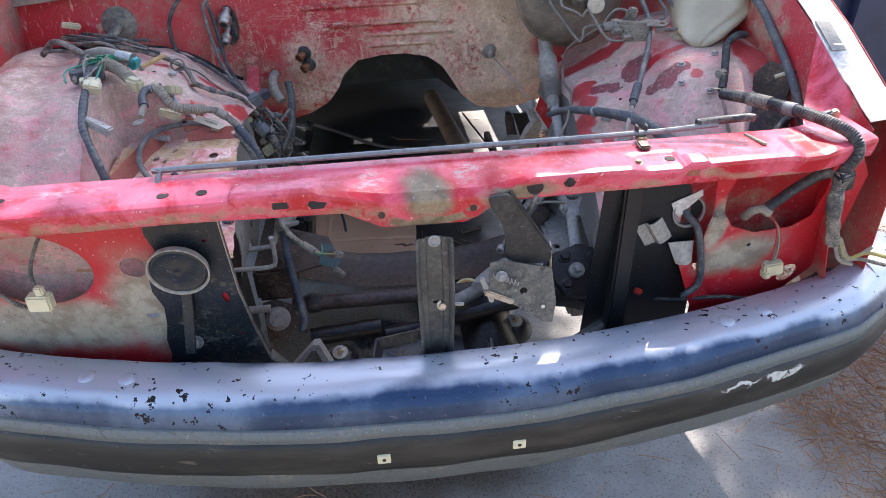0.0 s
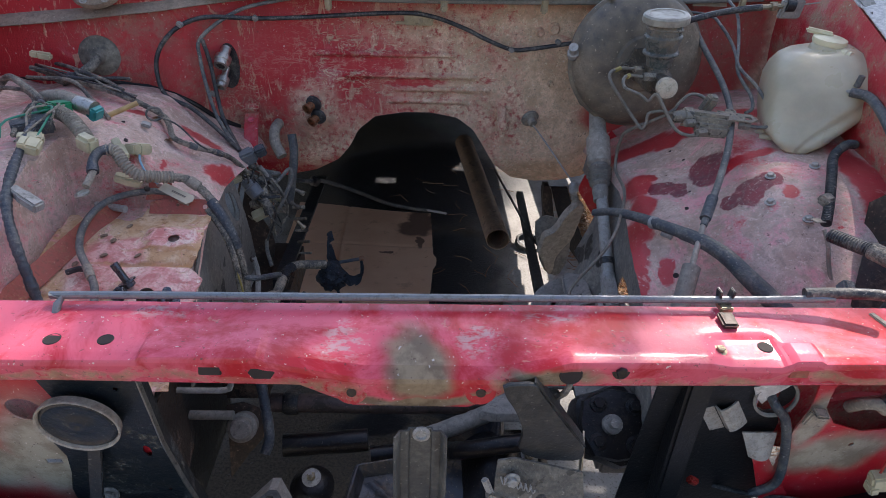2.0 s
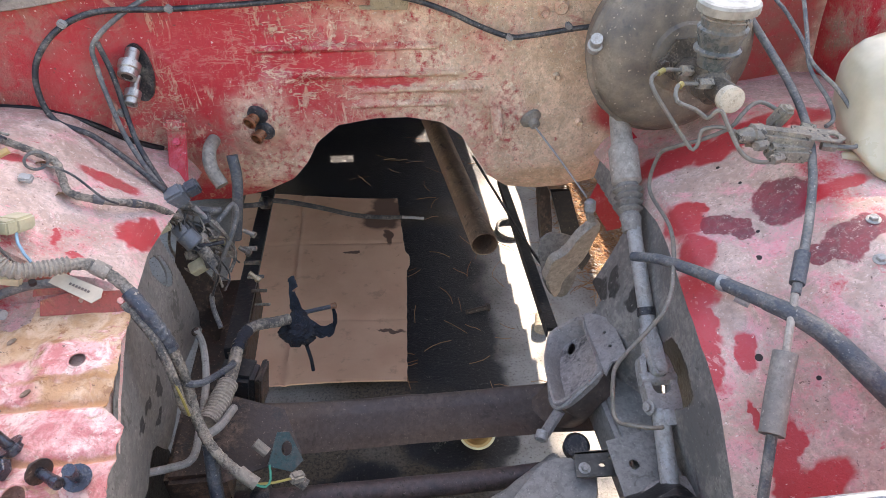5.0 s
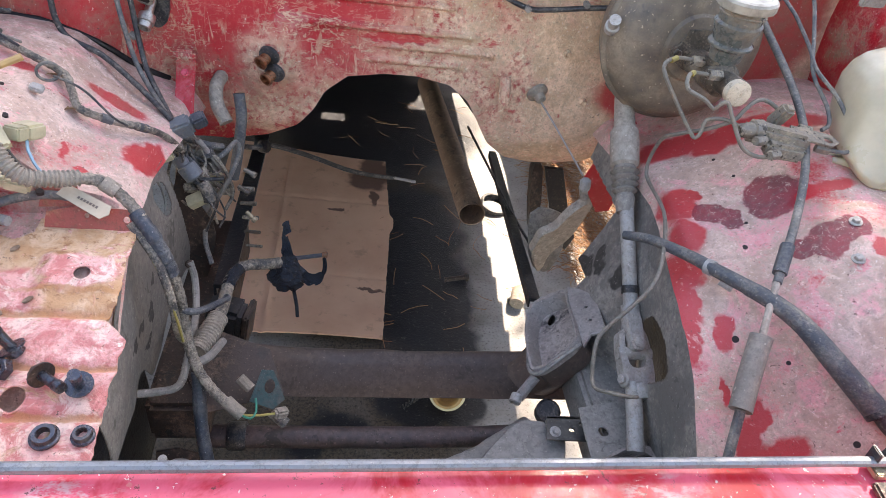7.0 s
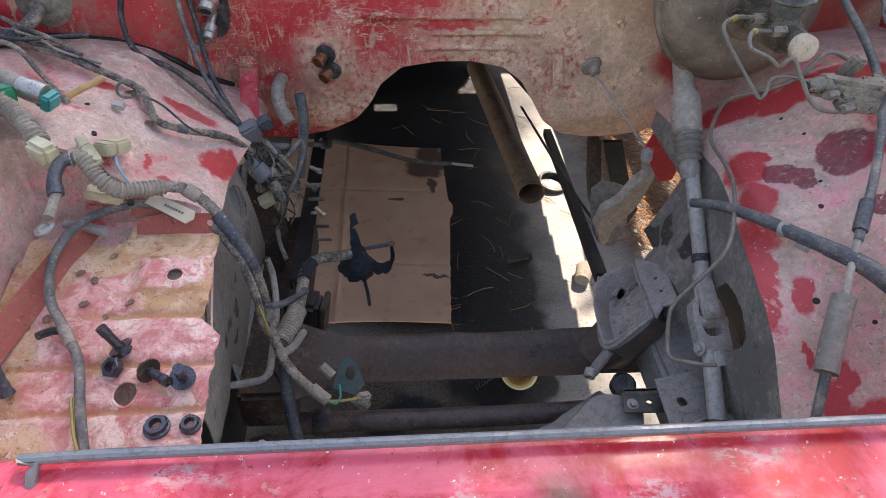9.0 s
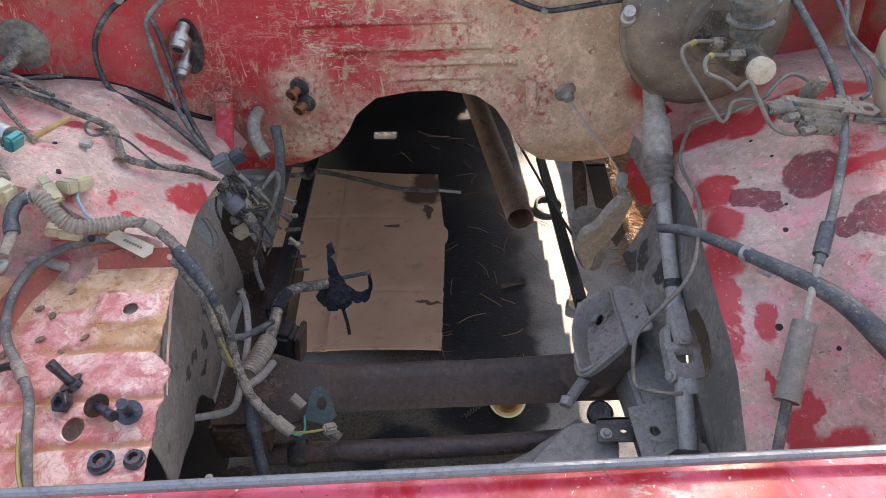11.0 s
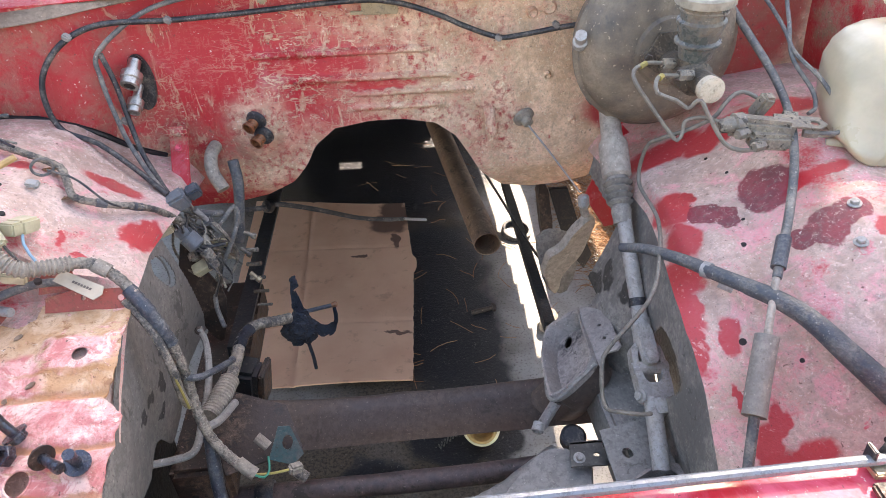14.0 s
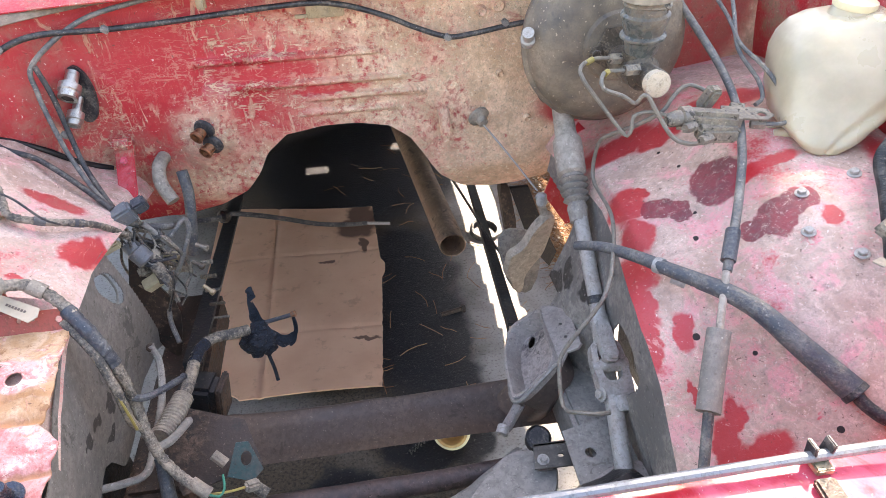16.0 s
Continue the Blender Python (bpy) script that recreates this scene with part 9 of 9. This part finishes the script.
part("sheath", tube([(-0.372, 0.436, 0.716), (-0.398, 0.446, 0.722), (-0.440, 0.440, 0.724), (-0.478, 0.410, 0.722), (-0.494, 0.365, 0.710), (-0.482, 0.310, 0.698), (-0.456, 0.272, 0.684), (-0.436, 0.240, 0.672), (-0.424, 0.198, 0.660), (-0.412, 0.160, 0.648), (-0.402, 0.13, 0.636), (-0.405, 0.10, 0.622), (-0.42, 0.07, 0.60)], 0.0054, 12), M_CABLE_GREY, tw)
part("band", tube([(-0.460, 0.277, 0.686), (-0.447, 0.258, 0.679)], 0.0066, 12), M_LOOM_TAN, tw)
part("wire_tail", tube([(-0.455, 0.272, 0.684), (-0.472, 0.276, 0.682), (-0.488, 0.272, 0.678)], 0.0045, 8), M_RUBBER, tw)
part("yellow_lead", tube([(-0.432, 0.20, 0.664), (-0.418, 0.16, 0.654), (-0.402, 0.128, 0.642), (-0.404, 0.10, 0.627)], 0.0018, 6), M_YELLOW_WIRE, tw)
part("bare_end", tube([(-0.372, 0.436, 0.716), (-0.358, 0.432, 0.714)], 0.0085, 10), M_LOOM_TAN, tw)

# ---- on the ground ----
card = thing("cardboard_sheet", "flattened brown cardboard box stained with oil", "cardboard", (-0.15, 1.3, 0.01))


def card_z(x, y):
    lift = 0.018 * (1 - ease(y, 0.86, 1.02)) + 0.006 * (1 + math.sin(x * 9 + y * 3))
    return 0.008 + lift - 0.004 * math.exp(-((y - 1.47) / 0.006) ** 2) - 0.004 * math.exp(-((y - 1.11 + 0.02 * x) / 0.006) ** 2) - 0.004 * math.exp(-((x + 0.26) / 0.006) ** 2)


def card_place(u, v):
    y = 0.883 + 0.87 * v
    right = lerp_table(y, ((0.85, 0.030), (1.35, 0.066), (1.38, 0.078), (1.42, 0.080), (1.44, 0.068), (1.8, 0.062))) + 0.002 * noise.noise(Vector((y * 40, 3, 0)))
    left = -0.46 + 0.15 * (1 - ease(y, 0.88, 0.98))
    x = left + (right - left) * u
    y += -0.05 * (x + 0.30) * (1 - v) - 0.12 * (x + 0.2) * v
    return (x, y, card_z(x, y))


part("panel", sheet(card_place, 90, 130, 0.004), M_CARD, card)
cab = thing("hanging_cable", "thin black cable hanging under the tunnel arch", "cable", (-0.2, 0.95, 0.5))
part("sheath", tube([(-0.285, 0.875, 0.545), (-0.252, 0.905, 0.528), (-0.231, 0.932, 0.519), (-0.190, 0.965, 0.490), (-0.139, 1.0, 0.452), (-0.069, 1.047, 0.398), (0.0, 1.08, 0.366), (0.037, 1.10, 0.352)], 0.0052, 10, 0.01), M_RUBBER, cab)
part("tip", tube([(0.035, 1.099, 0.353), (0.094, 1.12, 0.331)], 0.0038, 8), M_STEEL, cab)
part("knob", lathe(((0, 0.006), (0.004, 0.013), (0.016, 0.013), (0.022, 0.007)), (-0.246, 0.914, 0.526), (0.5, 0.6, -0.4), 12), M_OILY, cab)
funnel = thing("oil_filter", "orange-tan plastic cup lying open on the oily ground", "cup", (0.17, 0.70, 0.0))
fw_way = Vector((-0.28, -0.75, 0.55))
part("cup", lathe(((0, 0.030), (0.06, 0.034), (0.085, 0.037), (0.092, 0.037), (0.092, 0.031), (0.085, 0.028), (0.03, 0.024), (0.03, 0.001)), Vector((0.195, 0.745, 0.020)), fw_way, 32), M_ORANGE, funnel)
part("rim", lathe(((0.080, 0.038), (0.084, 0.042), (0.090, 0.042), (0.093, 0.037), (0.088, 0.033)), Vector((0.195, 0.745, 0.020)), fw_way, 32, cap=False), M_WHITE_PLASTIC, funnel, "cream rim")
part("side_ear", block((0.05, 0.03, 0.02), pose(0.225, 0.70, 0.05, 0, 0, 20), 0.006), M_LOOM_TAN, funnel)
bracket_g = thing("spring_scrap", "small black spring lying on the ground", "spring", (0.09, 0.69, 0.01))
part("coil", tube([(0.075 + 0.0016 * i, 0.68 + 0.0012 * i + 0.006 * math.sin(i * 1.3), 0.010 + 0.006 * math.cos(i * 1.3)) for i in range(34)], 0.0014, 5, 0.003), M_RUBBER, bracket_g)
scrap = thing("cap_scrap", "dark broken plastic cap on the sunlit concrete", "scrap", (0.44, 1.45, 0.0))
part("ring", lathe(((0, 0.05), (0.02, 0.05), (0.022, 0.04), (0.004, 0.038)), (0.42, 1.50, 0.001), (0.1, -0.1, 1), 20), M_RUBBER, scrap)
pliers = thing("dropped_bolt", "rusty bolt dropped on the ground", "bolt", (0.24, 1.12, 0.005))
part("head", hexagon((0.275, 1.13, 0.012), (1, 0.2, 0), 0.012, 0.010), M_BROWN_STEEL, pliers)
part("shank", tube([(0.275, 1.13, 0.012), (0.215, 1.118, 0.009)], 0.007, 8), M_BROWN_STEEL, pliers)
bottle = single("tan_scrap", lathe(((0, 0.02), (0.05, 0.024), (0.06, 0.018)), (0.405, 1.02, 0.02), (0.4, 1, 0.1), 16), M_TAN_DUST, "tan plastic scrap on the concrete", "scrap")


def needles(name, label, n, seed, region, high=0.004):
    rnd = random.Random(seed)
    verts, faces = [], []
    for _ in range(n):
        x, y = region(rnd)
        a, ln, w = rnd.uniform(0, math.pi * 2), rnd.uniform(0.035, 0.095), rnd.uniform(0.0008, 0.0013)
        bend = rnd.uniform(-0.5, 0.5)
        z0 = 0.003 + rnd.uniform(0, high)
        base = len(verts)
        for i in range(4):
            t = i / 3
            aa = a + bend * t
            cx, cy = x + math.cos(aa) * ln * t, y + math.sin(aa) * ln * t
            z = z0 + rnd.uniform(0, high)
            for k in range(3):
                b = k * 2.094
                verts.append((cx - math.sin(aa) * w * math.cos(b), cy + math.cos(aa) * w * math.cos(b), z + w * math.sin(b)))
        for i in range(3):
            for k in range(3):
                p, q = base + i * 3 + k, base + i * 3 + (k + 1) % 3
                faces.append((p, q, q + 3, p + 3))
    me = bpy.data.meshes.new(name)
    me.from_pydata(verts, [], faces)
    me.materials.append(M_NEEDLES)
    return tagged(new(name, me), label, "pine needles", kind="stuff")


needles("pine_needles", "scattered dry pine needles on oily concrete", 60, 3, lambda r: (r.uniform(-0.05, 0.45), r.uniform(0.85, 2.2)))
needles("pine_needles", "scattered dry pine needles in front of the car", 220, 5, lambda r: (r.uniform(-1.5, 1.6), r.uniform(-1.6, 0.2)))
needles("pine_straw", "thick bed of red-brown pine needles beside the car", 9000, 6, lambda r: (0.86 + abs(r.gauss(0, 0.45)), r.uniform(-0.1, 2.6)), 0.02)

needles("pine_straw", "sunlit red-brown pine needles under the car", 2600, 8, lambda r: (r.uniform(0.60, 0.95), r.uniform(1.15, 1.95)), 0.015)

# ---- beyond the car ----
bin_ = thing("wheeled_bin", "dark blue plastic wheeled bin beside the car", "bin", (2.3, 2.2, 0.0))
part("body", block((0.62, 0.75, 1.0), pose(2.3, 2.2, 0.58, 180), 0.05, taper=0.86), M_BLUE_BIN, bin_)
part("rim", block((0.68, 0.80, 0.06), pose(2.3, 2.2, 1.08), 0.02), M_BLUE_BIN, bin_)
part("lid", sheet(lambda u, v: (1.95 + 0.70 * u, 1.77 + 0.86 * v, 1.12 + 0.05 * math.sin(u * 3.14) * math.sin(v * 3.14)), 10, 10, 0.02), M_BLUE_BIN, bin_)
for x in (2.05, 2.55):
    part("wheel", lathe(((0, 0.10), (0.01, 0.12), (0.05, 0.12), (0.06, 0.10)), (x - 0.03, 2.52, 0.12), (1, 0, 0), 24), M_RUBBER, bin_)
part("handle", tube([(2.0, 2.62, 1.08), (2.0, 2.70, 1.10), (2.6, 2.70, 1.10), (2.6, 2.62, 1.08)], 0.018, 10, 0.05), M_BLUE_BIN, bin_)


def bush_at(x, y, size, seed):
    rnd = random.Random(seed)
    b = thing("bush", "dark green leafy bush, some added unseen round the yard", "bush", (x, y, 0), "bushes")
    for k in range(5):
        a = k * 1.3
        part("stem", tube([(x, y, 0), (x + 0.2 * size * math.cos(a), y + 0.2 * size * math.sin(a), 0.5 * size), (x + 0.4 * size * math.cos(a), y + 0.4 * size * math.sin(a), 0.95 * size)], 0.02, 6, 0.1, r_end=0.005), M_BROWN_STEEL, b)
    verts, faces = [], []
    for _ in range(2600):
        while True:
            p = Vector([rnd.uniform(-1, 1) for _ in range(3)])
            if 0.3 < p.length < 1 + 0.25 * noise.noise(p * 2.5 + Vector((seed, 0, 0))):
                break
        c = Vector((x, y, 0.75 * size)) + Vector((p.x * 0.7, p.y * 0.7, p.z * 0.75)) * size
        n1, n2 = Vector([rnd.gauss(0, 1) for _ in range(3)]).normalized(), Vector([rnd.gauss(0, 1) for _ in range(3)]).normalized()
        k, i = 0.045, len(verts)
        verts += [tuple(c - n1 * k), tuple(c + n2 * k * 0.4), tuple(c + n1 * k), tuple(c - n2 * k * 0.4)]
        faces.append((i, i + 1, i + 2, i + 3))
    me = bpy.data.meshes.new("foliage")
    me.from_pydata(verts, [], faces)
    me.materials.append(M_GREENERY)
    ob = new("foliage", me)
    ob.parent, ob.matrix_parent_inverse = b, Matrix.Translation((-x, -y, 0))


# the last four, behind the camera, are added to darken the front's reflections
for x, y, s, k in ((1.9, 4.6, 1.0, 1), (2.6, 5.4, 1.3, 2), (4.6, 3.8, 1.2, 3), (0.2, 6.4, 1.2, 4), (-2.2, 5.4, 1.2, 5), (5.6, 6.0, 1.6, 6), (-3.4, -5.0, 1.7, 7), (-1.4, -5.6, 1.8, 8), (0.6, -5.4, 1.7, 9), (2.6, -5.2, 1.8, 10)):
    bush_at(x, y, s, k)


def shade_tree_at(x, y, crown, size, leaves, seed):
    """An unseen tree added to cast shade: tapered trunk, limbs into the crown, and many small leaves with gaps between
    the clumps.
    """
    rnd = random.Random(seed)
    t = thing("tree", "unseen leafy tree added to shade the car", "tree", (x, y, 0))
    c = Vector(crown)
    fork = Vector((x, y, 0)).lerp(Vector((c.x, c.y, c.z)), 0.55)
    fork.z = c.z * 0.62
    part("trunk", tube([(x, y, 0), (x + 0.03, y - 0.02, fork.z * 0.4), fork], 0.14, 12, 0.15, r_end=0.07, lumps=0.1), M_BROWN_STEEL, t)
    clumps = []
    for k in range(36):
        while True:
            p = Vector([rnd.uniform(-1, 1) for _ in range(3)])
            if p.length < 1:
                break
        clumps.append(c + Vector((p.x * size[0], p.y * size[1], p.z * size[2])))
    for p in clumps[:11]:
        part("limb", tube([fork, fork.lerp(p, 0.5) + Vector((0, 0, 0.12)), p], 0.04, 6, 0.12, r_end=0.008), M_BROWN_STEEL, t)
    verts, faces = [], []
    for _ in range(leaves):
        q = rnd.choice(clumps) + Vector([rnd.gauss(0, 0.15) for _ in range(3)])
        n1, n2 = Vector([rnd.gauss(0, 1) for _ in range(3)]).normalized(), Vector([rnd.gauss(0, 1) for _ in range(3)]).normalized()
        k, i = 0.055, len(verts)
        verts += [tuple(q - n1 * k), tuple(q + n2 * k * 0.45), tuple(q + n1 * k), tuple(q - n2 * k * 0.45)]
        faces.append((i, i + 1, i + 2, i + 3))
    me = bpy.data.meshes.new("crown")
    me.from_pydata(verts, [], faces)
    me.materials.append(M_GREENERY)
    ob = new("crown", me)
    ob.parent, ob.matrix_parent_inverse = t, Matrix.Translation((-x, -y, 0))


# crown set on the sun's line as an added blocker, shading the bay
shade = Vector((-0.15, 0.725, 0.78)) + sun_way * 5.2
shade_tree_at(0.2, 4.2, shade, (0.81, 0.622, 0.45), 13500, 11)

# second added crown out of view, shading the ground by the front corner
shade_2 = Vector((1.40, -0.15, 0.0)) + sun_way * 5.6
shade_tree_at(4.6, 4.2, shade_2, (0.8, 0.75, 0.5), 7000, 12)
